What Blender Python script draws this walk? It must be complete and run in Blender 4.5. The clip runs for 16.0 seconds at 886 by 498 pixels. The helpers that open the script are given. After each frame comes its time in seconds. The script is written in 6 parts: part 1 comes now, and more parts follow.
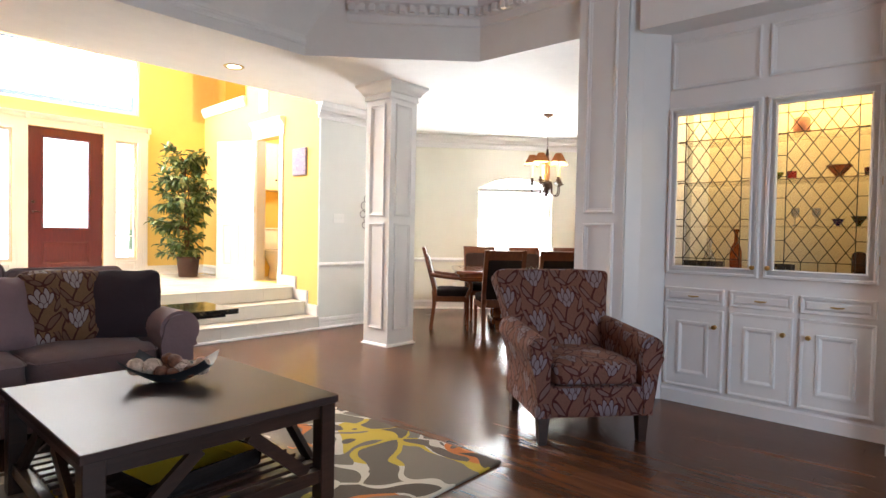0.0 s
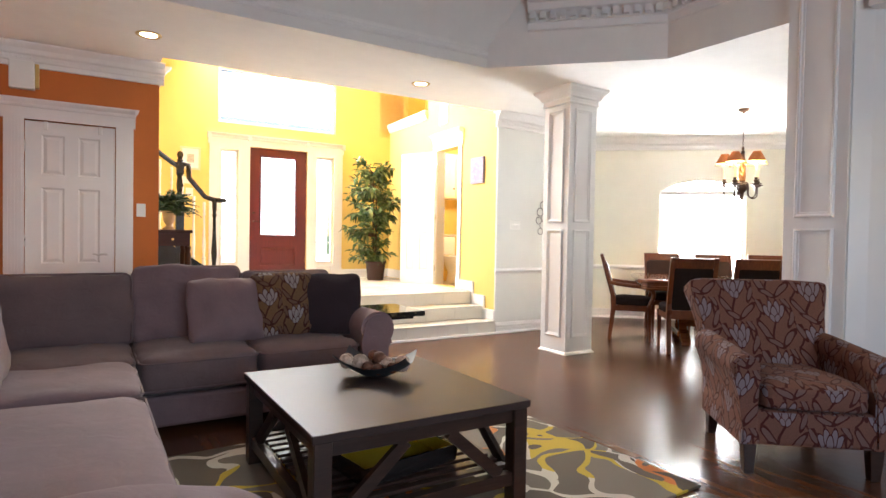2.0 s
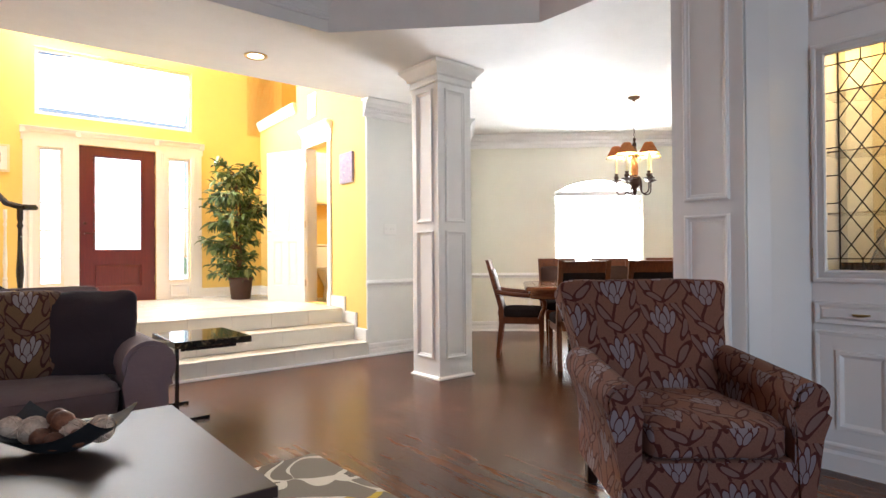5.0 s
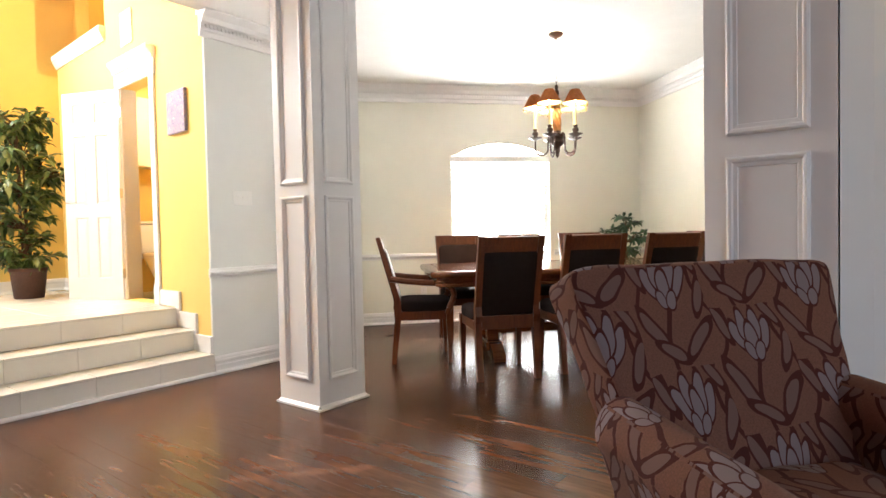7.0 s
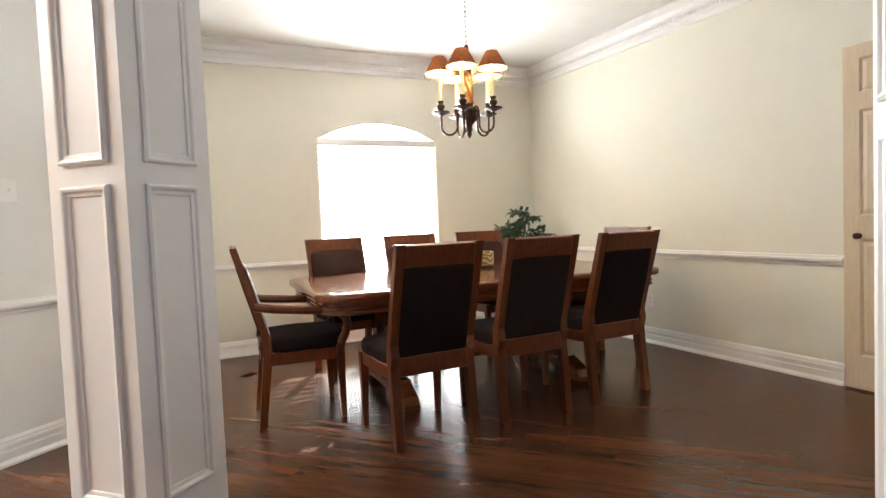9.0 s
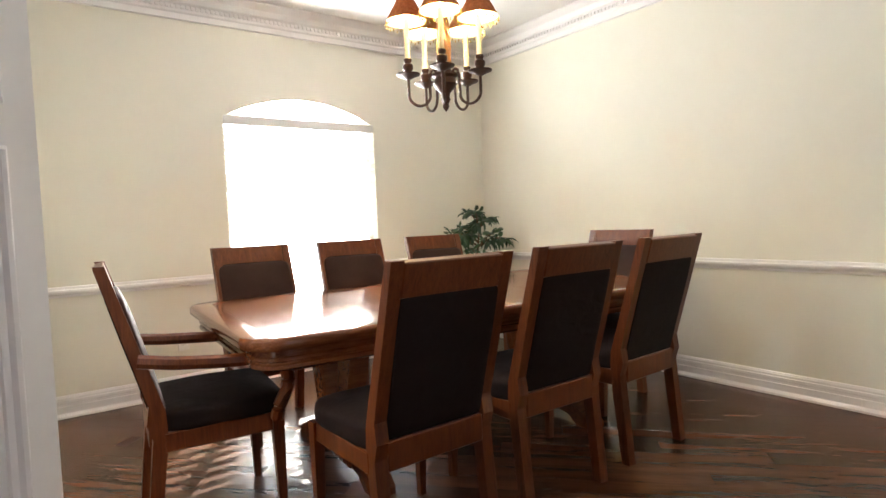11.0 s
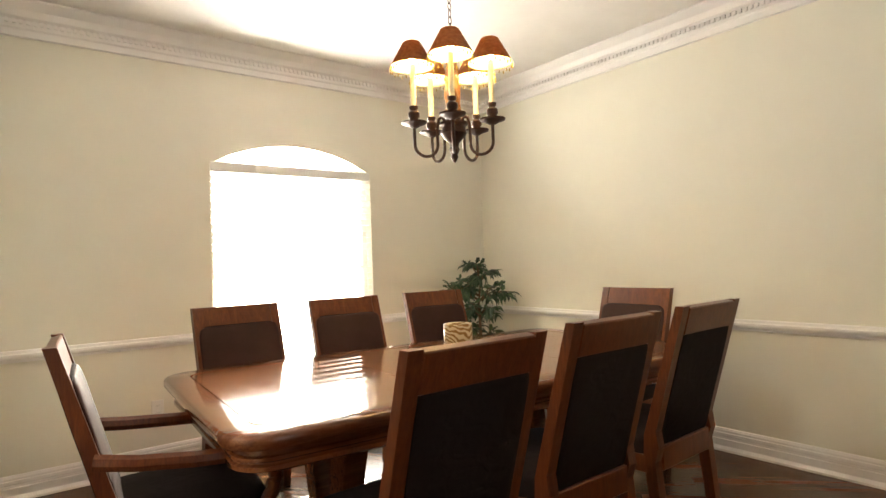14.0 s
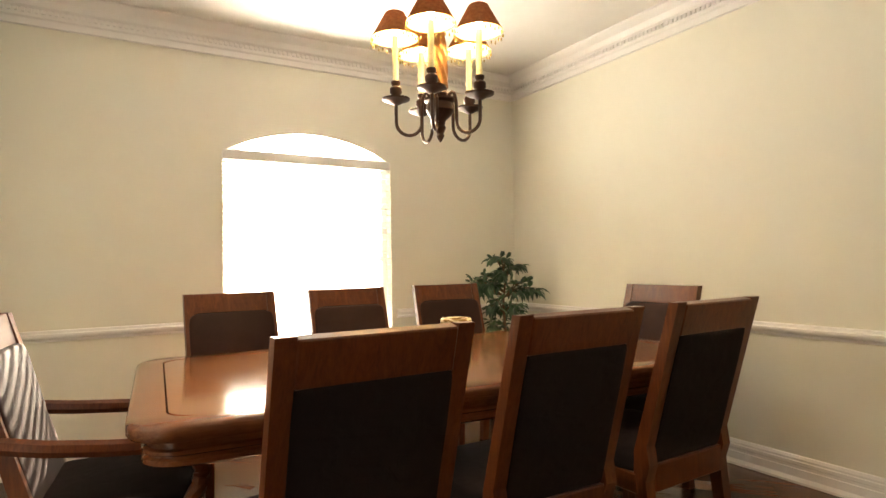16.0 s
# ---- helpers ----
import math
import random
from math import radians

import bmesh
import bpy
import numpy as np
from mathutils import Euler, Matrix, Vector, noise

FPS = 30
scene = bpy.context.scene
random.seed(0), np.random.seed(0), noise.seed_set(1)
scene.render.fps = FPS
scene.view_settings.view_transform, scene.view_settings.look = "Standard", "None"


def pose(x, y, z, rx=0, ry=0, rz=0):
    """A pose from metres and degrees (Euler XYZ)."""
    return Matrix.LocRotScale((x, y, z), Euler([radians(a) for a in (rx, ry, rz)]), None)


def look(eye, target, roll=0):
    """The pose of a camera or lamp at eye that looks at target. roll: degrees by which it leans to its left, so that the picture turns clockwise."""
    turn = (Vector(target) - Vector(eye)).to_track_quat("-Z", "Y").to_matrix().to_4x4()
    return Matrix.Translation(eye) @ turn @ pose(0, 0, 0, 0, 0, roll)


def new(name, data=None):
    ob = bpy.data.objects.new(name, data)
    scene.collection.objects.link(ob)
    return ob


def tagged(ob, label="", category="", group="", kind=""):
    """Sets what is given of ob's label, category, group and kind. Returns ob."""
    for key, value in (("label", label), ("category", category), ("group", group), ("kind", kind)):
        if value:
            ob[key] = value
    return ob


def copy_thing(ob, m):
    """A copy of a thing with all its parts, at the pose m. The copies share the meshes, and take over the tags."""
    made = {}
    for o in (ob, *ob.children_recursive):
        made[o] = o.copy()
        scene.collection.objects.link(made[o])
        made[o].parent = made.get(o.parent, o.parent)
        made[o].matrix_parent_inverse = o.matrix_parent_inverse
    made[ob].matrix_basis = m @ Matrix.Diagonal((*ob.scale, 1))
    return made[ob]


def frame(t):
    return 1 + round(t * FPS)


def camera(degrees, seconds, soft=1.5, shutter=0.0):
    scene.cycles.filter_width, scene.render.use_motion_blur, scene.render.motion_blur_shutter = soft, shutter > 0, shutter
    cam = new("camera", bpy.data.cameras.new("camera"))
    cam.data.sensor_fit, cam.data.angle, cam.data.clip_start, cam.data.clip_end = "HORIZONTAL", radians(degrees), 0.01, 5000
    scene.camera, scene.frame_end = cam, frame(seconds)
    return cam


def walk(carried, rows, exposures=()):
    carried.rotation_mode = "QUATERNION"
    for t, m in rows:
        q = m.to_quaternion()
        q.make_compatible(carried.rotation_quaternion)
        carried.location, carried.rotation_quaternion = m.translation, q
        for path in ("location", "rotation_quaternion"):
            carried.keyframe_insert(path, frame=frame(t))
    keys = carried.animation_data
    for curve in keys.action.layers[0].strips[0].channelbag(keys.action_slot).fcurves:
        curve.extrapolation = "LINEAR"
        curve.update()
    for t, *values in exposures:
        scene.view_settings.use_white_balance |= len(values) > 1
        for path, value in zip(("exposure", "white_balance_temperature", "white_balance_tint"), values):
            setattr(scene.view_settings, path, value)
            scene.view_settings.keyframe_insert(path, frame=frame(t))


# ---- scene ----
cam = camera(75.1, 16.0)
PATH = [
    (0, (-0.156, 0.172, 1.181), (0.06, 2.159, 1.13), 1.1),
    (0.5, (-0.196, 0.161, 1.18), (-0.159, 2.16, 1.136), 1.2),
    (1, (-0.239, 0.158, 1.181), (-0.347, 2.155, 1.138), 1.1),
    (1.5, (-0.267, 0.151, 1.178), (-0.525, 2.134, 1.135), 1.1),
    (2, (-0.268, 0.137, 1.188), (-0.625, 2.105, 1.146), 1.0),
    (2.5, (-0.234, 0.146, 1.183), (-0.639, 2.104, 1.144), 0.8),
    (3, (-0.175, 0.175, 1.176), (-0.598, 2.13, 1.143), 0.6),
    (3.5, (-0.119, 0.358, 1.151), (-0.517, 2.318, 1.124), 0.4),
    (4, (-0.005, 0.616, 1.121), (-0.256, 2.6, 1.113), 0.1),
    (4.5, (0.164, 0.921, 1.125), (0.001, 2.915, 1.144), -0.2),
    (4.7, (0.196, 1.024, 1.107), (0.058, 3.019, 1.126), -0.3),
    (7, (0.05, 2.649, 1.049), (0.412, 4.615, 0.991), -1.2),
    (7.5, (0.048, 3.025, 1.093), (0.517, 4.968, 1.016), -1.4),
    (8, (-0.028, 3.371, 1.073), (0.591, 5.271, 0.989), -1.6),
    (8.5, (-0.044, 3.666, 1.088), (0.76, 5.495, 0.992), -2.1),
    (9, (0.015, 3.945, 1.115), (0.897, 5.738, 1.02), -2.3),
    (11.5, (0.173, 5.201, 1.128), (1.474, 6.716, 1.009), -2.6),
    (12, (0.166, 5.273, 1.144), (1.585, 6.675, 1.008), -2.9),
    (12.5, (0.151, 5.289, 1.129), (1.611, 6.651, 1.007), -2.7),
    (13, (0.127, 5.299, 1.157), (1.568, 6.681, 1.047), -2.6),
    (13.5, (0.171, 5.327, 1.196), (1.517, 6.805, 1.139), -2.3),
    (14, (0.266, 5.327, 1.215), (1.486, 6.912, 1.259), -2.0),
    (14.5, (0.336, 5.302, 1.215), (1.498, 6.925, 1.334), -1.7),
    (15, (0.392, 5.272, 1.19), (1.533, 6.91, 1.321), -1.6),
    (15.5, (0.484, 5.273, 1.201), (1.58, 6.943, 1.288), -1.5),
    (16, (0.708, 5.282, 1.155), (1.721, 7.005, 1.204), -1.0),
]
EXPOSURES = [(0, 2.17, 6050, 10), (3.5, 2.22, 6000, 10), (4.5, 1.97, 5900, 10), (7, 1.92, 6150, 10), (9.2, 1.79, 6150, 10), (11.3, 1.82, 6200, 10), (13, 1.74, 6450, 10), (14, 1.49, 7200, 10), (15, 1.43, 7700, 10), (16, 1.50, 7900, 10)]
walk(cam, [(t, look(eye, target, roll)) for t, eye, target, roll in PATH], EXPOSURES)

# the house stands at 42 degrees to the dining room
HOUSE = pose(0, 0, 0, 0, 0, 42)

# ---- world and lights ----
world = bpy.data.worlds.new("sky")
scene.world = world
world.use_nodes = True
wn = world.node_tree
sky = wn.nodes.new("ShaderNodeTexSky")
sky.sky_type = "NISHITA"
sky.sun_disc = False
SUN_DIR = Vector((-0.57, -1.0, -0.45)).normalized()
sky.sun_elevation = math.asin(-SUN_DIR.z)
sky.sun_rotation = math.atan2(-SUN_DIR.x, -SUN_DIR.y)
wn.nodes["Background"].inputs["Strength"].default_value = 0.06
wn.links.new(sky.outputs[0], wn.nodes["Background"].inputs["Color"])


def lamp(name, kind, m, energy, color=(1, 1, 1), **more):
    data = bpy.data.lights.new(name, kind)
    data.energy, data.color = energy, color
    if kind == "AREA":
        data.shape, data.size, data.size_y = "RECTANGLE", more["sx"], more["sy"]
        data.spread = radians(more.get("spread", 180))
    elif kind == "SUN":
        data.angle = radians(0.3)
    else:
        data.shadow_soft_size = more.get("soft", 0.04)
        if kind == "SPOT":
            data.spot_size, data.spot_blend = radians(more["spot"]), 0.6
    ob = new(name, data)
    ob.matrix_world = m
    return ob


lamp("sun", "SUN", look((0, 0, 20), Vector((0, 0, 20)) + SUN_DIR), 5.0, (1.0, 0.93, 0.82))
lamp("dining_window_daylight", "AREA", look((1.99, 9.86, 1.25), (-0.3, 5.4, 3.2)), 76, (1.0, 0.99, 0.96), sx=1.9, sy=2.0, spread=106)
# added strip lamp, stands in for sun bounced off the slats onto the ceiling
lamp("arch_bounce_fill", "AREA", look((1.99, 9.345, 1.985), (1.99, 8.2, 3.0)), 23, (1.0, 0.98, 0.94), sx=0.95, sy=0.09, spread=160)
lamp("transom_daylight", "AREA", HOUSE @ look((2.47, 9.5, 3.56), (2.6, 5, 1.6)), 56, (1.0, 0.98, 0.93), sx=1.85, sy=1.2)
lamp("door_daylight", "AREA", HOUSE @ look((2.47, 9.52, 1.55), (2.6, 5, 1.4)), 17.5, (0.80, 0.90, 1.0), sx=1.7, sy=2.1)
# unseen fill lamp hung inside the foyer to brighten the upper side wall
lamp("upper_foyer_fill", "AREA", HOUSE @ look((1.2, 8.9, 4.6), (4.2, 7.0, 2.9)), 56, (1.0, 0.97, 0.9), sx=1.2, sy=0.7)
lamp("living_window_daylight", "AREA", HOUSE @ look((0.6, -2.35, 1.5), (1.2, 3, 1.0)), 20, (0.75, 0.86, 1.0), sx=2.4, sy=1.6)
# added point lamp without a fixture, brightens the room behind the side door
lamp("powder_room_fill", "POINT", HOUSE @ pose(5.0, 7.3, 2.5), 14, (1.0, 0.92, 0.78), soft=0.1)

# ---- materials ----


def shader(name, rough=0.5, metal=0.0):
    m = bpy.data.materials.new(name)
    m.use_nodes = True
    t = m.node_tree
    b = t.nodes["Principled BSDF"]
    b.inputs["Roughness"].default_value = rough
    b.inputs["Metallic"].default_value = metal
    return m, t, b


def coords(t, scale=(1, 1, 1), rot=(0, 0, 0), kind="Object"):
    c = t.nodes.new("ShaderNodeTexCoord")
    mp = t.nodes.new("ShaderNodeMapping")
    mp.inputs["Scale"].default_value = scale
    mp.inputs["Rotation"].default_value = rot
    t.links.new(c.outputs[kind], mp.inputs[0])
    return mp.outputs[0]


def tex(t, vec, scale, detail=4.0, rough=0.55, distort=0.0):
    n = t.nodes.new("ShaderNodeTexNoise")
    n.inputs["Scale"].default_value = scale
    n.inputs["Detail"].default_value = detail
    n.inputs["Roughness"].default_value = rough
    n.inputs["Distortion"].default_value = distort
    if vec is not None:
        t.links.new(vec, n.inputs["Vector"])
    return n.outputs["Fac"]


def ramp(t, fac, stops):
    r = t.nodes.new("ShaderNodeValToRGB")
    while len(r.color_ramp.elements) < len(stops):
        r.color_ramp.elements.new(0.5)
    for e, (p, c) in zip(r.color_ramp.elements, stops):
        e.position, e.color = p, (*c, 1)
    t.links.new(fac, r.inputs[0])
    return r.outputs[0]


def mix(t, fac, a, b, how="MIX"):
    n = t.nodes.new("ShaderNodeMix")
    n.data_type, n.blend_type = "RGBA", how
    for sock, v in ((n.inputs[0], fac), (n.inputs[6], a), (n.inputs[7], b)):
        if isinstance(v, (int, float)):
            sock.default_value = v
        elif isinstance(v, tuple):
            sock.default_value = (*v, 1)
        else:
            t.links.new(v, sock)
    return n.outputs[2]


def calc(t, op, a, b=0.0):
    n = t.nodes.new("ShaderNodeMath")
    n.operation = op
    for sock, v in ((n.inputs[0], a), (n.inputs[1], b)):
        if isinstance(v, (int, float)):
            sock.default_value = v
        else:
            t.links.new(v, sock)
    return n.outputs[0]


def bump(t, b, height, strength=0.2, dist=0.01):
    n = t.nodes.new("ShaderNodeBump")
    n.inputs["Strength"].default_value = strength
    n.inputs["Distance"].default_value = dist
    t.links.new(height, n.inputs["Height"])
    t.links.new(n.outputs[0], b.inputs["Normal"])


def plain(name, color, rough=0.5, metal=0.0, vary=0.08, scale=6.0, relief=0.0, fine=120.0, glow=None):
    """Paint, plaster, metal, cloth: one colour that varies softly at two scales, with fine relief."""
    m, t, b = shader(name, rough, metal)
    v = coords(t)
    n1, n2 = tex(t, v, scale), tex(t, v, fine, 2)
    lo = tuple(max(0, c * (1 - vary)) for c in color)
    hi = tuple(min(1, c * (1 + vary)) for c in color)
    c = ramp(t, n1, [(0.3, lo), (0.7, hi)])
    c = mix(t, 0.25, c, ramp(t, n2, [(0.3, lo), (0.7, hi)]))
    t.links.new(c, b.inputs["Base Color"])
    r = t.nodes.new("ShaderNodeMapRange")
    r.inputs[3].default_value, r.inputs[4].default_value = max(0.02, rough - 0.02), min(1, rough + 0.02)
    t.links.new(n1, r.inputs[0])
    t.links.new(r.outputs[0], b.inputs["Roughness"])
    if relief:
        bump(t, b, n2, relief, 0.004)
    if glow:
        b.inputs["Emission Color"].default_value = (*glow[:3], 1)
        b.inputs["Emission Strength"].default_value = glow[3]
    return m


def wood(name, dark, light, rough=0.35, along=(1, 12, 12), scale=3.0, grain=0.15, vary_each=0.0):
    m, t, b = shader(name, rough)
    v = coords(t, along)
    if vary_each:
        info = t.nodes.new("ShaderNodeObjectInfo")
        add = t.nodes.new("ShaderNodeVectorMath")
        add.operation = "ADD"
        mul = t.nodes.new("ShaderNodeVectorMath")
        mul.operation = "SCALE"
        mul.inputs[0].default_value = (37, 91, 53)
        geo = t.nodes.new("ShaderNodeNewGeometry")
        each = calc(t, "FRACT", calc(t, "ADD", info.outputs["Random"], geo.outputs["Random Per Island"]))
        t.links.new(each, mul.inputs["Scale"])
        t.links.new(v, add.inputs[0])
        t.links.new(mul.outputs[0], add.inputs[1])
        v = add.outputs[0]
    n1 = tex(t, v, scale, 6, 0.6, 0.4 if vary_each else 1.2)
    n2 = tex(t, v, scale * 6, 4, 0.6, 0.4)
    mid = tuple((a + c) / 2 for a, c in zip(dark, light))
    c = ramp(t, n1, [(0.3, dark), (0.5, mid), (0.7, light)])
    c = mix(t, 0.24 if vary_each else 0.35, c, ramp(t, n2, [(0.35, dark), (0.7, light)]))
    if vary_each:
        k = calc(t, "ADD", calc(t, "MULTIPLY", each, vary_each), 1 - vary_each / 2)
        h = t.nodes.new("ShaderNodeHueSaturation")
        t.links.new(k, h.inputs["Value"])
        t.links.new(c, h.inputs["Color"])
        c = h.outputs[0]
    t.links.new(c, b.inputs["Base Color"])
    r = t.nodes.new("ShaderNodeMapRange")
    r.inputs[3].default_value, r.inputs[4].default_value = (rough - 0.02, rough + 0.02) if vary_each else (rough - 0.01, rough + 0.01)
    t.links.new(n1, r.inputs[0])
    t.links.new(r.outputs[0], b.inputs["Roughness"])
    if grain:
        bump(t, b, n2, grain, 0.002)
    return m


def woven(name, color, rough=0.9, vary=0.12):
    m, t, b = shader(name, rough)
    v = coords(t)
    n1, n2, n3 = tex(t, v, 5), tex(t, v, 260, 2), tex(t, v, 40, 3)
    c = ramp(t, n1, [(0.3, tuple(k * (1 - vary) for k in color)), (0.7, tuple(min(1, k * (1 + vary)) for k in color))])
    c = mix(t, 0.3, c, ramp(t, n2, [(0.3, tuple(k * 0.7 for k in color)), (0.7, tuple(min(1, k * 1.25) for k in color))]))
    t.links.new(c, b.inputs["Base Color"])
    b.inputs["Sheen Weight"].default_value = 0.08
    n4 = tex(t, coords(t, (1, 1, 1.6)), 11, 3, 0.5, 1.0)
    bump(t, b, calc(t, "ADD", calc(t, "MULTIPLY", mix(t, 0.5, n2, n3), 0.3), n4), 0.35, 0.012)
    return m


WHITE = plain("white_trim_paint", (0.80, 0.78, 0.76), 0.38, vary=0.015)
CEILING = plain("ceiling_paint", (0.80, 0.78, 0.75), 0.9, vary=0.03, relief=0.25, fine=60)
CREAM = plain("cream_wall_paint", (0.76, 0.738, 0.635), 0.75, vary=0.015, relief=0.06, fine=90)
GREYWALL = plain("pale_grey_wall_paint", (0.74, 0.74, 0.70), 0.75, vary=0.015, relief=0.06, fine=90)
YELLOW = plain("yellow_wall_paint", (0.79, 0.56, 0.16), 0.75, vary=0.02, relief=0.06, fine=90)
ORANGE = plain("orange_wall_paint", (0.52, 0.15, 0.025), 0.7, vary=0.05, relief=0.06, fine=90)
LIVING = plain("living_wall_paint", (0.62, 0.55, 0.45), 0.75, vary=0.02, relief=0.06, fine=90)
PLANK = wood("walnut_floor_planks", (0.043, 0.0155, 0.0066), (0.138, 0.053, 0.0225), 0.26, (9, 0.9, 9), 1.5, 0.0, 0.34)
PLANK.node_tree.nodes["Principled BSDF"].inputs["Specular IOR Level"].default_value = 0.31
UNDERFLOOR = plain("dark_floor_joint", (0.03, 0.015, 0.01), 0.6)
TILE = plain("cream_stone_tile", (0.72, 0.68, 0.60), 0.22, vary=0.06, scale=3)
GROUT = plain("tile_grout", (0.68, 0.64, 0.56), 0.9)
RED = wood("dark_red_door_paint", (0.075, 0.007, 0.008), (0.12, 0.013, 0.012), 0.35, (12, 12, 1), 3, 0.08)
BLACK = plain("black_lacquer", (0.016, 0.012, 0.011), 0.25, vary=0.2)
CHAIRWOOD = wood("chestnut_chair_wood", (0.062, 0.0155, 0.0045), (0.165, 0.046, 0.013), 0.3, (10, 10, 1), 3, 0.08)
CHAIRWOOD.node_tree.nodes["Principled BSDF"].inputs["Specular IOR Level"].default_value = 0.32
TABLEWOOD = wood("polished_table_wood", (0.09, 0.026, 0.009), (0.22, 0.08, 0.03), 0.14, (1, 10, 10), 3, 0.03)
TABLEINLAY = wood("table_top_veneer", (0.13, 0.044, 0.017), (0.26, 0.105, 0.044), 0.12, (10, 1, 10), 2.5, 0.02)
ESPRESSO = wood("espresso_wood", (0.018, 0.009, 0.006), (0.05, 0.024, 0.016), 0.35, (1, 12, 12), 3, 0.1)
TABLETOPDARK = plain("dark_satin_table_top", (0.046, 0.030, 0.026), 0.40, vary=0.12, scale=3)
TABLETOPDARK.node_tree.nodes["Principled BSDF"].inputs["Specular IOR Level"].default_value = 0.15
UPHOLSTERY = woven("dark_brown_suede", (0.0165, 0.0105, 0.0095))
UPHOLSTERY.node_tree.nodes["Principled BSDF"].inputs["Sheen Weight"].default_value = 0.0
UPHOLSTERY.node_tree.nodes["Principled BSDF"].inputs["Specular IOR Level"].default_value = 0.15
LEATHER = plain("dark_brown_leather", (0.034, 0.014, 0.011), 0.62, vary=0.2, scale=9, relief=0.2, fine=110)
LEATHER.node_tree.nodes["Principled BSDF"].inputs["Specular IOR Level"].default_value = 0.18
SOFACLOTH = woven("taupe_sofa_cloth", (0.19, 0.122, 0.125))
SOFACLOTH2 = woven("brown_grey_sofa_cloth", (0.150, 0.098, 0.095))
VELVET = woven("aubergine_velvet", (0.022, 0.010, 0.013))
PALEDOOR = wood("limed_wood_door", (0.56, 0.44, 0.30), (0.68, 0.57, 0.42), 0.5, (10, 10, 1), 2.5, 0.08)
BRASS = plain("aged_brass", (0.55, 0.38, 0.15), 0.3, 1.0)
CHROME = plain("brushed_nickel", (0.62, 0.60, 0.57), 0.28, 1.0)
BRONZE = plain("oiled_bronze", (0.060, 0.030, 0.020), 0.38, 0.6, vary=0.3, scale=30)
PEWTER = plain("pewter_bowl_metal", (0.045, 0.046, 0.05), 0.5, 0.4, vary=0.2)
SILVER = plain("tarnished_silver", (0.28, 0.27, 0.26), 0.4, 0.5, vary=0.2)
PLASTIC = plain("white_plastic", (0.80, 0.79, 0.75), 0.35, vary=0.02)
GLASS, _t, _b = shader("clear_glass", 0.02)
_b.inputs["Transmission Weight"].default_value = 1.0
_b.inputs["IOR"].default_value = 1.45

# ---- building helpers ----


def part(name, bm, material, parent=None, label="", m=None, smooth=False, kind=""):
    """Links a bmesh as one mesh object, under a thing or a part if there is one."""
    me = bpy.data.meshes.new(name)
    bmesh.ops.recalc_face_normals(bm, faces=bm.faces)
    if smooth:
        for f in bm.faces:
            f.smooth = True
    bm.to_mesh(me)
    bm.free()
    if smooth:
        me.set_sharp_from_angle(angle=radians(40))
    me.materials.append(material)
    ob = new(name, me)
    ob.parent = parent
    if m is not None:
        ob.matrix_local = m
    if label or kind:
        tagged(ob, label=label, kind=kind)
    return ob


def thing(name, m, label, category, group="", kind=""):
    ob = new(name)
    ob.empty_display_size = 0.1
    ob.matrix_world = m
    return tagged(ob, label, category, group, kind)


def struct(name, bm, material, label, category, m=None, smooth=False):
    ob = part(name, bm, material, None, "", m, smooth)
    return tagged(ob, label, category, "", "structure")


def box(bm, x0, x1, y0, y1, z0, z1, bevel=0.0, seg=1, m=None):
    vs = [bm.verts.new((x, y, z)) for x in (x0, x1) for y in (y0, y1) for z in (z0, z1)]
    fs = [bm.faces.new([vs[i] for i in q]) for q in ((0, 1, 3, 2), (4, 6, 7, 5), (0, 4, 5, 1), (2, 3, 7, 6), (0, 2, 6, 4), (1, 5, 7, 3))]
    out = vs
    if bevel:
        es = list({e for f in fs for e in f.edges})
        r = bmesh.ops.bevel(bm, geom=es, offset=bevel, segments=seg, affect="EDGES", profile=0.5)
        out = list({v for f in r["faces"] for v in f.verts} | {v for v in vs if v.is_valid})
    if m is not None:
        bmesh.ops.transform(bm, matrix=m, verts=[v for v in out if v.is_valid])
    return out


def prism(bm, pts, lo, hi, axis="z", m=None):
    """A polygon, in two coordinates, drawn out along the third."""
    def at(p, h):
        return {"z": (p[0], p[1], h), "y": (p[0], h, p[1]), "x": (h, p[0], p[1])}[axis]
    a = [bm.verts.new(at(p, lo)) for p in pts]
    b = [bm.verts.new(at(p, hi)) for p in pts]
    bm.faces.new(a)
    bm.faces.new(b[::-1])
    n = len(pts)
    for i in range(n):
        bm.faces.new((a[i], b[i], b[(i + 1) % n], a[(i + 1) % n]))
    if m is not None:
        bmesh.ops.transform(bm, matrix=m, verts=a + b)
    return a + b


def lathe(bm, profile, seg=20, m=None, scale=(1, 1)):
    rings = []
    for r, z in profile:
        if r < 1e-5:
            rings.append([bm.verts.new((0, 0, z))])
        else:
            rings.append([bm.verts.new((r * scale[0] * math.cos(2 * math.pi * i / seg), r * scale[1] * math.sin(2 * math.pi * i / seg), z)) for i in range(seg)])
    for a, b in zip(rings, rings[1:]):
        for i in range(seg):
            j = (i + 1) % seg
            if len(a) == 1 and len(b) == 1:
                continue
            if len(a) == 1:
                bm.faces.new((a[0], b[i], b[j]))
            elif len(b) == 1:
                bm.faces.new((a[i], a[j], b[0]))
            else:
                bm.faces.new((a[i], a[j], b[j], b[i]))
    vs = [v for r in rings for v in r]
    if m is not None:
        bmesh.ops.transform(bm, matrix=m, verts=vs)
    return vs


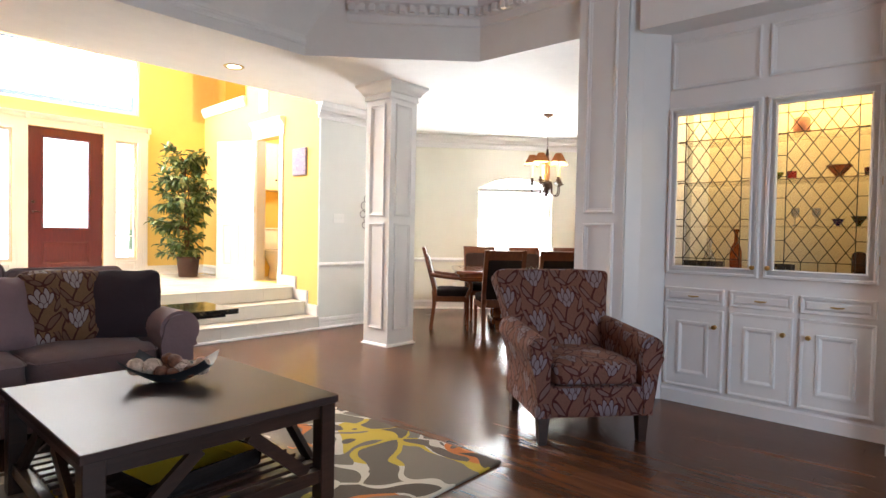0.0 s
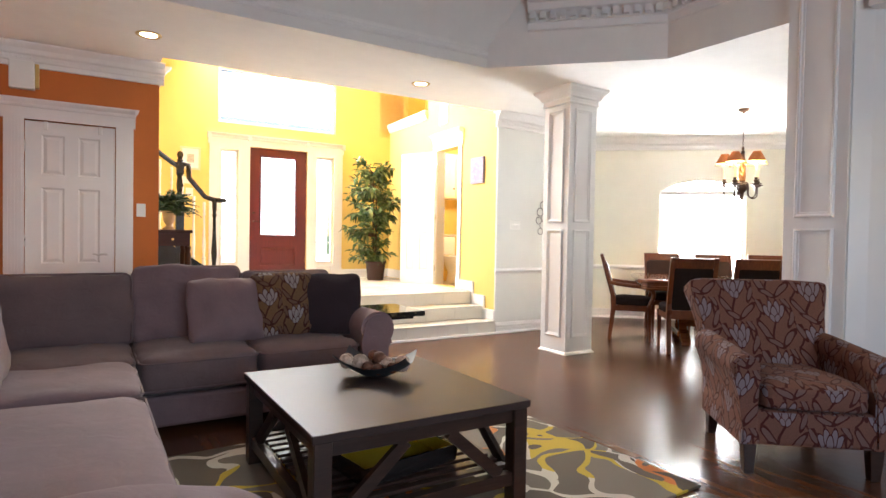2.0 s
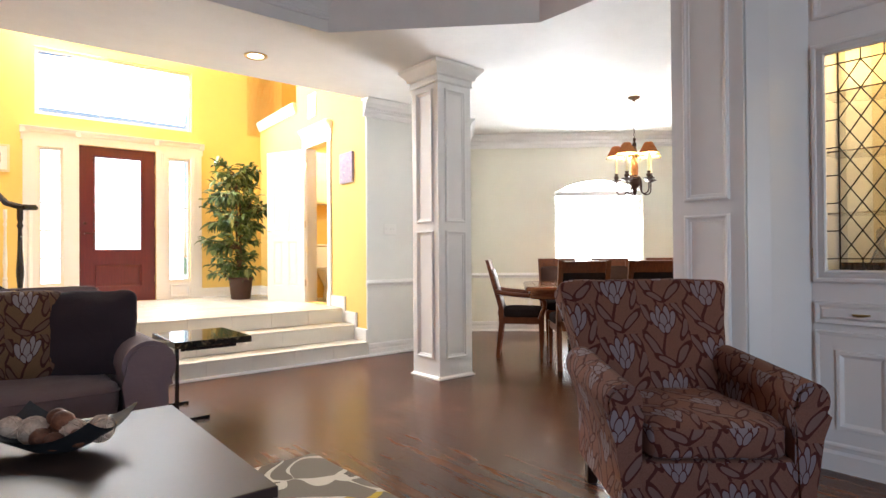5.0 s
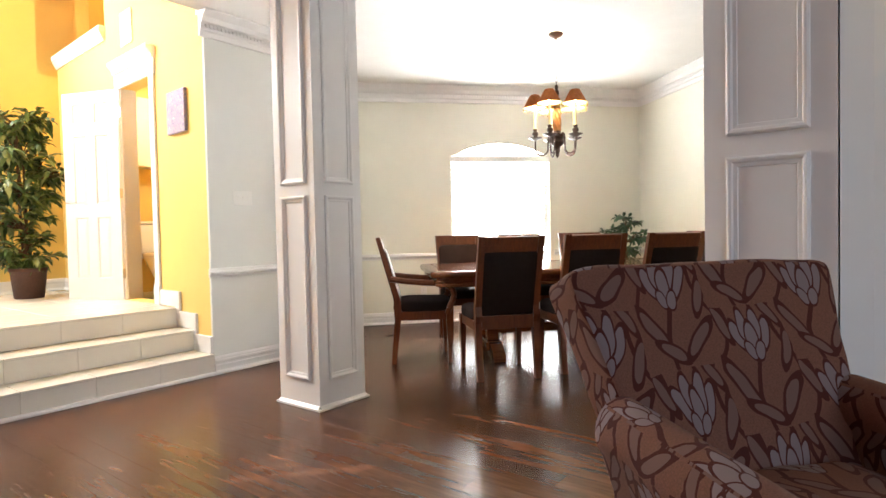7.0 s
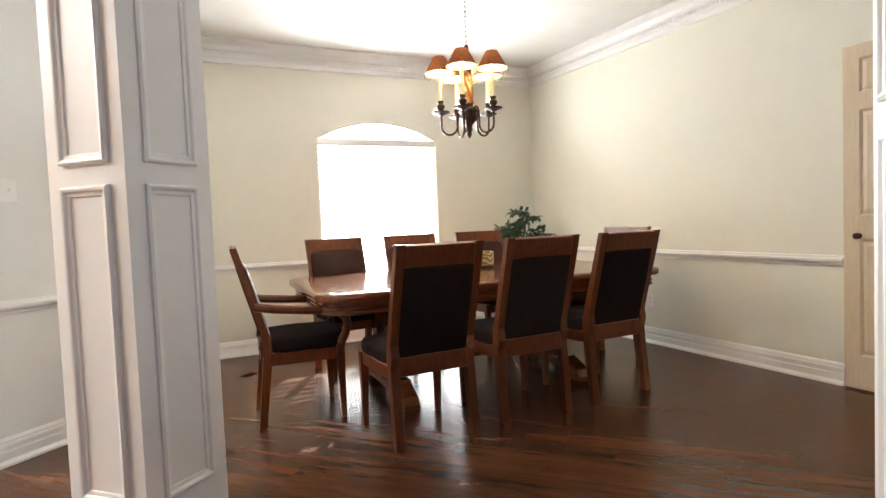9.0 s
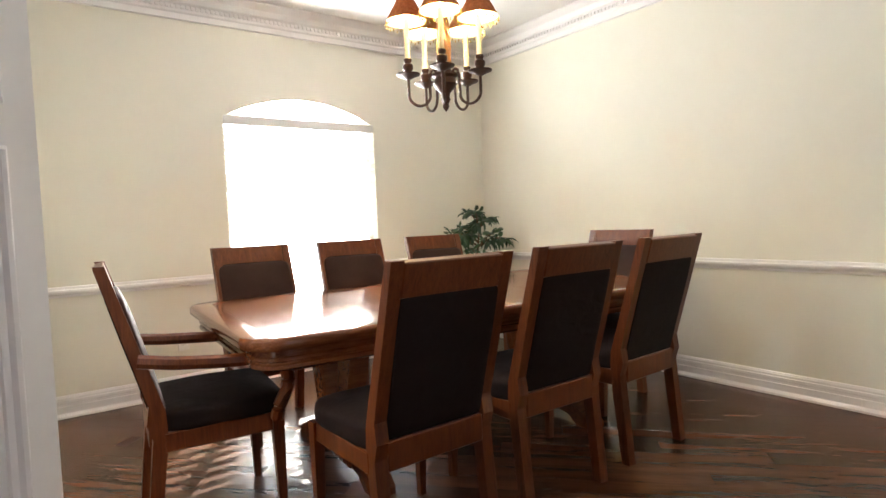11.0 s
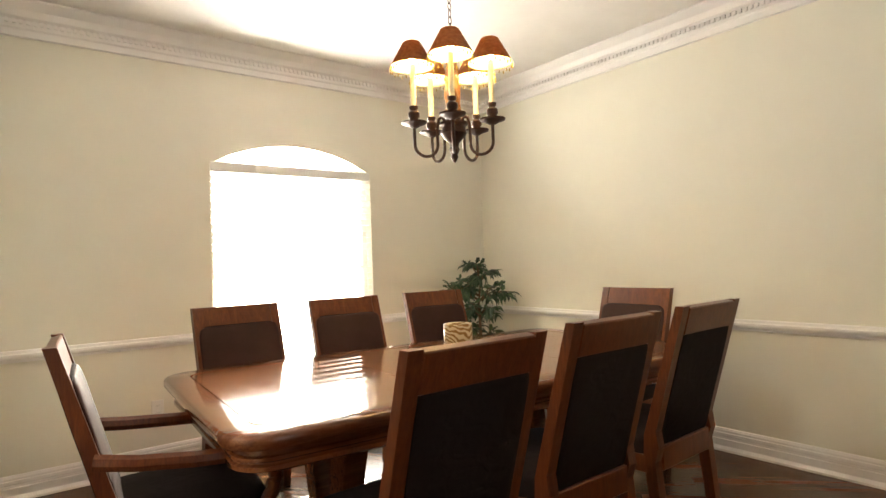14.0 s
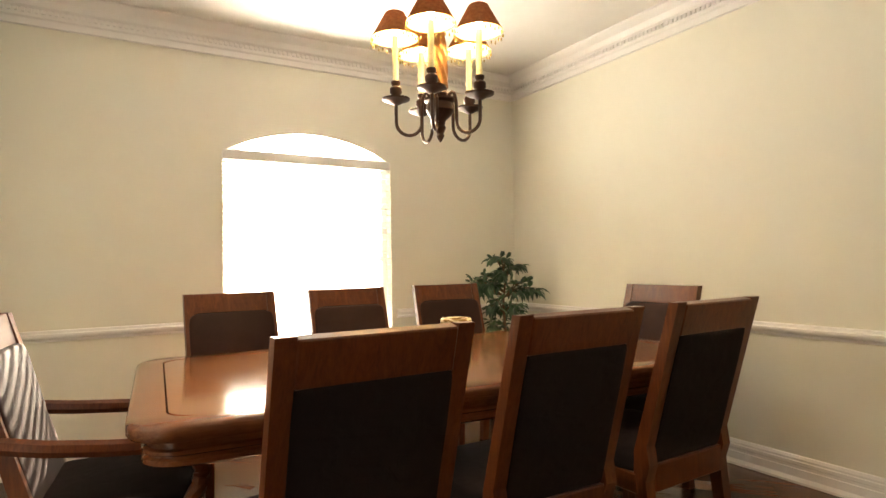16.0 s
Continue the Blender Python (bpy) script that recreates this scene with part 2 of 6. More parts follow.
def tube(bm, pts, r, seg=8, cap=True):
    """A round bar through the points; r is one radius or one for each point."""
    pts = [Vector(p) for p in pts]
    rs = r if isinstance(r, (list, tuple)) else [r] * len(pts)
    rings, up = [], Vector((0.13, 0.21, 0.97))
    for i, p in enumerate(pts):
        d = (pts[min(i + 1, len(pts) - 1)] - pts[max(i - 1, 0)]).normalized()
        a = d.cross(up)
        if a.length < 0.05:
            a = d.cross(Vector((1, 0, 0)))
        a.normalize()
        b = d.cross(a)
        rings.append([bm.verts.new(p + rs[i] * (a * math.cos(2 * math.pi * k / seg) + b * math.sin(2 * math.pi * k / seg))) for k in range(seg)])
    for a, b in zip(rings, rings[1:]):
        for i in range(seg):
            bm.faces.new((a[i], a[(i + 1) % seg], b[(i + 1) % seg], b[i]))
    if cap:
        bm.faces.new(rings[0][::-1])
        bm.faces.new(rings[-1])


def bar(bm, p, q, w, d, face=(0, 0, 1)):
    """A straight board from p to q, w wide across and d thick along face."""
    p, q = Vector(p), Vector(q)
    t = (q - p).normalized()
    n = Vector(face)
    n = (n - t * n.dot(t)).normalized()
    s = t.cross(n)
    vs = [bm.verts.new(e + s * a * w / 2 + n * b * d / 2) for e in (p, q) for a in (-1, 1) for b in (-1, 1)]
    for f in ((0, 1, 3, 2), (4, 6, 7, 5), (0, 4, 5, 1), (2, 3, 7, 6), (0, 2, 6, 4), (1, 5, 7, 3)):
        bm.faces.new([vs[i] for i in f])


def cushion(bm, sx, sy, sz, square=5.0, puff=0.25, m=None, seed=0, wob=0.006, n=10):
    """A stuffed pad: nearly a box in plan, rounded at its rim, with soft unevenness."""
    def grid(face):
        axis, sign = face
        rows = []
        for i in range(n + 1):
            row = []
            for j in range(n + 1):
                a, b = math.sin((i / n - 0.5) * math.pi * 0.98) / math.sin(0.49 * math.pi), math.sin((j / n - 0.5) * math.pi * 0.98) / math.sin(0.49 * math.pi)
                p = [a, b]
                p.insert(axis, sign)
                row.append(Vector(p))
            rows.append(row)
        return rows
    made = {}

    def vert(p):
        k = (abs(p.x) ** square + abs(p.y) ** square + abs(p.z) ** square) ** (1 / square)
        d = p / k
        edge = max(abs(d.x), abs(d.y))
        z = d.z * (1 - puff * edge ** 3)
        q = Vector((d.x * sx / 2, d.y * sy / 2, z * sz / 2))
        q += d * wob * noise.noise(q * 9 + Vector((seed * 7.3, seed, 0)))
        key = tuple(round(c, 5) for c in p)
        if key not in made:
            made[key] = bm.verts.new(q)
        return made[key]
    for face in ((0, 1), (0, -1), (1, 1), (1, -1), (2, 1), (2, -1)):
        g = grid(face)
        vv = [[vert(p) for p in row] for row in g]
        for i in range(n):
            for j in range(n):
                bm.faces.new((vv[i][j], vv[i + 1][j], vv[i + 1][j + 1], vv[i][j + 1]))
    if m is not None:
        bmesh.ops.transform(bm, matrix=m, verts=list(made.values()))


def wall_mesh(bm, x0, x1, y0, y1, z0, z1, holes=()):
    """A slab with rectangular openings, as one closed shell."""
    xs = sorted({x0, x1, *(h[0] for h in holes), *(h[1] for h in holes)})
    zs = sorted({z0, z1, *(h[2] for h in holes), *(h[3] for h in holes)})
    made = {}

    def vert(i, k, y):
        if (i, k, y) not in made:
            made[i, k, y] = bm.verts.new((xs[i], y, zs[k]))
        return made[i, k, y]

    def solid(i, k):
        if not (0 <= i < len(xs) - 1 and 0 <= k < len(zs) - 1):
            return False
        x, z = (xs[i] + xs[i + 1]) / 2, (zs[k] + zs[k + 1]) / 2
        return not any(h[0] < x < h[1] and h[2] < z < h[3] for h in holes)
    for i in range(len(xs) - 1):
        for k in range(len(zs) - 1):
            if not solid(i, k):
                continue
            ring = ((i, k), (i + 1, k), (i + 1, k + 1), (i, k + 1))
            bm.faces.new([vert(a, b, y0) for a, b in ring])
            bm.faces.new([vert(a, b, y1) for a, b in ring[::-1]])
            for n, (di, dk) in enumerate(((0, -1), (1, 0), (0, 1), (-1, 0))):
                if not solid(i + di, k + dk):
                    p, q = ring[n], ring[(n + 1) % 4]
                    bm.faces.new((vert(*p, y0), vert(*p, y1), vert(*q, y1), vert(*q, y0)))


def moulding(bm, p, q, profile, side=1):
    """A straight trim from p to q with a cross-section of (out, up) points; it stands out to the left (1) or right (-1) of its run."""
    p, q = Vector(p), Vector(q)
    d = (q - p).normalized()
    n = Vector((-d.y, d.x, 0)) * side
    a = [bm.verts.new(p + n * o + Vector((0, 0, z))) for o, z in profile]
    b = [bm.verts.new(q + n * o + Vector((0, 0, z))) for o, z in profile]
    k = len(profile)
    bm.faces.new(a)
    bm.faces.new(b[::-1])
    for i in range(k):
        bm.faces.new((a[i], b[i], b[(i + 1) % k], a[(i + 1) % k]))


def dentils(bm, p, q, step, size, out, z, side=1, deep=0.014):
    p, q = Vector(p), Vector(q)
    d = (q - p).normalized()
    n = Vector((-d.y, d.x, 0)) * side
    count = int((q - p).length / step)
    for i in range(count):
        c = p + d * (i + 0.5) * step
        bar(bm, c + n * out + Vector((0, 0, z)), c + n * out + Vector((0, 0, z + size)), step * 0.55, deep, n)


BASE = [(0, 0), (0.034, 0), (0.034, 0.012), (0.02, 0.03), (0.02, 0.07), (0.016, 0.073), (0.016, 0.088), (0.019, 0.092), (0.019, 0.108), (0.015, 0.112), (0.015, 0.122), (0.008, 0.135), (0, 0.137)]
RAIL = [(0, -0.034), (0.012, -0.032), (0.014, -0.018), (0.024, -0.012), (0.03, 0.0), (0.03, 0.012), (0.018, 0.016), (0.014, 0.03), (0, 0.034)]
CROWN = [(0, -0.19), (0.014, -0.185), (0.018, -0.15), (0.028, -0.14), (0.03, -0.10), (0.05, -0.085), (0.062, -0.05), (0.095, -0.022), (0.105, -0.012), (0.105, 0), (0, 0)]


def H(u, v, z=0.0):
    return HOUSE @ Vector((u, v, z))


# ---- floors ----
FOYER = 0.48

bm = bmesh.new()
prism(bm, [(-2.6, -2.8), (9.6, -2.8), (9.6, 7.6), (5.0, 7.6), (5.0, 6.35), (-2.6, 6.35)], -0.1, -0.006)
floor = struct("floor", bm, UNDERFLOOR, "dark brown walnut plank floor with a soft sheen", "floor", HOUSE)

bm = bmesh.new()
box(bm, -1.5, 4.55, 6.56, 9.5, 0.0, FOYER - 0.012)
box(bm, 4.3, 5.7, 6.3, 8.3, 0.0, FOYER - 0.012)
foyer_floor = struct("foyer_floor", bm, GROUT, "raised foyer floor of cream stone tiles", "floor", HOUSE)
step_bm = bmesh.new()
for k in range(3):
    z = FOYER / 3 * (k + 1)
    v = 6.0 + 0.28 * k
    box(step_bm, 0.46, 4.20, v, 6.6, z - FOYER / 3, z - 0.018)
steps = struct("foyer_steps", step_bm, GROUT, "three cream tiled steps up to the foyer", "steps", HOUSE)
for k in range(3):
    z = FOYER / 3 * (k + 1)
    v = 6.0 + 0.28 * k
    n = 9
    w = 3.74 / n
    for i in range(n):
        b2 = bmesh.new()
        box(b2, 0.46 + i * w + 0.001, 0.46 + (i + 1) * w - 0.001, v - 0.016, v + 0.286, z - 0.016, z, 0.0025)
        part("tread_tile", b2, TILE, steps)
        b2 = bmesh.new()
        box(b2, 0.46 + i * w + 0.001, 0.46 + (i + 1) * w - 0.001, v - 0.010, v, z - 0.16 + (0.004 if k else 0.0), z - 0.018)
        part("riser_tile", b2, TILE, steps)
b2 = bmesh.new()
moulding(b2, (0.46, 5.99, 0), (4.20, 5.99, 0), [(0, 0), (0.022, 0), (0.022, 0.012), (0.014, 0.022), (0, 0.024)], -1)
part("shoe_moulding", b2, WHITE, steps, "white quarter-round shoe moulding")
for i in range(13):
    for j in range(6):
        u0, v0 = -1.2 + i * 0.42, 6.85 + j * 0.42
        b2 = bmesh.new()
        box(b2, u0 + 0.003, min(u0 + 0.417, 4.45), v0 + 0.003, min(v0 + 0.417, 9.4), FOYER - 0.012, FOYER, 0.002)
        part("floor_tile", b2, TILE, foyer_floor)

# ---- dining room walls ----
bm = bmesh.new()
wall_mesh(bm, 0.05, 3.93, 9.28, 9.43, 0, 2.74, [(1.38, 2.60, 0.45, 2.085)])
ARCH = [(1.38 + 1.22 * i / 20, 1.925 + 0.16 * (1 - (2 * i / 20 - 1) ** 2)) for i in range(21)]
prism(bm, [(1.38, 2.085), *ARCH[:11]], 9.28, 9.43, "y")
prism(bm, [*ARCH[10:], (2.60, 2.085)], 9.28, 9.43, "y")
struct("wall_dining_window", bm, CREAM, "cream plaster wall with an arched window", "wall")
bm = bmesh.new()
box(bm, 3.78, 3.93, 4.35, 9.28, 0, 2.74)
struct("wall_dining_side", bm, CREAM, "long cream plaster wall with a chair rail", "wall")
bm = bmesh.new()
box(bm, 0.05, 0.17, 8.22, 9.28, 0, 2.74)
struct("wall_dining_return", bm, CREAM, "short cream plaster wall", "wall")
bm = bmesh.new()
box(bm, 2.2, 3.78, 4.35, 4.5, 0, 2.74)
struct("wall_dining_end", bm, CREAM, "cream plaster wall behind the walkway", "wall")

bm = bmesh.new()
box(bm, 4.20, 4.34, 6.0, 6.024, 0, 2.74)
box(bm, 4.34, 5.65, 6.0, 6.14, 0, 2.74)
struct("wall_foyer_end", bm, GREYWALL, "pale grey wall beside the steps", "wall", HOUSE)

# ---- foyer walls ----
SIDE = HOUSE @ pose(4.20, 6.0, 0, 0, 0, -3.4)
bm = bmesh.new()
wall_mesh(bm, 0.026, 1.95, 0, 0.13, 0, 5.2, [(0.96, 1.60, FOYER, 2.45)])
wall_mesh(bm, 1.95, 3.45, 0, 0.13, 0, 3.06)
bmesh.ops.transform(bm, matrix=pose(0, 0, 0, 0, 0, 90) @ Matrix.Diagonal((1, -1, 1, 1)), verts=bm.verts)
struct("wall_foyer_side", bm, YELLOW, "bright yellow foyer wall with a doorway and plant ledge", "wall", SIDE)
bm = bmesh.new()
wall_mesh(bm, -1.6, 4.75, 9.4, 9.55, 0, 5.2, [(2.015, 2.92, FOYER, 2.52), (1.577, 1.844, 0.72, 2.45), (3.07, 3.37, 0.72, 2.45), (1.55, 3.395, 2.85, 3.69)])
struct("wall_foyer_front", bm, YELLOW, "tall yellow entrance wall with door, sidelights and transom", "wall", HOUSE)
bm = bmesh.new()
box(bm, -1.6, -1.48, 6.4, 9.4, 0, 5.2)
box(bm, -1.6, 0.46, 6.39, 6.5, 0, 5.2)
struct("wall_foyer_stair", bm, YELLOW, "tall yellow wall behind the stairs", "wall", HOUSE)
bm = bmesh.new()
box(bm, 0.46, 4.2, 5.98, 6.1, 2.85, 5.2)
box(bm, 5.1, 5.2, 7.9, 9.5, 2.9, 5.2)
box(bm, 4.2, 5.1, 9.4, 9.5, 2.9, 5.2)
struct("wall_foyer_upper", bm, plain("amber_wall_paint", (0.74, 0.36, 0.06), 0.7, vary=0.05, relief=0.15, fine=180), "amber painted upper walls over the plant ledge", "wall", HOUSE)
bm = bmesh.new()
box(bm, -1.6, 5.3, 5.98, 9.55, 5.2, 5.3)
struct("ceiling_foyer", bm, CEILING, "high white foyer ceiling", "ceiling", HOUSE)
bm = bmesh.new()
box(bm, -0.06, 0.16, 1.95, 3.45, 3.06, 3.12, 0.008)
box(bm, 0.13, 0.95, 1.95, 3.45, 3.0, 3.06)
moulding(bm, (0, 1.95, 2.98), (0, 3.45, 2.98), [(0, 0), (0.015, 0), (0.05, 0.07), (0.05, 0.08), (0, 0.08)], 1)
struct("plant_ledge", bm, WHITE, "white painted ledge high on the yellow wall", "ledge", SIDE)

# powder room behind the side door
bm = bmesh.new()
box(bm, 5.55, 5.65, 6.2, 8.4, 0.4, 2.9)
box(bm, 4.5, 5.6, 8.3, 8.4, 0.4, 2.9)
box(bm, 4.42, 5.6, 6.2, 6.3, 0.4, 2.9)
box(bm, 4.45, 5.65, 6.2, 8.4, 2.9, 3.0)
struct("wall_powder_room", bm, plain("ochre_wall_paint", (0.68, 0.46, 0.11), 0.75, vary=0.05), "ochre powder room walls", "wall", HOUSE)

# ---- living room walls ----
bm = bmesh.new()
wall_mesh(bm, -0.95, 0.46, 6.27, 6.39, 0, 2.74, [(-0.56, 0.11, 0, 2.12)])
struct("wall_living_orange", bm, ORANGE, "burnt orange wall with a white panelled door", "wall", HOUSE)
bm = bmesh.new()
box(bm, -0.97, -0.85, 5.3, 6.27, 0, 2.74)
box(bm, -2.4, -0.97, 5.3, 5.42, 0, 2.74)
box(bm, -2.4, -2.28, -2.5, 5.3, 0, 3.5)
struct("wall_living_side", bm, ORANGE, "burnt orange living room side wall", "wall", HOUSE)
bm = bmesh.new()
wall_mesh(bm, -2.4, 4.8, -2.5, -2.38, 0, 3.5, [(-0.7, 1.9, 0.7, 2.4)])
struct("wall_living_rear", bm, LIVING, "beige wall behind the viewer", "wall", HOUSE)
bm = bmesh.new()
box(bm, 4.0, 4.15, -2.4, 0.50, 0, 3.5)
box(bm, 4.70, 4.82, 0.3, 2.0, 0, 3.5)
box(bm, 4.0, 4.82, 0.38, 0.50, 0, 3.5)
box(bm, 4.0, 4.70, 0.50, 1.97, 2.66, 3.5)
prism(bm, [(4.02, 2.05), (4.09, 1.965), (4.235, 1.835), (4.6, 1.835), (4.6, 2.05)], 0, 2.66)
prism(bm, [(4.02, 2.05), (4.09, 1.965), (4.235, 1.965), (4.6, 2.05)], 2.66, 3.5)
struct("wall_living_cabinet", bm, WHITE, "white painted wall around the built-in cabinet", "wall", HOUSE)

# ceilings
bm = bmesh.new()
prism(bm, [(-2.4, 4.6), (3.0, 4.6), (4.1, 3.5), (4.1, 2.3), (4.5, 2.0), (4.85, 0.6), (6.4, 0.6), (9.6, 4.2), (9.6, 7.2), (5.5, 7.2), (5.5, 6.1), (4.2, 6.1), (4.2, 6.0), (0.46, 6.0), (0.46, 6.39), (-2.4, 6.39)], 2.74, 2.85)
struct("ceiling", bm, CEILING, "white textured ceiling over the dining room and walkway", "ceiling", HOUSE)
bm = bmesh.new()
box(bm, -2.4, 4.9, -2.5, 4.9, 3.42, 3.52)
prism(bm, [(-2.4, 4.6), (-2.4, 4.7), (3.05, 4.7), (4.2, 3.55), (4.2, 2.3), (4.1, 2.3), (4.1, 3.5), (3.0, 4.6)], 2.85, 3.42)
prism(bm, [(4.61, 2.90), (4.34, 3.42), (4.61, 3.42)], -2.4, 3.26, "x")
struct("ceiling_tray", bm, CEILING, "raised white tray ceiling with cut corners", "ceiling", HOUSE)

# ---- trim ----
bm = bmesh.new()
moulding(bm, (0.17, 9.28, 0), (3.78, 9.28, 0), BASE, -1)
moulding(bm, (3.78, 9.28, 0), (3.78, 6.02, 0), BASE, -1)
moulding(bm, (0.17, 8.24, 0), (0.17, 9.28, 0), BASE, -1)
moulding(bm, H(4.20, 6.0), H(5.61, 6.0), BASE, -1)
struct("baseboard", bm, WHITE, "white moulded baseboards", "baseboard")
bm = bmesh.new()
Z = 0.776
moulding(bm, (0.17, 9.28, Z), (1.34, 9.28, Z), RAIL, -1)
moulding(bm, (2.64, 9.28, Z), (3.78, 9.28, Z), RAIL, -1)
moulding(bm, (3.78, 9.28, Z), (3.78, 6.02, Z), RAIL, -1)
moulding(bm, (0.17, 8.24, Z), (0.17, 9.28, Z), RAIL, -1)
moulding(bm, H(4.18, 6.0, Z), H(5.61, 6.0, Z), RAIL, -1)
struct("trim_chair_rail", bm, WHITE, "white moulded chair rail", "chair rail")
bm = bmesh.new()
for p, q in (((0.17, 9.28, 2.74), (3.78, 9.28, 2.74)), ((3.78, 9.28, 2.74), (3.78, 4.5, 2.74)), ((0.17, 8.24, 2.74), (0.17, 9.28, 2.74)), (H(4.16, 6.0, 2.74), H(5.61, 6.0, 2.74))):
    moulding(bm, p, q, CROWN, -1)
    dentils(bm, p, q, 0.032, 0.022, 0.037, -0.122, -1)
struct("trim_crown", bm, WHITE, "white crown moulding with fine dentils", "crown moulding")
bm = bmesh.new()
for p, q in (((-0.85, 6.27, 2.74), (0.50, 6.27, 2.74)), ((-0.85, 5.3, 2.74), (-0.85, 6.27, 2.74))):
    moulding(bm, p, q, CROWN, -1)
    dentils(bm, p, q, 0.032, 0.022, 0.037, -0.122, -1)
moulding(bm, (0.46, 6.27, 2.74), (0.46, 6.39, 2.74), CROWN, -1)
struct("trim_crown_living", bm, WHITE, "white crown moulding over the orange wall", "crown moulding", HOUSE)
bm = bmesh.new()
BIG = [(0, -0.27), (0.02, -0.26), (0.025, -0.20), (0.045, -0.19), (0.045, -0.12), (0.08, -0.10), (0.10, -0.05), (0.16, -0.02), (0.16, 0.108), (0, 0.108)]
for p, q in (((3.26, 4.34, 3.31), (4.1, 3.5, 3.31)), ((4.1, 3.5, 3.31), (4.1, 2.43, 3.31)), ((4.1, 2.43, 3.31), (4.1, 2.40, 3.31))):
    moulding(bm, p, q, BIG, -1)
    dentils(bm, p, q, 0.088, 0.06, 0.068, -0.185, -1, 0.06)
SMALL = [(0, 0), (0.012, 0), (0.02, 0.02), (0.012, 0.035), (0.012, 0.05), (0, 0.06)]
moulding(bm, (-2.4, 4.6, 2.83), (3.0, 4.6, 2.83), SMALL, -1)
struct("trim_tray_crown", bm, WHITE, "white tray ceiling moulding with square dentils", "crown moulding", HOUSE)

# ---- panelled work: columns, doors, cabinet ----


def loops(bm, x0, x1, z0, z1, y, steps, close=False, sign=-1):
    """Mitred rectangles, one inside the other: steps of (inset, stand out from y). Used for frames and raised panels."""
    rings = []
    for i, o in steps:
        rings.append([bm.verts.new(p) for p in ((x0 + i, y + sign * o, z0 + i), (x1 - i, y + sign * o, z0 + i), (x1 - i, y + sign * o, z1 - i), (x0 + i, y + sign * o, z1 - i))])
    for a, b in zip(rings, rings[1:]):
        for k in range(4):
            bm.faces.new((a[k], a[(k + 1) % 4], b[(k + 1) % 4], b[k]))
    if close:
        bm.faces.new(rings[-1])


FRAME = [(0, 0), (0, 0.012), (0.008, 0.018), (0.016, 0.016), (0.022, 0.008), (0.034, 0.006), (0.036, 0)]
RAISED = [(0, 0.0), (0.012, -0.008), (0.04, 0.0), (0.042, 0.002)]


def column(name, m, w, d, h, label, cap=True):
    c = thing(name, m, label, "column", kind="structure")
    bm = bmesh.new()
    box(bm, 0, w, 0, d, 0, h)
    part("shaft", bm, WHITE, c)
    faces = [(Matrix.Identity(4), w), (pose(0, d, 0, 0, 0, -90), d), (pose(w, 0, 0, 0, 0, 90), d), (pose(w, d, 0, 0, 0, 180), w)]
    for k, (fm, fw) in enumerate(faces):
        for z0, z1 in ((0.175, 1.285), (1.36, 2.52 if cap else 2.98)):
            bm = bmesh.new()
            loops(bm, 0.072, fw - 0.072, z0, z1, 0, FRAME)
            bmesh.ops.transform(bm, matrix=fm, verts=bm.verts)
            part("panel_moulding", bm, WHITE, c)
    bm = bmesh.new()
    for p, q in (((0, 0), (w, 0)), ((w, 0), (w, d)), ((w, d), (0, d)), ((0, d), (0, 0))):
        moulding(bm, (*p, 0), (*q, 0), [(-0.01, 0), (0.02, 0), (0.02, 0.012), (0.012, 0.02), (0.004, 0.028), (-0.01, 0.028)], -1)
    for x, y in ((0, 0), (w, 0), (w, d), (0, d)):
        box(bm, x - 0.02, x + 0.02, y - 0.02, y + 0.02, 0, 0.012)
    part("shoe", bm, WHITE, c)
    if cap:
        bm = bmesh.new()
        prof = [(0.003, 2.565), (0.014, 2.568), (0.018, 2.58), (0.012, 2.59), (0.012, 2.625), (0.03, 2.635), (0.034, 2.65), (0.05, 2.675), (0.075, 2.70), (0.088, 2.715), (0.092, 2.74)]
        rings = [[bm.verts.new(v) for v in ((-o, -o, z), (w + o, -o, z), (w + o, d + o, z), (-o, d + o, z))] for o, z in prof]
        for a, b in zip(rings, rings[1:]):
            for k in range(4):
                bm.faces.new((a[k], a[(k + 1) % 4], b[(k + 1) % 4], b[k]))
        part("capital", bm, WHITE, c)
    return c


column("column", HOUSE @ pose(4.045, 4.60, 0), 0.375, 0.375, 2.74, "white square column with panel mouldings and stepped capital")
column("pilaster", HOUSE @ pose(4.0, 2.055, 0), 0.425, 0.39, 3.42, "white panelled square pilaster at the room opening", False)


def panel_door(c, w, h, t, panels, material, stile=0.0):
    """The leaf of a panelled door: a core, stiles and rails standing proud of it, and a raised field in each opening."""
    bm = bmesh.new()
    box(bm, 0.004, w - 0.004, -t / 2 + 0.009, t / 2 - 0.009, 0.004, h - 0.004)
    for s in (-1, 1):
        y0, y1 = sorted((s * (t / 2 - 0.009), s * t / 2))
        wall_mesh(bm, 0, w, y0, y1, 0, h, panels)
        for x0, x1, z0, z1 in panels:
            loops(bm, x0, x1, z0, z1, s * (t / 2 - 0.009), [(0.0, 0.009), (0.008, 0.003), (0.014, 0.0), (0.016, 0.0), (0.04, 0.007), (0.042, 0.007)], True, s)
    return part("leaf", bm, material, c)


def six_panels(w, h):
    a, b = 0.115, w / 2 - 0.05
    out = []
    for x0, x1 in ((a, b), (w - b, w - a)):
        out += [(x0, x1, 0.20, 0.78), (x0, x1, 0.90, 1.55), (x0, x1, 1.66, h - 0.11)]
    return out


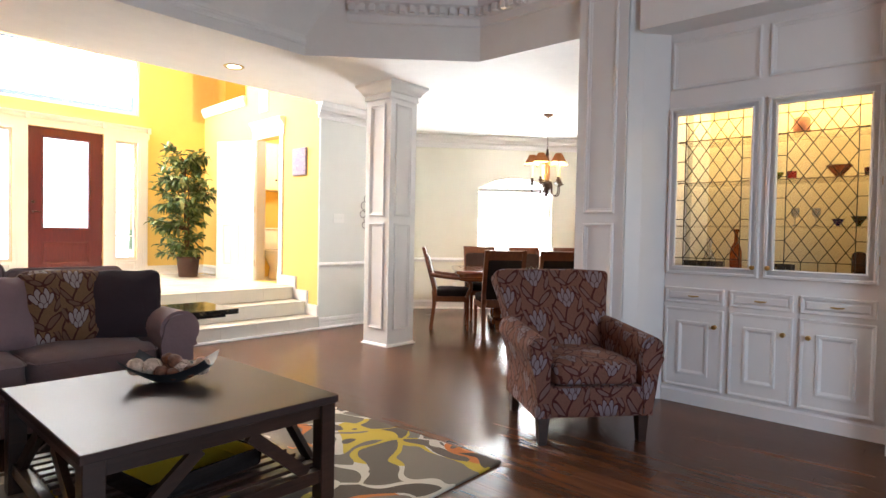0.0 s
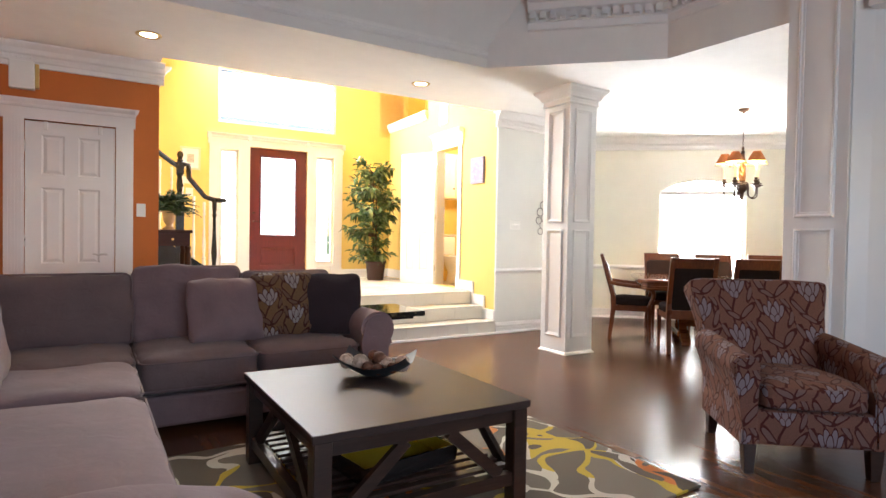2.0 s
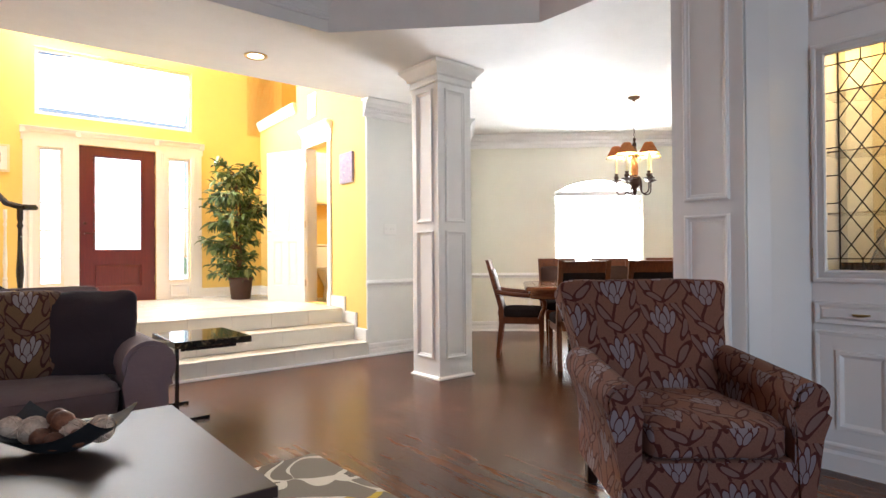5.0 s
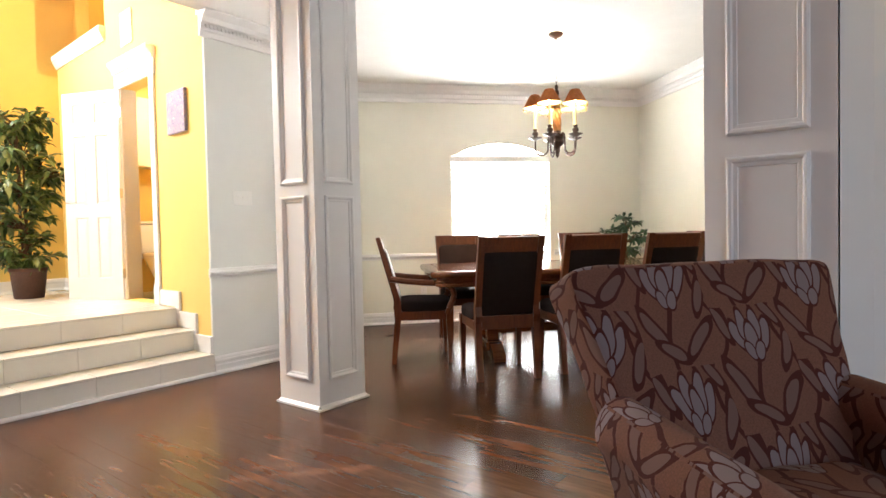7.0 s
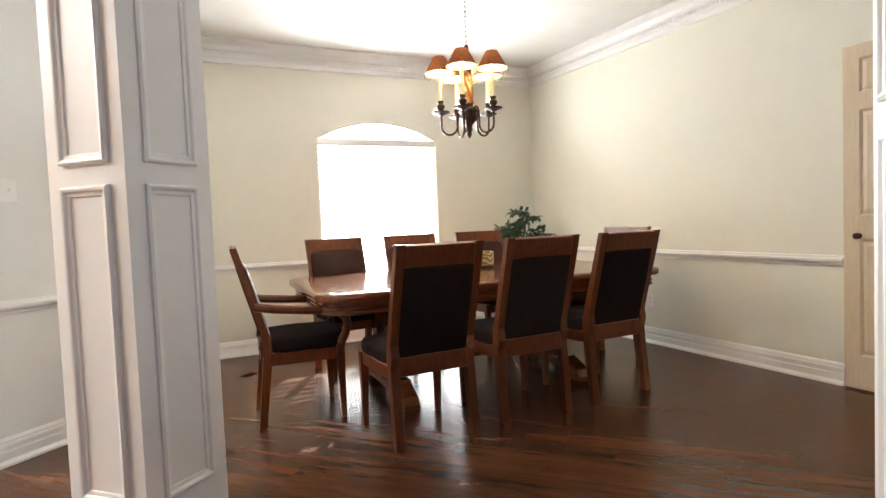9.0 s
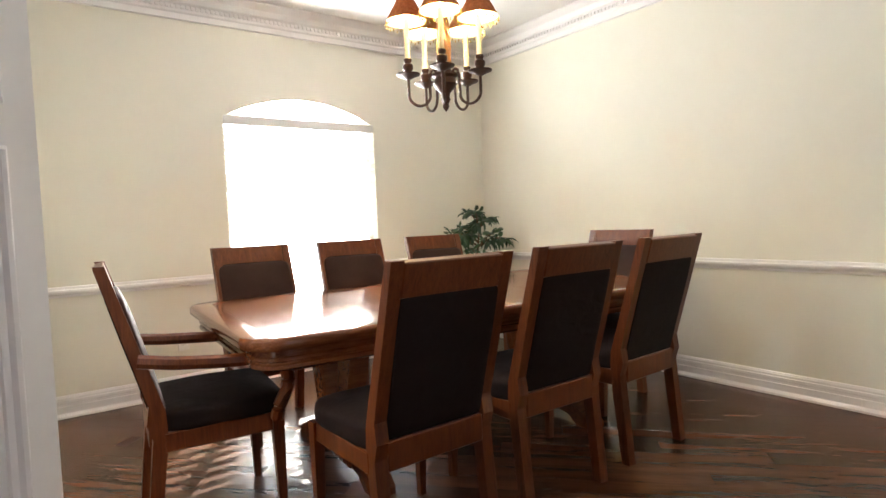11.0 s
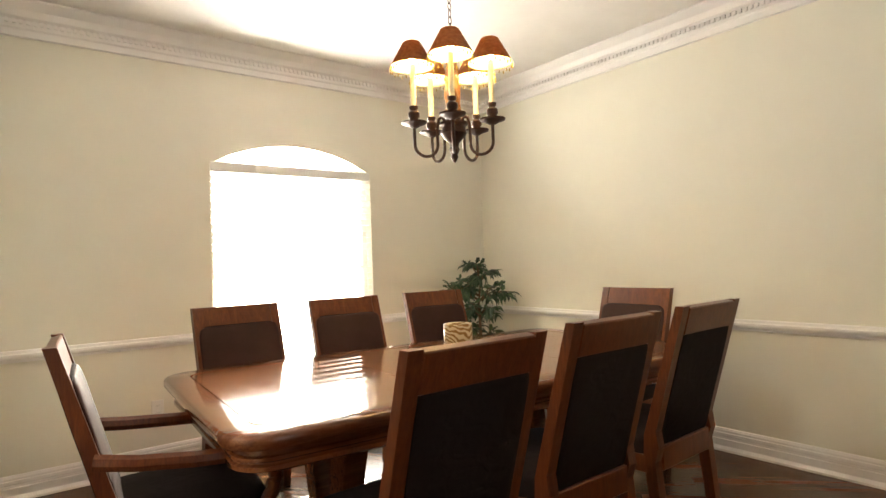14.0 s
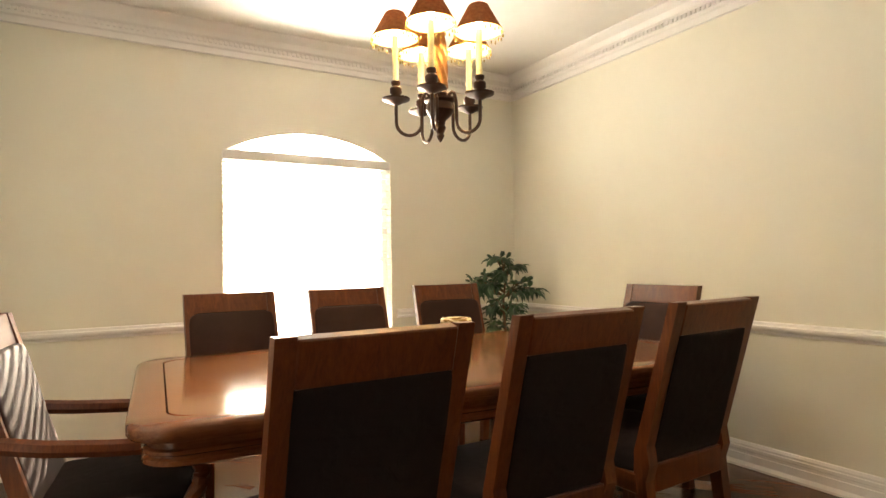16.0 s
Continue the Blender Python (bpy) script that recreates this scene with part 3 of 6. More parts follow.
def lever(c, m, material, flip=1):
    bm = bmesh.new()
    lathe(bm, [(0, -0.012), (0.03, -0.012), (0.032, -0.004), (0.026, 0.0)], 16, pose(0, 0, 0, 90))
    tube(bm, [(0, 0, 0), (0, -0.045, 0), (flip * 0.03, -0.052, 0.004), (flip * 0.07, -0.05, -0.004), (flip * 0.11, -0.046, 0.006)], [0.011, 0.01, 0.01, 0.008, 0.006], 8)
    bmesh.ops.transform(bm, matrix=m, verts=bm.verts)
    part("door_handle", bm, material, c, smooth=True)


def knob(c, m, material, name="knob", r=0.016):
    bm = bmesh.new()
    lathe(bm, [(0, 0), (r * 0.9, 0), (r * 0.9, 0.004), (r * 0.45, 0.008), (r * 0.45, 0.018), (r, 0.026), (r * 0.9, 0.034), (0, 0.038)], 14, m @ pose(0, 0, 0, 90))
    part(name, bm, material, c, smooth=True)


def fluted(bm, x0, x1, y, z0, z1, t=0.02):
    box(bm, x0, x1, y - t, y, z0, z1)
    n = 5
    w = (x1 - x0) / (n + 1)
    for i in range(n):
        x = x0 + w * (i + 0.65)
        box(bm, x, x + w * 0.7, y - t - 0.006, y - t, z0 + 0.15, z1 - 0.005)
    box(bm, x0 - 0.004, x1 + 0.004, y - t - 0.01, y, z0, z0 + 0.15)


HEAD = [(0, 0), (0.018, 0), (0.018, 0.095), (0.03, 0.10), (0.036, 0.125), (0.065, 0.15), (0.07, 0.165), (0, 0.165)]

# orange wall: closed white six-panel door in a fluted case
c = thing("door_1", HOUSE @ pose(-0.555, 6.30, 0), "closed white six-panel door with a nickel lever", "door", kind="structure")
panel_door(c, 0.66, 2.11, 0.04, six_panels(0.66, 2.11), WHITE)
lever(c, pose(0.60, -0.02, 0.98), CHROME, -1)
for z in (0.25, 1.05, 1.85):
    bm = bmesh.new()
    box(bm, -0.012, 0.006, -0.03, -0.018, z, z + 0.09)
    tube(bm, [(-0.004, -0.03, z), (-0.004, -0.03, z + 0.09)], 0.006)
    part("hinge", bm, CHROME, c)
for x in (0.13, 0.53):
    bm = bmesh.new()
    box(bm, x, x + 0.03, -0.032, -0.02, 2.04, 2.115, 0.003)
    part("door_top_bracket", bm, PLASTIC, c, "small white bracket over the door edge")
bm = bmesh.new()
fluted(bm, -0.70, -0.56, 6.27, 0, 2.12)
fluted(bm, 0.11, 0.25, 6.27, 0, 2.12)
moulding(bm, (-0.80, 6.27, 2.12), (0.26, 6.27, 2.12), HEAD, -1)
moulding(bm, (0.26, 6.20, 2.12), (0.26, 6.27, 2.12), [(0, 0), (0.002, 0), (0.002, 0.1), (0.03, 0.15), (0.03, 0.165), (0, 0.165)], -1)
struct("trim_door_case", bm, WHITE, "white fluted door casing with a moulded head", "door casing", HOUSE)
bm = bmesh.new()
fluted(bm, -0.07, 0.07, 0, 0, 2.12)
fluted(bm, 0.72, 0.86, 0, 0, 2.12)
moulding(bm, (-0.1, 0, 2.12), (0.9, 0, 2.12), HEAD, -1)
struct("trim_side_case", bm, WHITE, "white fluted casing of the neighbouring doorway", "door casing", HOUSE @ pose(-0.85, 6.12, 0, 0, 0, -90))

# front door with sidelights
c = thing("door_front", HOUSE @ pose(2.02, 9.45, FOYER), "closed dark red front door with a large frosted pane", "door", kind="structure")
bm = bmesh.new()
wall_mesh(bm, 0, 0.895, -0.022, 0.022, 0, 2.035, [(0.175, 0.72, 0.69, 1.905), (0.17, 0.725, 0.20, 0.50)])
box(bm, 0.17, 0.725, -0.010, 0.010, 0.20, 0.50)
loops(bm, 0.17, 0.725, 0.20, 0.50, -0.010, [(0, 0.012), (0.012, 0.004), (0.02, 0.0), (0.05, 0.008)], True)
part("leaf", bm, RED, c)
bm = bmesh.new()
loops(bm, 0.155, 0.74, 0.67, 1.925, -0.022, [(0, 0), (0, 0.010), (0.008, 0.016), (0.02, 0.012), (0.026, 0.0), (0.026, -0.02)])
part("pane_moulding", bm, RED, c)
FROST, _t, _b = shader("frosted_glass", 0.35)
_b.inputs["Transmission Weight"].default_value = 1.0
bump(_t, _b, tex(_t, coords(_t), 90, 3), 0.4, 0.01)
bm = bmesh.new()
box(bm, 0.175, 0.72, -0.004, 0.004, 0.69, 1.905)
g = part("pane", bm, FROST, c, "frosted glass pane")
g.visible_shadow = False
lever(c, pose(0.06, -0.024, 0.90), BRONZE, 1)
knob(c, pose(0.06, -0.022, 1.03), BRONZE, "deadbolt", 0.022)
for z in (0.25, 1.0, 1.75):
    bm = bmesh.new()
    tube(bm, [(0.893, -0.026, z), (0.893, -0.026, z + 0.1)], 0.008)
    part("hinge", bm, BRASS, c)

for k, (a, b) in enumerate(((1.577, 1.844), (3.07, 3.37))):
    c = thing(f"window_{k + 1}", HOUSE @ pose(a, 9.45, 0.72), "tall narrow sidelight with white glazing bars", "window", kind="structure")
    w = b - a
    bm = bmesh.new()
    for x0, x1 in ((0, 0.03), (w - 0.03, w)):
        box(bm, x0, x1, -0.02, 0.02, 0, 1.73)
    for z in (0, 1.70):
        box(bm, 0.03, w - 0.03, -0.02, 0.02, z, z + 0.03)
    part("window_frame", bm, WHITE, c)
    for i in range(1, 5):
        bm = bmesh.new()
        box(bm, 0.03, w - 0.03, -0.012, 0.012, i * 0.346 - 0.009, i * 0.346 + 0.009)
        part("glazing_bar", bm, WHITE, c)
    for i in range(5):
        bm = bmesh.new()
        box(bm, 0.03, w - 0.03, -0.003, 0.003, max(0.03, i * 0.346 + 0.009), min(1.70, (i + 1) * 0.346 - 0.009))
        g = part("pane", bm, GLASS, c)
        g.visible_shadow = False
c = thing("window_transom", HOUSE @ pose(1.55, 9.46, 2.85), "wide transom window above the front door", "window", kind="structure")
bm = bmesh.new()
for x0, x1, z0, z1 in ((0, 0.04, 0, 0.84), (1.805, 1.845, 0, 0.84), (0.04, 1.805, 0, 0.04), (0.04, 1.805, 0.80, 0.84)):
    box(bm, x0, x1, -0.02, 0.02, z0, z1)
part("window_frame", bm, WHITE, c)
bm = bmesh.new()
box(bm, 0.04, 1.805, -0.003, 0.003, 0.04, 0.80)
part("pane", bm, GLASS, c).visible_shadow = False
bm = bmesh.new()
for x0, x1 in ((1.43, 1.577), (1.844, 2.015), (2.92, 3.07), (3.37, 3.52)):
    fluted(bm, x0, x1, 9.4, FOYER, 2.52)
for x0, x1 in ((1.577, 1.844), (3.07, 3.37)):
    box(bm, x0, x1, 9.385, 9.4, FOYER, 0.72)
    loops(bm, x0 + 0.02, x1 - 0.02, FOYER + 0.03, 0.69, 9.385, FRAME)
    box(bm, x0, x1, 9.38, 9.4, 2.45, 2.52)
moulding(bm, (1.41, 9.4, 2.52), (3.54, 9.4, 2.52), HEAD, -1)
for x in (1.40, 1.98, 2.89, 3.50):
    box(bm, x, x + 0.05, 9.34, 9.4, 2.60, 2.685)
struct("trim_entrance", bm, WHITE, "white fluted entrance surround with a moulded head", "door casing", HOUSE)
bm = bmesh.new()
moulding(bm, (3.52, 9.4, FOYER), (4.42, 9.4, FOYER), BASE, -1)
moulding(bm, (0.3, 9.4, FOYER), (1.43, 9.4, FOYER), BASE, -1)
struct("baseboard_foyer", bm, WHITE, "white baseboards of the foyer", "baseboard", HOUSE)

# side door to the powder room, standing open
bm = bmesh.new()
for y0, y1 in ((0.87, 0.96), (1.60, 1.69)):
    box(bm, -0.02, 0.0, y0, y1, FOYER, 2.45, 0.004)
    box(bm, -0.028, 0.0, y0 - 0.005, y1 + 0.005, FOYER, FOYER + 0.16)
moulding(bm, (0, 0.85, 2.45), (0, 1.71, 2.45), [(0, 0), (0.02, 0), (0.02, 0.13), (0.035, 0.14), (0.04, 0.17), (0.075, 0.21), (0.08, 0.235), (0, 0.235)], 1)
box(bm, 0.0, 0.13, 0.945, 0.96, FOYER, 2.45)
box(bm, 0.0, 0.13, 1.60, 1.615, FOYER, 2.45)
# stepped skirting down the stairs
box(bm, -0.022, 0.0, 0.56, 0.87, FOYER, FOYER + 0.13, 0.003)
for k in range(2):
    z = FOYER * (2 - k) / 3
    box(bm, -0.022, 0.0, 0.28 - 0.28 * k, 0.56 - 0.28 * k, z, z + 0.13, 0.003)
    box(bm, -0.0225, -0.0005, 0.56 - 0.28 * k - 0.05, 0.56 - 0.28 * k + 0.03, z, z + 0.29, 0.003)
moulding(bm, (0, 1.69, FOYER), (0, 3.40, FOYER), BASE, 1)
struct("trim_side_door", bm, WHITE, "white casing and stepped skirting on the yellow wall", "door casing", SIDE)
c = thing("door_2", SIDE @ pose(-0.03, 1.60, FOYER, 0, 0, 116), "open white six-panel door to the powder room", "door", kind="structure")
panel_door(c, 0.64, 1.96, 0.035, six_panels(0.64, 1.96), WHITE)
lever(c, pose(0.575, 0.018, 0.92, 0, 0, 180), CHROME, 1)
for z in (0.2, 0.95, 1.7):
    bm = bmesh.new()
    box(bm, -0.006, 0.002, -0.017, 0.017, z, z + 0.09)
    tube(bm, [(-0.004, 0.02, z), (-0.004, 0.02, z + 0.09)], 0.006)
    part("hinge", bm, CHROME, c)

# dining room: pale narrow door folded back on the wall
c = thing("door_3", pose(3.752, 6.002, 0.012, 0, 0, -90), "pale limed three-panel door against the wall", "door", kind="structure")
panel_door(c, 0.52, 2.04, 0.036, [(0.09, 0.44, 0.20, 0.90), (0.09, 0.44, 1.04, 1.66), (0.09, 0.44, 1.76, 1.96)], PALEDOOR)
knob(c, pose(0.085, -0.018, 0.92), BRONZE, "knob", 0.02)

# arched dining window with blind
c = thing("window_3", pose(1.38, 9.28, 0), "arched window with a lowered white slatted blind", "window", kind="structure")
bm = bmesh.new()
inner = [(x - 1.38, z) for x, z in ARCH]
for p, q in zip(inner, inner[1:]):
    bar(bm, (p[0], 0.10, p[1] - 0.015), (q[0], 0.10, q[1] - 0.015), 0.03, 0.04, (0, 1, 0))
for x0, x1, z0, z1 in ((0, 0.04, 0.45, 1.92), (1.18, 1.22, 0.45, 1.92), (0.04, 1.18, 0.45, 0.49), (0.04, 1.18, 1.18, 1.21)):
    box(bm, x0, x1, 0.08, 0.12, z0, z1)
part("window_frame", bm, WHITE, c)
bm = bmesh.new()
box(bm, -0.05, 1.27, -0.05, 0.15, 0.42, 0.45, 0.006)
part("window_sill", bm, WHITE, c)
bm = bmesh.new()
prism(bm, [(0.0, 0.46), (1.22, 0.46), *inner[::-1]], 0.098, 0.102, "y")
part("pane", bm, GLASS, c).visible_shadow = False
bm = bmesh.new()
box(bm, 0.003, 1.217, -0.006, 0.052, 1.872, 1.938, 0.005)
part("blind_headrail", bm, PLASTIC, c, "white blind headrail")
SLAT, _t, _b = shader("white_blind_slat", 0.5)
_b.inputs["Base Color"].default_value = (0.85, 0.84, 0.80, 1)
_tr = _t.nodes.new("ShaderNodeBsdfTranslucent")
_tr.inputs[0].default_value = (0.85, 0.84, 0.80, 1)
_mx = _t.nodes.new("ShaderNodeMixShader")
_mx.inputs[0].default_value = 0.55
_t.links.new(_b.outputs[0], _mx.inputs[1])
_t.links.new(_tr.outputs[0], _mx.inputs[2])
_t.links.new(_mx.outputs[0], _t.nodes["Material Output"].inputs[0])
bm = bmesh.new()
box(bm, 0.003, 1.217, -0.025, 0.025, -0.0012, 0.0012)
slat = part("slat", bm, SLAT, c, m=pose(0, 0.026, 1.855, -4))
for i in range(1, 29):
    o = slat.copy()
    scene.collection.objects.link(o)
    o.matrix_local = pose(0, 0.026, 1.855 - 0.047 * i, -4)
for x in (0.15, 1.07):
    bm = bmesh.new()
    tube(bm, [(x, 0.026, 0.5), (x, 0.026, 1.875)], 0.0015, 5)
    part("ladder_cord", bm, PLASTIC, c)

# ---- built-in cabinet ----
AMBERWALL = plain("cabinet_back_paint", (0.78, 0.66, 0.42), 0.6, vary=0.04)
CAB = HOUSE @ pose(4.24, 1.835, 0, 0, 0, -90)      # x runs along the front, y into the wall
cab = thing("built_in_cabinet", CAB, "white built-in display cabinet with lit leaded glass doors", "cabinet")
L = 1.325
for name, boxes in (("base_carcass", [(0, L, 0.03, 0.44, 0.10, 0.885)]), ("counter_edge", [(0, L, 0.0, 0.03, 0.86, 0.905)]), ("lower_face_frame", [(0, L, 0.0, 0.03, 0.10, 0.86)]), ("back", [(0.0, L, 0.42, 0.44, 0.905, 2.66)]), ("side_panel", [(0.0, 0.02, 0.03, 0.42, 0.905, 2.66)]), ("side_panel", [(L - 0.02, L, 0.03, 0.42, 0.905, 2.66)]), ("top_box", [(0.02, L - 0.02, 0.03, 0.42, 2.24, 2.66)])):
    bm = bmesh.new()
    for b6 in boxes:
        box(bm, *b6)
    part(name, bm, WHITE, cab)
bm = bmesh.new()
wall_mesh(bm, 0, L, 0.0, 0.03, 0.905, 2.66, [(0.05, 0.60, 0.95, 2.10), (0.68, 1.24, 0.95, 2.10)])
part("upper_face_frame", bm, WHITE, cab)
bm = bmesh.new()
box(bm, 0.021, L - 0.021, 0.405, 0.419, 0.906, 2.238)
part("back_panel", bm, AMBERWALL, cab, "cream back panel lit from above")
bm = bmesh.new()
box(bm, 0.021, L - 0.021, 0.031, 0.404, 0.906, 0.975)
part("inner_floor", bm, BLACK, cab, "dark glossy floor of the display case")
bm = bmesh.new()
moulding(bm, (0, 0.0, 0), (L, 0.0, 0), [(-0.03, 0), (0.012, 0), (0.012, 0.085), (0.0, 0.10), (-0.03, 0.10)], -1)
part("plinth", bm, WHITE, cab)
for x0, x1 in ((0.02, 0.60), (0.65, 1.26)):
    bm = bmesh.new()
    loops(bm, x0, x1, 2.25, 2.60, 0, FRAME)
    part("top_panel_moulding", bm, WHITE, cab)
LEAD = plain("dark_lead_came", (0.035, 0.03, 0.028), 0.45, 0.6)
for k, (x0, x1) in enumerate(((0.015, 0.62), (0.65, 1.26))):
    bm = bmesh.new()
    w = 0.062
    wall_mesh(bm, x0, x1, -0.022, 0.0, 0.93, 2.12, [(x0 + w, x1 - w, 0.93 + w, 2.12 - w)])
    loops(bm, x0, x1, 0.93, 2.12, -0.022, [(0.0, 0.0), (0.006, 0.006), (0.018, 0.006), (0.024, 0.0), (w - 0.016, 0.0), (w - 0.008, 0.006), (w, 0.0)])
    d = part("glass_door", bm, WHITE, cab, "white framed leaded glass door")
    gx0, gx1, gz0, gz1 = x0 + w, x1 - w, 0.93 + w, 2.12 - w
    bm = bmesh.new()
    box(bm, gx0, gx1, -0.012, -0.009, gz0, gz1)
    part("pane", bm, GLASS, d).visible_shadow = False
    bm = bmesh.new()
    m = 0.055
    for x in (gx0 + m, gx1 - m):
        bar(bm, (x, -0.014, gz0), (x, -0.014, gz1), 0.005, 0.006, (0, 1, 0))
    for z in (gz0 + m, gz1 - m):
        bar(bm, (gx0, -0.014, z), (gx1, -0.014, z), 0.005, 0.006, (0, 1, 0))
    ix0, ix1, iz0, iz1 = gx0 + m, gx1 - m, gz0 + m, gz1 - m
    nx, nz = 4, 7
    dx, dz = (ix1 - ix0) / nx, (iz1 - iz0) / nz
    for s in (1, -1):
        for i in range(-nz, nx + nz + 1):
            xa, za = ix0 + i * dx, iz0 if s > 0 else iz1
            pts = []
            for t in range(0, nz + 1):
                x, z = xa + t * dx, za + s * t * dz
                pts.append((x, z))
            p, q = pts[0], pts[-1]
            t0 = max(0, (ix0 - p[0]) / (q[0] - p[0]))
            t1 = min(1, (ix1 - p[0]) / (q[0] - p[0]))
            if t1 - t0 > 0.02:
                a = (p[0] + (q[0] - p[0]) * t0, -0.014, p[1] + (q[1] - p[1]) * t0)
                b = (p[0] + (q[0] - p[0]) * t1, -0.014, p[1] + (q[1] - p[1]) * t1)
                bar(bm, a, b, 0.005, 0.006, (0, 1, 0))
    for j in range(nz + 1):
        z = iz0 + j * dz
        for x0b, x1b in ((gx0, ix0), (ix1, gx1)):
            bar(bm, (x0b, -0.014, z), (x1b, -0.014, z), 0.005, 0.006, (0, 1, 0))
    for i in range(nx + 1):
        x = ix0 + i * dx
        for z0b, z1b in ((gz0, iz0), (iz1, gz1)):
            bar(bm, (x, -0.014, z0b), (x, -0.014, z1b), 0.005, 0.006, (0, 1, 0))
    part("lead_lattice", bm, LEAD, d, "dark lead lattice of diamonds")
    knob(d, pose(x1 - 0.03 if k == 0 else x0 + 0.03, -0.022, 1.0), BRASS)
    for z in (1.05, 1.52, 2.0):
        bm = bmesh.new()
        xh = x0 if k == 0 else x1
        tube(bm, [(xh, -0.016, z), (xh, -0.016, z + 0.05)], 0.005, 6)
        part("hinge", bm, BRASS, d)
for x0, x1 in ((0.02, 0.415), (0.455, 0.83), (0.87, 1.26)):
    bm = bmesh.new()
    box(bm, x0, x1, -0.02, 0.0, 0.725, 0.835)
    loops(bm, x0, x1, 0.725, 0.835, -0.02, [(0, 0), (0.004, 0.006), (0.014, 0.004), (0.022, 0.0), (0.03, 0.0), (0.036, 0.005)], True)
    d = part("drawer", bm, WHITE, cab)
    bm = bmesh.new()
    xm = (x0 + x1) / 2
    tube(bm, [(xm - 0.035, -0.022, 0.778), (xm - 0.03, -0.036, 0.778), (xm, -0.042, 0.776), (xm + 0.03, -0.036, 0.778), (xm + 0.035, -0.022, 0.778)], [0.004, 0.005, 0.007, 0.005, 0.004], 6)
    part("drawer_pull", bm, BRASS, d, smooth=True)
    bm = bmesh.new()
    box(bm, x0, x1, -0.02, 0.0, 0.125, 0.69)
    loops(bm, x0, x1, 0.125, 0.69, -0.02, [(0, 0), (0.004, 0.006), (0.014, 0.004), (0.022, 0.0)])
    loops(bm, x0 + 0.09, x1 - 0.09, 0.215, 0.60, -0.02, [(0, 0), (0.004, 0.012), (0.018, 0.012), (0.03, 0.003), (0.034, 0.0)])
    d = part("cupboard_door", bm, WHITE, cab)
    knob(d, pose(x1 - 0.05 if x0 < 0.8 else x0 + 0.05, -0.022, 0.575), BRASS)
for z in (1.27, 1.58, 1.88):
    bm = bmesh.new()
    box(bm, 0.03, L - 0.03, 0.06, 0.40, z, z + 0.008)
    part("glass_shelf", bm, GLASS, cab, "clear glass shelf").visible_shadow = False
bm = bmesh.new()
box(bm, 0.10, 1.22, 0.14, 0.30, 2.222, 2.236)
part("cabinet_light", bm, plain("cabinet_lamp", (0.9, 0.8, 0.5), 0.5, glow=(1.0, 0.62, 0.18, 2.2)), cab, "warm strip light under the cabinet top")
lamp("cabinet_lamp", "AREA", CAB @ pose(0.66, 0.20, 2.20), 2.3, (1.0, 0.70, 0.30), sx=1.1, sy=0.12)


def vessel(name, x, y, z, prof, color, label, category, rough=0.08, glass=True):
    m, t, b = shader(name + "_material", rough)
    b.inputs["Base Color"].default_value = (*color, 1)
    if glass:
        b.inputs["Transmission Weight"].default_value = 0.75
    bm = bmesh.new()
    lathe(bm, prof, 16)
    ob = part(name, bm, m, None, "", CAB @ pose(x, y, z), True)
    tagged(ob, label, category)


BOTTLE = [(0, 0), (0.035, 0), (0.04, 0.02), (0.04, 0.12), (0.03, 0.16), (0.014, 0.19), (0.014, 0.26), (0.03, 0.275), (0.012, 0.285), (0.0, 0.285)]
DECANTER = [(0, 0), (0.05, 0), (0.055, 0.03), (0.03, 0.10), (0.014, 0.14), (0.02, 0.18), (0.02, 0.21), (0.0, 0.23)]
BOWL = [(0, 0), (0.02, 0), (0.02, 0.01), (0.075, 0.08), (0.07, 0.08), (0.015, 0.018), (0, 0.018)]
CUP = [(0, 0), (0.03, 0), (0.033, 0.06), (0.029, 0.06), (0.026, 0.008), (0, 0.008)]
GOBLET = [(0, 0), (0.025, 0), (0.004, 0.012), (0.004, 0.05), (0.024, 0.075), (0.026, 0.12), (0.022, 0.12), (0.002, 0.06), (0, 0.06)]
vessel("bottle", 0.42, 0.22, 0.975, BOTTLE, (0.45, 0.10, 0.02), "tall amber glass bottle inside the cabinet", "bottle")
vessel("decanter", 0.24, 0.22, 0.975, DECANTER, (0.8, 0.78, 0.7), "clear cut glass decanter inside the cabinet", "decanter")
vessel("dark_jar", 1.14, 0.2, 0.975, BOTTLE[:4] + [(0.03, 0.14), (0, 0.15)], (0.05, 0.03, 0.03), "dark rounded jar inside the cabinet", "jar")
vessel("glass_bowl", 1.02, 0.2, 1.59, BOWL, (0.40, 0.13, 0.05), "amber cone-shaped glass bowl on a shelf", "bowl")
vessel("blue_bowl", 1.02, 0.22, 1.28, [(r * 0.5, z * 0.6) for r, z in BOWL], (0.04, 0.05, 0.35), "small cobalt blue glass bowl on a shelf", "bowl")
vessel("green_bowl", 1.13, 0.22, 1.28, [(r * 0.6, z * 0.8) for r, z in BOWL], (0.04, 0.16, 0.05), "small green glass bowl on a shelf", "bowl")
vessel("red_cup", 0.75, 0.22, 1.59, CUP, (0.55, 0.03, 0.02), "small red glass cup on a shelf", "cup")
vessel("plum_cup", 1.18, 0.22, 1.59, CUP, (0.10, 0.03, 0.08), "small plum coloured cup on a shelf", "cup")
vessel("lime_dish", 0.66, 0.24, 1.59, [(r * 0.6, z * 0.7) for r, z in BOWL], (0.35, 0.50, 0.05), "pale lime glass dish on a shelf", "dish")
for x in (0.78, 0.90):
    vessel("goblet", x, 0.22, 1.28, GOBLET, (0.85, 0.82, 0.75), "small clear stemmed glass on a shelf", "glass")
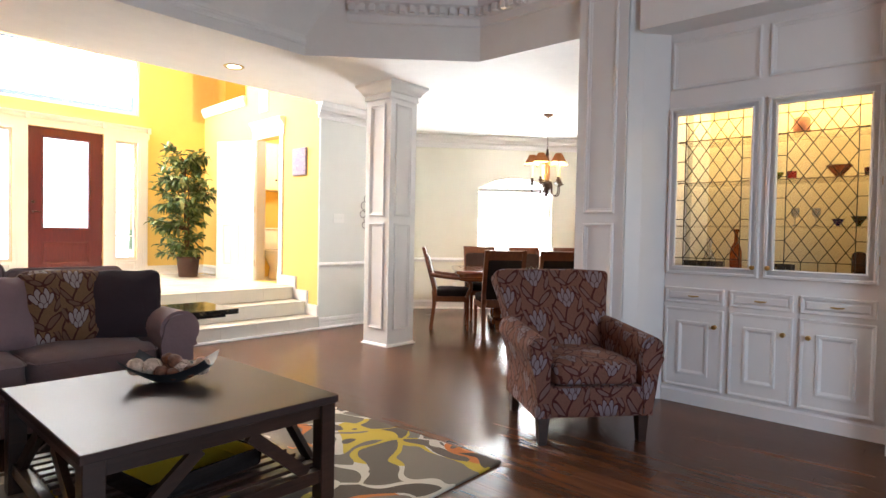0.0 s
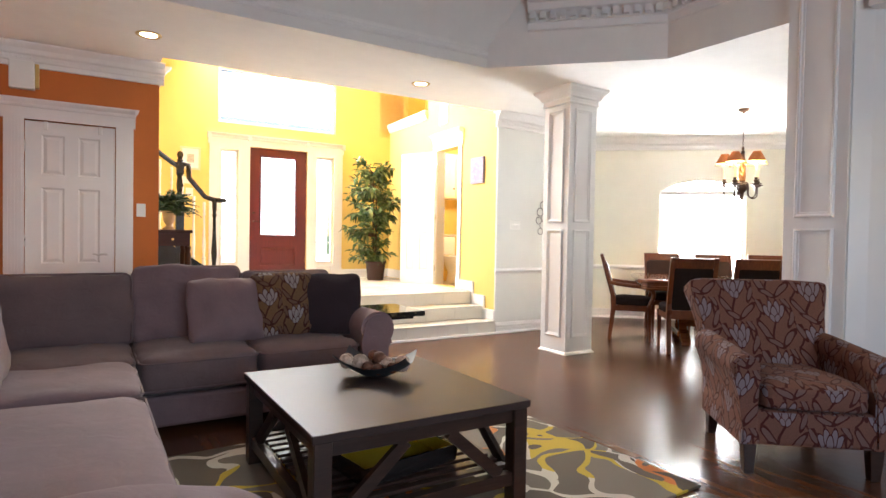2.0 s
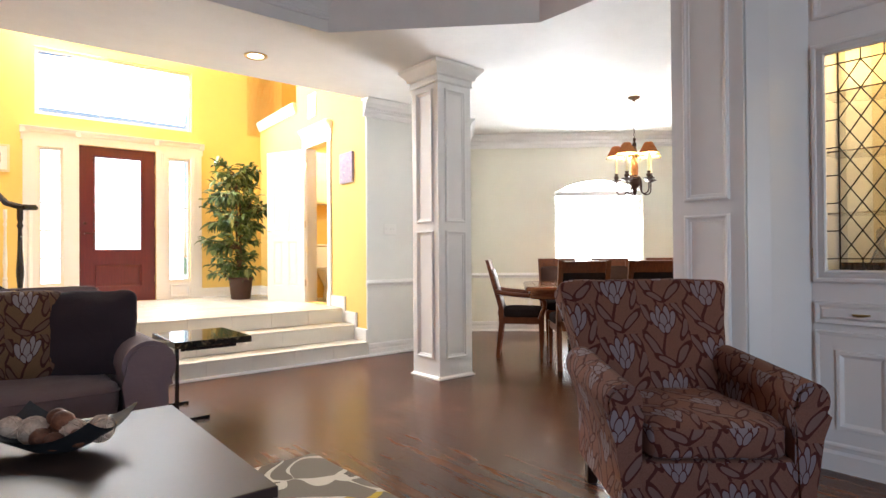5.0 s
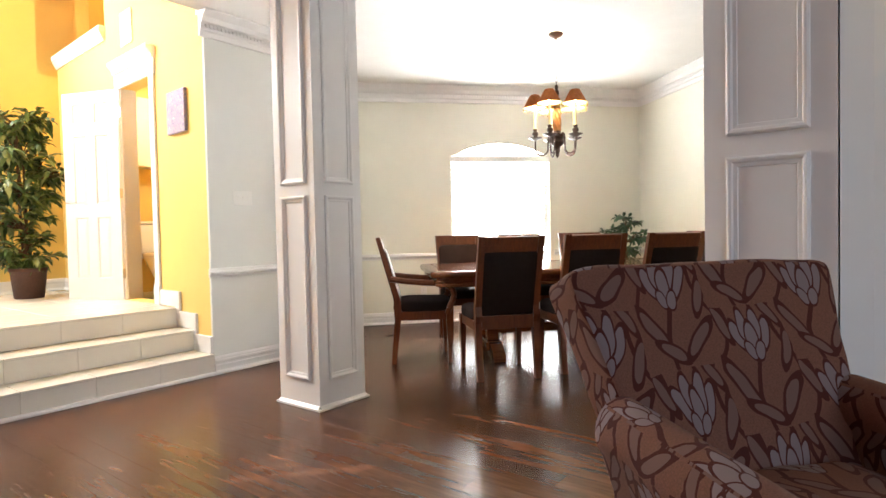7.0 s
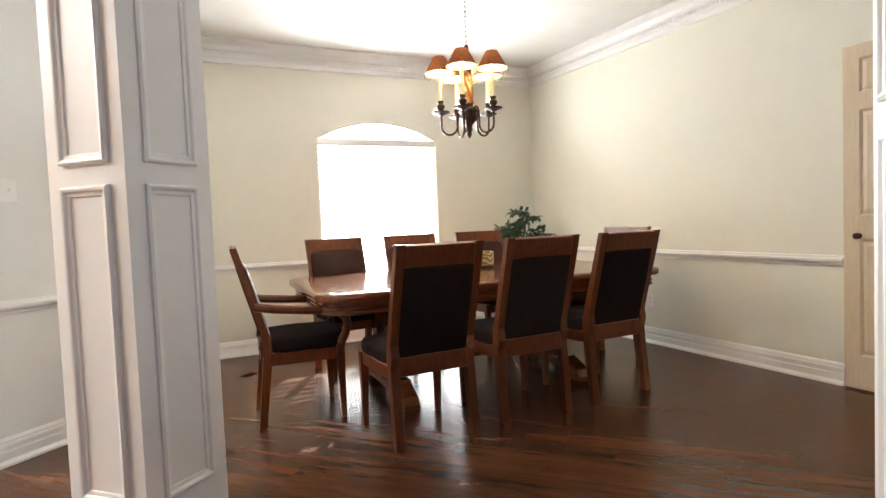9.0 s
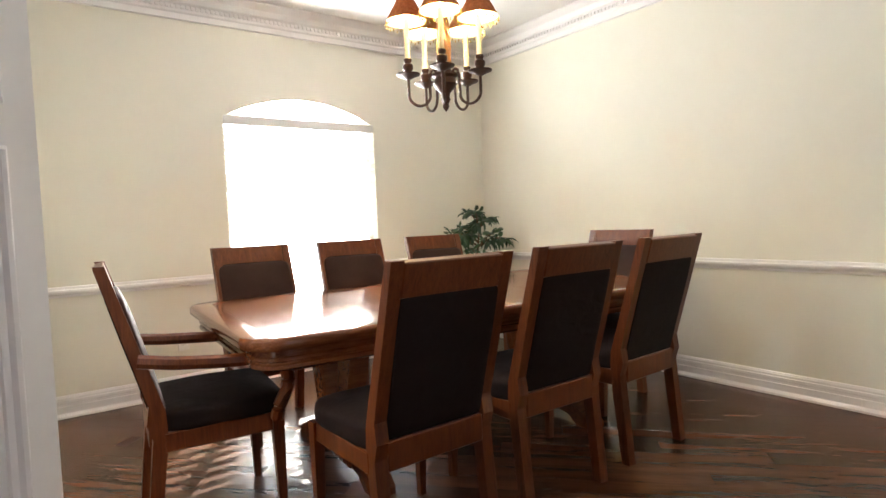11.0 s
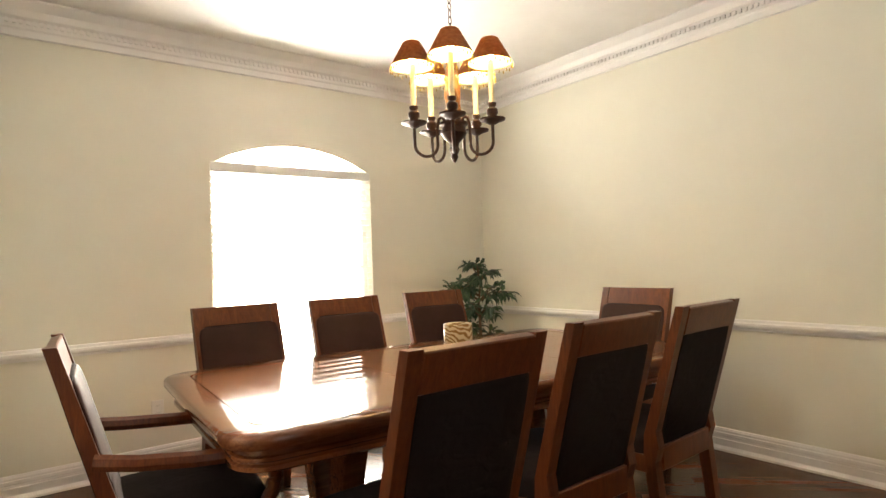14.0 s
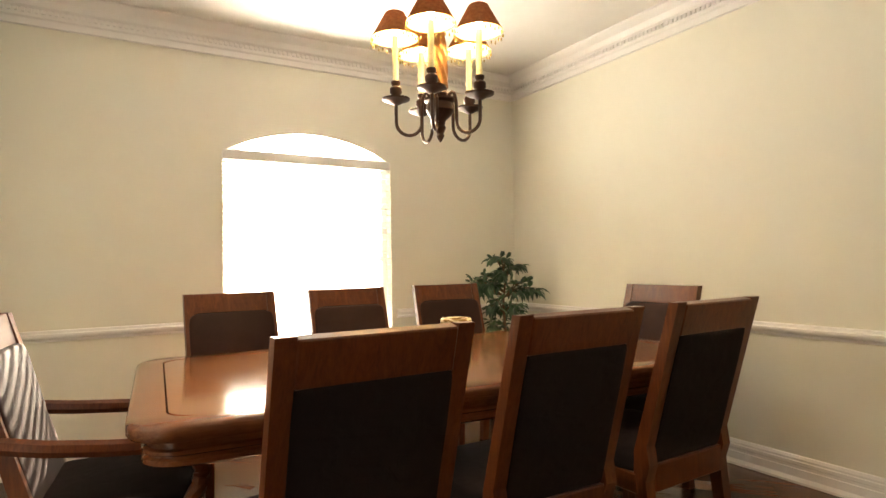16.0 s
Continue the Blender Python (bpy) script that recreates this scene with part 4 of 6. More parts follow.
vessel("copper_dish", 0.54, 0.22, 1.28, [(r * 0.6, z * 0.5) for r, z in BOWL], (0.35, 0.12, 0.05), "little copper dish on a shelf", "dish", 0.3, False)
vessel("patterned_box", 0.80, 0.22, 1.89, [(0, 0), (0.045, 0), (0.05, 0.02), (0.05, 0.1), (0.04, 0.115), (0, 0.115)], (0.45, 0.18, 0.10), "squat patterned ceramic pot on the top shelf", "pot", 0.4, False)
for i in range(9):
    vessel("votive_glass", 0.12 + i * 0.055 + (0.22 if i > 4 else 0), 0.12, 0.975, [(0, 0), (0.026, 0), (0.028, 0.052), (0.023, 0.052), (0, 0.012)], (0.05, 0.04, 0.03), "small dark votive glass in a row", "glass", 0.1, False)

# ---- dining room furniture ----
TOPZ = 0.747


def rounded(x0, x1, y0, y1, r, n=8):
    out = []
    for cx, cy, a in ((x1 - r, y0 + r, -90), (x1 - r, y1 - r, 0), (x0 + r, y1 - r, 90), (x0 + r, y0 + r, 180)):
        for i in range(n + 1):
            t = radians(a + 90 * i / n)
            out.append((cx + r * math.cos(t), cy + r * math.sin(t)))
    return out


table = thing("dining_table", pose(1.962, 7.49, 0, 0, 0, -4), "polished chestnut dining table with banded top and pedestals", "table")
A, B = 1.175, 0.645
bm = bmesh.new()
prof = [(0.03, 0.70), (0.006, 0.703), (0.0, 0.712), (0.0, 0.735), (0.006, 0.744), (0.014, TOPZ), (0.10, TOPZ), (0.102, TOPZ - 0.004), (0.104, TOPZ - 0.03)]
rings = []
for ins, z in prof:
    rings.append([bm.verts.new((x, y, z)) for x, y in rounded(-A + ins, A - ins, -B + ins, B - ins, max(0.135 - ins * 0.6, 0.05))])
for a, b in zip(rings, rings[1:]):
    for i in range(len(a)):
        bm.faces.new((a[i], a[(i + 1) % len(a)], b[(i + 1) % len(a)], b[i]))
bm.faces.new(rings[0][::-1])
part("tabletop", bm, TABLEWOOD, table, smooth=True)
for x0, x1 in ((-A + 0.106, -0.39), (-0.387, 0.387), (0.39, A - 0.106)):
    bm = bmesh.new()
    full = rounded(-A + 0.106, A - 0.106, -B + 0.106, B - 0.106, 0.085)
    pts = [(min(max(x, x0), x1), y) for x, y in full]
    keep = [p for i, p in enumerate(pts) if (Vector(p) - Vector(pts[i - 1])).length > 1e-4]
    prism(bm, keep, TOPZ - 0.02, TOPZ - 0.001)
    part("veneer_leaf", bm, TABLEINLAY, table)
bm = bmesh.new()
prof = [(0.045, 0.70), (0.045, 0.675), (0.038, 0.67), (0.038, 0.66), (0.045, 0.655), (0.045, 0.65), (0.038, 0.645), (0.038, 0.632), (0.055, 0.622)]
rings = [[bm.verts.new((x, y, z)) for x, y in rounded(-A + i, A - i, -B + i, B - i, 0.11)] for i, z in prof]
for a, b in zip(rings, rings[1:]):
    for i in range(len(a)):
        bm.faces.new((a[i], a[(i + 1) % len(a)], b[(i + 1) % len(a)], b[i]))
bm.faces.new(rings[-1])
part("apron", bm, TABLEWOOD, table, smooth=True)
for sx in (-0.62, 0.62):
    bm = bmesh.new()
    for s in (-1, 1):
        prism(bm, [(s * 0.10, 0.08), (s * 0.20, 0.08), (s * 0.16, 0.22), (s * 0.22, 0.40), (s * 0.30, 0.625), (s * 0.16, 0.625), (s * 0.10, 0.42), (s * 0.06, 0.22)], sx - 0.045, sx + 0.045, "x")
    box(bm, sx - 0.07, sx + 0.07, -0.26, 0.26, 0.06, 0.13, 0.01)
    for s in (-1, 1):
        prism(bm, [(s * 0.20, 0.13), (s * 0.30, 0.12), (s * 0.42, 0.07), (s * 0.46, 0.03), (s * 0.46, 0.0), (s * 0.36, 0.0), (s * 0.30, 0.05), (s * 0.20, 0.06)], sx - 0.05, sx + 0.05, "x")
    part("pedestal", bm, TABLEWOOD, table)
bm = bmesh.new()
box(bm, -0.60, 0.60, -0.03, 0.03, 0.16, 0.24, 0.008)
part("stretcher", bm, TABLEWOOD, table)


def dining_chair(name, m, label, arms=False, group="chairs round the dining table"):
    c = thing(name, m, label, "chair", group)
    W = 0.235
    back = [(-0.255, 0.0), (-0.215, 0.0), (-0.165, 0.40), (-0.170, 0.50), (-0.325, 1.015), (-0.360, 1.015), (-0.222, 0.52), (-0.232, 0.455), (-0.215, 0.40)]
    for s in (-1, 1):
        bm = bmesh.new()
        x0 = s * W - (0.045 if s > 0 else 0)
        prism(bm, back, x0, x0 + 0.045, "x")
        part("back_post", bm, CHAIRWOOD, c)
        bm = bmesh.new()
        xf = s * 0.225
        vs = prism(bm, [(0.19, 0.42), (0.235, 0.42), (0.232, 0.0), (0.205, 0.0)], -0.022, 0.022, "x")
        for v in vs:
            v.co.x = v.co.x * (0.65 if v.co.z < 0.1 else 1) + xf
        part("leg", bm, CHAIRWOOD, c)
        bm = bmesh.new()
        box(bm, xf - 0.012, xf + 0.012, -0.18, 0.20, 0.35, 0.42, 0.004)
        part("side_rail", bm, CHAIRWOOD, c)
    lean = math.degrees(math.atan2(0.135, 0.495))
    bm = bmesh.new()
    box(bm, -W + 0.045, W - 0.045, -0.017, 0.017, 0.42, 0.530, 0.004)
    bmesh.ops.transform(bm, matrix=pose(0, -0.205, 0.5, lean), verts=bm.verts)
    part("top_rail", bm, CHAIRWOOD, c)
    bm = bmesh.new()
    box(bm, -W + 0.045, W - 0.045, -0.225, -0.180, 0.36, 0.455, 0.004)
    part("bottom_rail", bm, CHAIRWOOD, c)
    bm = bmesh.new()
    cushion(bm, 2 * W - 0.088, 0.045, 0.475, 24, 0.0, pose(0, -0.205, 0.5, lean) @ pose(0, 0.004, 0.19), 3, 0.002, 8)
    part("backrest", bm, UPHOLSTERY, c, "dark brown suede back panel", smooth=True)
    bm = bmesh.new()
    cushion(bm, 0.432, 0.475, 0.062, 12, 0.35, pose(0, -0.205, 0.5, lean) @ pose(0, 0.014, 0.185, 90), 6, 0.002, 14)
    part("back_pad", bm, LEATHER, c, "dark leather pad on the front of the back", smooth=True)
    bm = bmesh.new()
    box(bm, -0.21, 0.21, 0.19, 0.225, 0.35, 0.42, 0.004)
    part("front_rail", bm, CHAIRWOOD, c)
    bm = bmesh.new()
    cushion(bm, 0.49, 0.45, 0.12, 6, 0.25, pose(0, 0.025, 0.455), 5, 0.004, 10)
    part("seat", bm, UPHOLSTERY, c, "dark brown suede seat pad", smooth=True)
    if arms:
        for s in (-1, 1):
            bm = bmesh.new()
            x = s * 0.262
            pts = [(x - s * 0.02, -0.245, 0.685), (x, -0.14, 0.668), (x + s * 0.014, 0.02, 0.652), (x + s * 0.016, 0.13, 0.645), (x + s * 0.012, 0.20, 0.63), (x + s * 0.006, 0.243, 0.595), (x, 0.255, 0.55), (x, 0.242, 0.50), (x, 0.215, 0.45), (x - s * 0.01, 0.205, 0.40)]
            fine = []
            for a, b in zip(pts, pts[1:]):
                for k in range(3):
                    fine.append(Vector(a).lerp(Vector(b), k / 3))
            fine.append(Vector(pts[-1]))
            tube(bm, fine, [0.025] * len(fine), 8)
            part("armrest", bm, CHAIRWOOD, c, smooth=True)
    return c


CHAIR = "chestnut dining chair with dark suede seat and back"
one = dining_chair("dining_chair", pose(1.22, 6.775, 0, 0, 0, 1), CHAIR + ", drawn up")
for x, y, r in ((1.87, 6.83, 0), (2.51, 6.86, 2)):
    copy_thing(one, pose(x, y, 0, 0, 0, r))
for x, y, r in ((1.31, 8.21, 183), (1.955, 8.21, 180), (2.63, 8.21, 178)):
    copy_thing(one, pose(x, y, 0, 0, 0, r))
copy_thing(one, pose(3.02, 7.415, 0, 0, 0, 90))
dining_chair("dining_armchair", pose(0.735, 7.44, 0, 0, 0, -96), "chestnut dining armchair with curved arms and leather back", True)

# candle holder on the table
c = thing("candle_holder", pose(2.27, 7.82, TOPZ), "cream and gold scrolled candle holder on a small stand", "candle holder")
m, t, b = shader("scrolled_ceramic", 0.4)
v = coords(t)
w = t.nodes.new("ShaderNodeTexWave")
w.wave_type, w.inputs["Scale"].default_value, w.inputs["Distortion"].default_value = "RINGS", 14, 9
t.links.new(v, w.inputs["Vector"])
t.links.new(ramp(t, w.outputs["Fac"], [(0.45, (0.74, 0.66, 0.44)), (0.62, (0.32, 0.19, 0.05))]), b.inputs["Base Color"])
bm = bmesh.new()
lathe(bm, [(0, 0.02), (0.072, 0.02), (0.08, 0.03), (0.08, 0.12), (0.074, 0.125), (0.068, 0.12), (0.068, 0.05), (0, 0.05)], 24)
part("bowl", bm, m, c, smooth=True)
bm = bmesh.new()
lathe(bm, [(0.076, 0.012), (0.084, 0.016), (0.076, 0.02), (0, 0.02), (0, 0.012)], 20)
for k in range(3):
    lathe(bm, [(0, 0), (0.007, 0.002), (0.008, 0.008), (0.004, 0.014)], 8, pose(0.05 * math.cos(k * 2.1), 0.05 * math.sin(k * 2.1), 0))
part("stand", bm, BRONZE, c, smooth=True)
bm = bmesh.new()
lathe(bm, [(0, 0.052), (0.046, 0.052), (0.046, 0.11), (0, 0.112)], 18)
part("candle", bm, plain("cream_wax", (0.75, 0.68, 0.5), 0.5), c, smooth=True)

# chandelier
CH = pose(1.953, 7.405, 0)
ch = thing("chandelier", CH, "bronze five-light chandelier with amber shades and beads", "chandelier")
bm = bmesh.new()
lathe(bm, [(0, 2.742), (0.062, 2.742), (0.064, 2.73), (0.05, 2.715), (0.02, 2.705), (0.008, 2.69), (0, 2.69)], 24)
part("canopy", bm, BRONZE, ch, smooth=True)
n = 12
for k in range(n):
    z = 2.69 - k * 0.033
    bm = bmesh.new()
    pts = [(0.009 * math.cos(a), 0.0, z - 0.018 + 0.021 * math.sin(a)) for a in [i * math.pi / 5 for i in range(11)]]
    tube(bm, pts, 0.0022, 5, False)
    bmesh.ops.transform(bm, matrix=pose(0, 0, 0, 0, 0, 90 * (k % 2)), verts=bm.verts)
    part("chain_link", bm, BRONZE, ch)
bm = bmesh.new()
lathe(bm, [(0, 2.30), (0.012, 2.30), (0.016, 2.28), (0.010, 2.26), (0.020, 2.25), (0.022, 2.22), (0.014, 2.215)], 16)
part("top_finial", bm, BRONZE, ch, smooth=True)
COPPER = plain("gilded_brown_stem", (0.22, 0.10, 0.035), 0.35, 0.5, vary=0.3, scale=25)
bm = bmesh.new()
rows = []
for i in range(25):
    f = i / 24
    r0 = 0.016 + 0.018 * f + 0.006 * math.sin(f * math.pi)
    rows.append([bm.verts.new(((r0 + 0.004 * math.cos(6 * a)) * math.cos(a + 3.5 * f), (r0 + 0.004 * math.cos(6 * a)) * math.sin(a + 3.5 * f), 2.215 - 0.31 * f)) for a in [2 * math.pi * j / 30 for j in range(30)]])
for a, b in zip(rows, rows[1:]):
    for j in range(30):
        bm.faces.new((a[j], a[(j + 1) % 30], b[(j + 1) % 30], b[j]))
part("twisted_stem", bm, COPPER, ch, smooth=True)
bm = bmesh.new()
lathe(bm, [(0.034, 1.905), (0.03, 1.893), (0.036, 1.88), (0.03, 1.868), (0.068, 1.86), (0.068, 1.85), (0.054, 1.84), (0.061, 1.81), (0.05, 1.79), (0.024, 1.765), (0.02, 1.745), (0.026, 1.735), (0.014, 1.71), (0.018, 1.70), (0.011, 1.685), (0.0, 1.67)], 20)
part("urn", bm, BRONZE, ch, smooth=True)
SHADE, t, b = shader("amber_lamp_shade", 0.7)
v = coords(t)
col = ramp(t, tex(t, v, 60, 4), [(0.3, (0.42, 0.15, 0.045)), (0.7, (0.60, 0.25, 0.085))])
t.links.new(col, b.inputs["Base Color"])
_tr = t.nodes.new("ShaderNodeBsdfTranslucent")
t.links.new(col, _tr.inputs[0])
_mx = t.nodes.new("ShaderNodeMixShader")
_mx.inputs[0].default_value = 0.65
t.links.new(b.outputs[0], _mx.inputs[1])
t.links.new(_tr.outputs[0], _mx.inputs[2])
t.links.new(_mx.outputs[0], t.nodes["Material Output"].inputs[0])
LINING = plain("cream_shade_lining", (0.85, 0.75, 0.5), 0.7, vary=0.02)
BEAD, t, b = shader("amber_bead", 0.1)
b.inputs["Base Color"].default_value = (0.75, 0.55, 0.15, 1)
b.inputs["Transmission Weight"].default_value = 0.5
WAX = plain("ivory_candle_sleeve", (0.80, 0.72, 0.48), 0.5)
BULB = plain("lit_bulb", (1, 0.9, 0.7), 0.4, glow=(1.0, 0.80, 0.45, 24.0))
for k in range(5):
    a = radians(-58 + 72 * k)
    R = 0.188
    curve = [(0.03, 1.80), (0.036, 1.845), (0.046, 1.875), (0.058, 1.884), (0.070, 1.875), (0.077, 1.845), (0.079, 1.80)]
    curve += [(0.1335 - 0.0545 * math.cos(q), 1.755 - 0.055 * math.sin(q)) for q in [math.pi * i / 12 for i in range(13)]] + [(R, 1.80), (R, 1.835)]
    d = Vector((math.cos(a), math.sin(a), 0))
    pts = [d * r + Vector((0, 0, z)) for r, z in curve]
    bm = bmesh.new()
    tube(bm, pts, 0.0075, 8)
    arm = part("arm", bm, BRONZE, ch, smooth=True)
    mm = pose(R * d.x, R * d.y, 0)
    bm = bmesh.new()
    lathe(bm, [(0, 1.83), (0.014, 1.83), (0.03, 1.84), (0.058, 1.85), (0.060, 1.857), (0.03, 1.857), (0.014, 1.865), (0.026, 1.88), (0.026, 1.90), (0.014, 1.91), (0.02, 1.92), (0.02, 1.93), (0, 1.93)], 20, mm)
    part("candle_cup", bm, BRONZE, arm, smooth=True)
    bm = bmesh.new()
    lathe(bm, [(0.0125, 1.93), (0.0125, 2.125), (0, 2.127)], 12, mm)
    part("candle_sleeve", bm, WAX, arm, "ivory candle sleeve", smooth=True)
    bm = bmesh.new()
    lathe(bm, [(0.008, 2.125), (0.016, 2.14), (0.017, 2.155), (0.009, 2.185), (0, 2.195)], 12, mm)
    part("bulb", bm, BULB, arm, smooth=True).visible_shadow = False
    bm = bmesh.new()
    lathe(bm, [(0.102, 2.112), (0.070, 2.17), (0.042, 2.222), (0.036, 2.226), (0.034, 2.222)], 28, mm)
    sh = part("shade", bm, SHADE, arm, "amber brown conical shade", smooth=True)
    bm = bmesh.new()
    lathe(bm, [(0.0995, 2.114), (0.068, 2.17), (0.0345, 2.220)], 28, mm)
    part("shade_lining", bm, LINING, arm, smooth=True)
    bm = bmesh.new()
    for j in range(30):
        t2 = 2 * math.pi * j / 30
        lathe(bm, [(0, 0), (0.0035, 0.006), (0.0025, 0.014), (0, 0.018)], 5, mm @ pose(0.102 * math.cos(t2), 0.102 * math.sin(t2), 2.092 - 0.008 * (j % 2)))
    part("bead_fringe", bm, BEAD, arm, "amber glass bead fringe", smooth=True)
    lamp("chandelier_bulb", "POINT", CH @ mm @ pose(0, 0, 2.16), 1.6, (1.0, 0.72, 0.40), soft=0.015)

# ---- patterned cloths ----


def blob(t, x, y, cx, cy, ang, a, b):
    """An ellipse: under 1 inside, over 1 outside."""
    ca, sa = math.cos(radians(ang)), math.sin(radians(ang))
    dx, dy = calc(t, "SUBTRACT", x, cx), calc(t, "SUBTRACT", y, cy)
    p = calc(t, "ADD", calc(t, "MULTIPLY", dx, ca / a), calc(t, "MULTIPLY", dy, sa / a))
    q = calc(t, "SUBTRACT", calc(t, "MULTIPLY", dy, ca / b), calc(t, "MULTIPLY", dx, sa / b))
    return calc(t, "ADD", calc(t, "MULTIPLY", p, p), calc(t, "MULTIPLY", q, q))


def tulips(name, ground, vine, petal, leaf, px=0.25, py=0.33, grow=1.0):
    """Cloth with rows of outlined tulips, long leaves and winding stems."""
    m, t, b = shader(name, 0.85)
    v = coords(t, (grow, grow, grow))
    warp = t.nodes.new("ShaderNodeTexNoise")
    warp.inputs["Scale"].default_value = 5
    t.links.new(v, warp.inputs["Vector"])
    sx, sw = t.nodes.new("ShaderNodeSeparateXYZ"), t.nodes.new("ShaderNodeSeparateXYZ")
    t.links.new(v, sx.inputs[0])
    t.links.new(warp.outputs["Color"], sw.inputs[0])
    sn = t.nodes.new("ShaderNodeSeparateXYZ")
    t.links.new([n for n in t.nodes if n.type == "TEX_COORD"][0].outputs["Normal"], sn.inputs[0])
    sideways = calc(t, "GREATER_THAN", calc(t, "ABSOLUTE", sn.outputs[0]), 0.62)
    upward = calc(t, "GREATER_THAN", calc(t, "ABSOLUTE", sn.outputs[2]), 0.72)

    def pick(f, a, b):
        return calc(t, "ADD", a, calc(t, "MULTIPLY", f, calc(t, "SUBTRACT", b, a)))
    u = calc(t, "ADD", pick(sideways, sx.outputs[0], sx.outputs[1]), calc(t, "MULTIPLY", sw.outputs[0], 0.06))
    w = calc(t, "ADD", pick(upward, sx.outputs[2], sx.outputs[1]), calc(t, "MULTIPLY", sw.outputs[1], 0.06))
    gx = calc(t, "DIVIDE", u, px)
    col = calc(t, "FLOOR", gx)
    fx = calc(t, "MULTIPLY", calc(t, "SUBTRACT", calc(t, "SUBTRACT", gx, col), 0.5), px)
    gy = calc(t, "ADD", calc(t, "DIVIDE", w, py), calc(t, "MULTIPLY", col, 0.5))
    fy = calc(t, "MULTIPLY", calc(t, "SUBTRACT", calc(t, "FRACT", gy), 0.5), py)

    def low(items):
        r = items[0]
        for i in items[1:]:
            r = calc(t, "MINIMUM", r, i)
        return r
    petals = [blob(t, fx, fy, *e) for e in ((-0.036, 0.062, 24, 0.017, 0.05), (0.036, 0.062, -24, 0.017, 0.05), (-0.017, 0.085, 8, 0.017, 0.05), (0.018, 0.083, -8, 0.017, 0.05), (0.0, 0.055, 0, 0.018, 0.046), (-0.012, 0.022, 20, 0.013, 0.026), (0.013, 0.022, -20, 0.013, 0.026))]
    leaves = [blob(t, fx, fy, *e[:3], e[3] * 1.35, e[4] * 1.2) for e in ((-0.062, -0.045, 34, 0.014, 0.062), (0.055, -0.075, -40, 0.015, 0.058), (-0.078, 0.095, 24, 0.012, 0.052), (0.082, 0.03, -22, 0.012, 0.05), (-0.022, -0.10, 58, 0.013, 0.045), (0.07, 0.115, 35, 0.011, 0.04))]
    stem = calc(t, "ABSOLUTE", calc(t, "SUBTRACT", fx, calc(t, "MULTIPLY", calc(t, "SINE", calc(t, "MULTIPLY", fy, 17.45)), 0.03)))
    stem2 = calc(t, "ABSOLUTE", calc(t, "ADD", calc(t, "ABSOLUTE", fx), calc(t, "SUBTRACT", calc(t, "MULTIPLY", calc(t, "SINE", calc(t, "MULTIPLY", fy, 17.45)), 0.035), 0.10)))
    fine = tex(t, v, 300, 2)
    g = ramp(t, fine, [(0.3, tuple(c * 0.8 for c in ground)), (0.7, tuple(c * 1.15 for c in ground))])
    c = mix(t, calc(t, "LESS_THAN", low([stem, stem2]), 0.006), g, vine)
    for shapes, edge, fill in ((leaves, 0.45, leaf), (petals, 0.62, petal)):
        for one in shapes:
            c = mix(t, calc(t, "LESS_THAN", one, 1.0), c, vine)
            c = mix(t, calc(t, "LESS_THAN", one, edge), c, fill)
    t.links.new(c, b.inputs["Base Color"])
    b.inputs["Sheen Weight"].default_value = 0.03
    b.inputs["Specular IOR Level"].default_value = 0.2
    bump(t, b, fine, 0.25, 0.003)
    return m


TULIP = tulips("tulip_upholstery", (0.160, 0.072, 0.051), (0.060, 0.014, 0.011), (0.195, 0.150, 0.160), (0.150, 0.086, 0.073), 0.20, 0.27, 0.93)
TULIP2 = tulips("tulip_pillow_cloth", (0.16, 0.085, 0.04), (0.06, 0.018, 0.012), (0.27, 0.22, 0.21), (0.13, 0.07, 0.045), 0.19, 0.26)

# rug: broad swirls of cream, mustard and orange on taupe
RUG, t, b = shader("swirled_wool_rug", 0.95)
v = coords(t)
wn1 = t.nodes.new("ShaderNodeTexNoise")
wn1.inputs["Scale"].default_value, wn1.inputs["Detail"].default_value = 2.2, 1.0
t.links.new(v, wn1.inputs["Vector"])
add = t.nodes.new("ShaderNodeVectorMath")
add.operation = "MULTIPLY_ADD"
add.inputs[1].default_value = (0.95, 0.95, 0.0)
t.links.new(wn1.outputs["Color"], add.inputs[0])
t.links.new(v, add.inputs[2])
cells = {}
for key, feature in (("edge", "DISTANCE_TO_EDGE"), ("cell", "F1")):
    vo = t.nodes.new("ShaderNodeTexVoronoi")
    vo.feature = feature
    vo.voronoi_dimensions = "2D"
    vo.inputs["Scale"].default_value = 3.6
    t.links.new(add.outputs[0], vo.inputs["Vector"])
    cells[key] = vo
sep = t.nodes.new("ShaderNodeSeparateColor")
t.links.new(cells["cell"].outputs["Color"], sep.inputs[0])
fine = tex(t, v, 220, 2)
ground = ramp(t, sep.outputs[0], [(0.0, (0.080, 0.058, 0.038)), (0.5, (0.125, 0.095, 0.066)), (1.0, (0.20, 0.165, 0.125))])
wide = calc(t, "MULTIPLY", calc(t, "SUBTRACT", tex(t, v, 4.2, 1), 0.24), 0.30)
ribbon = mix(t, calc(t, "GREATER_THAN", tex(t, v, 1.5, 0), 0.61), (0.56, 0.50, 0.40), (0.50, 0.35, 0.03))
ribbon = mix(t, calc(t, "GREATER_THAN", tex(t, coords(t, (1, 1, 1), (0, 0, 1.1)), 1.9, 0), 0.62), ribbon, (0.55, 0.17, 0.035))
c = mix(t, calc(t, "LESS_THAN", cells["edge"].outputs["Distance"], wide), ground, ribbon)
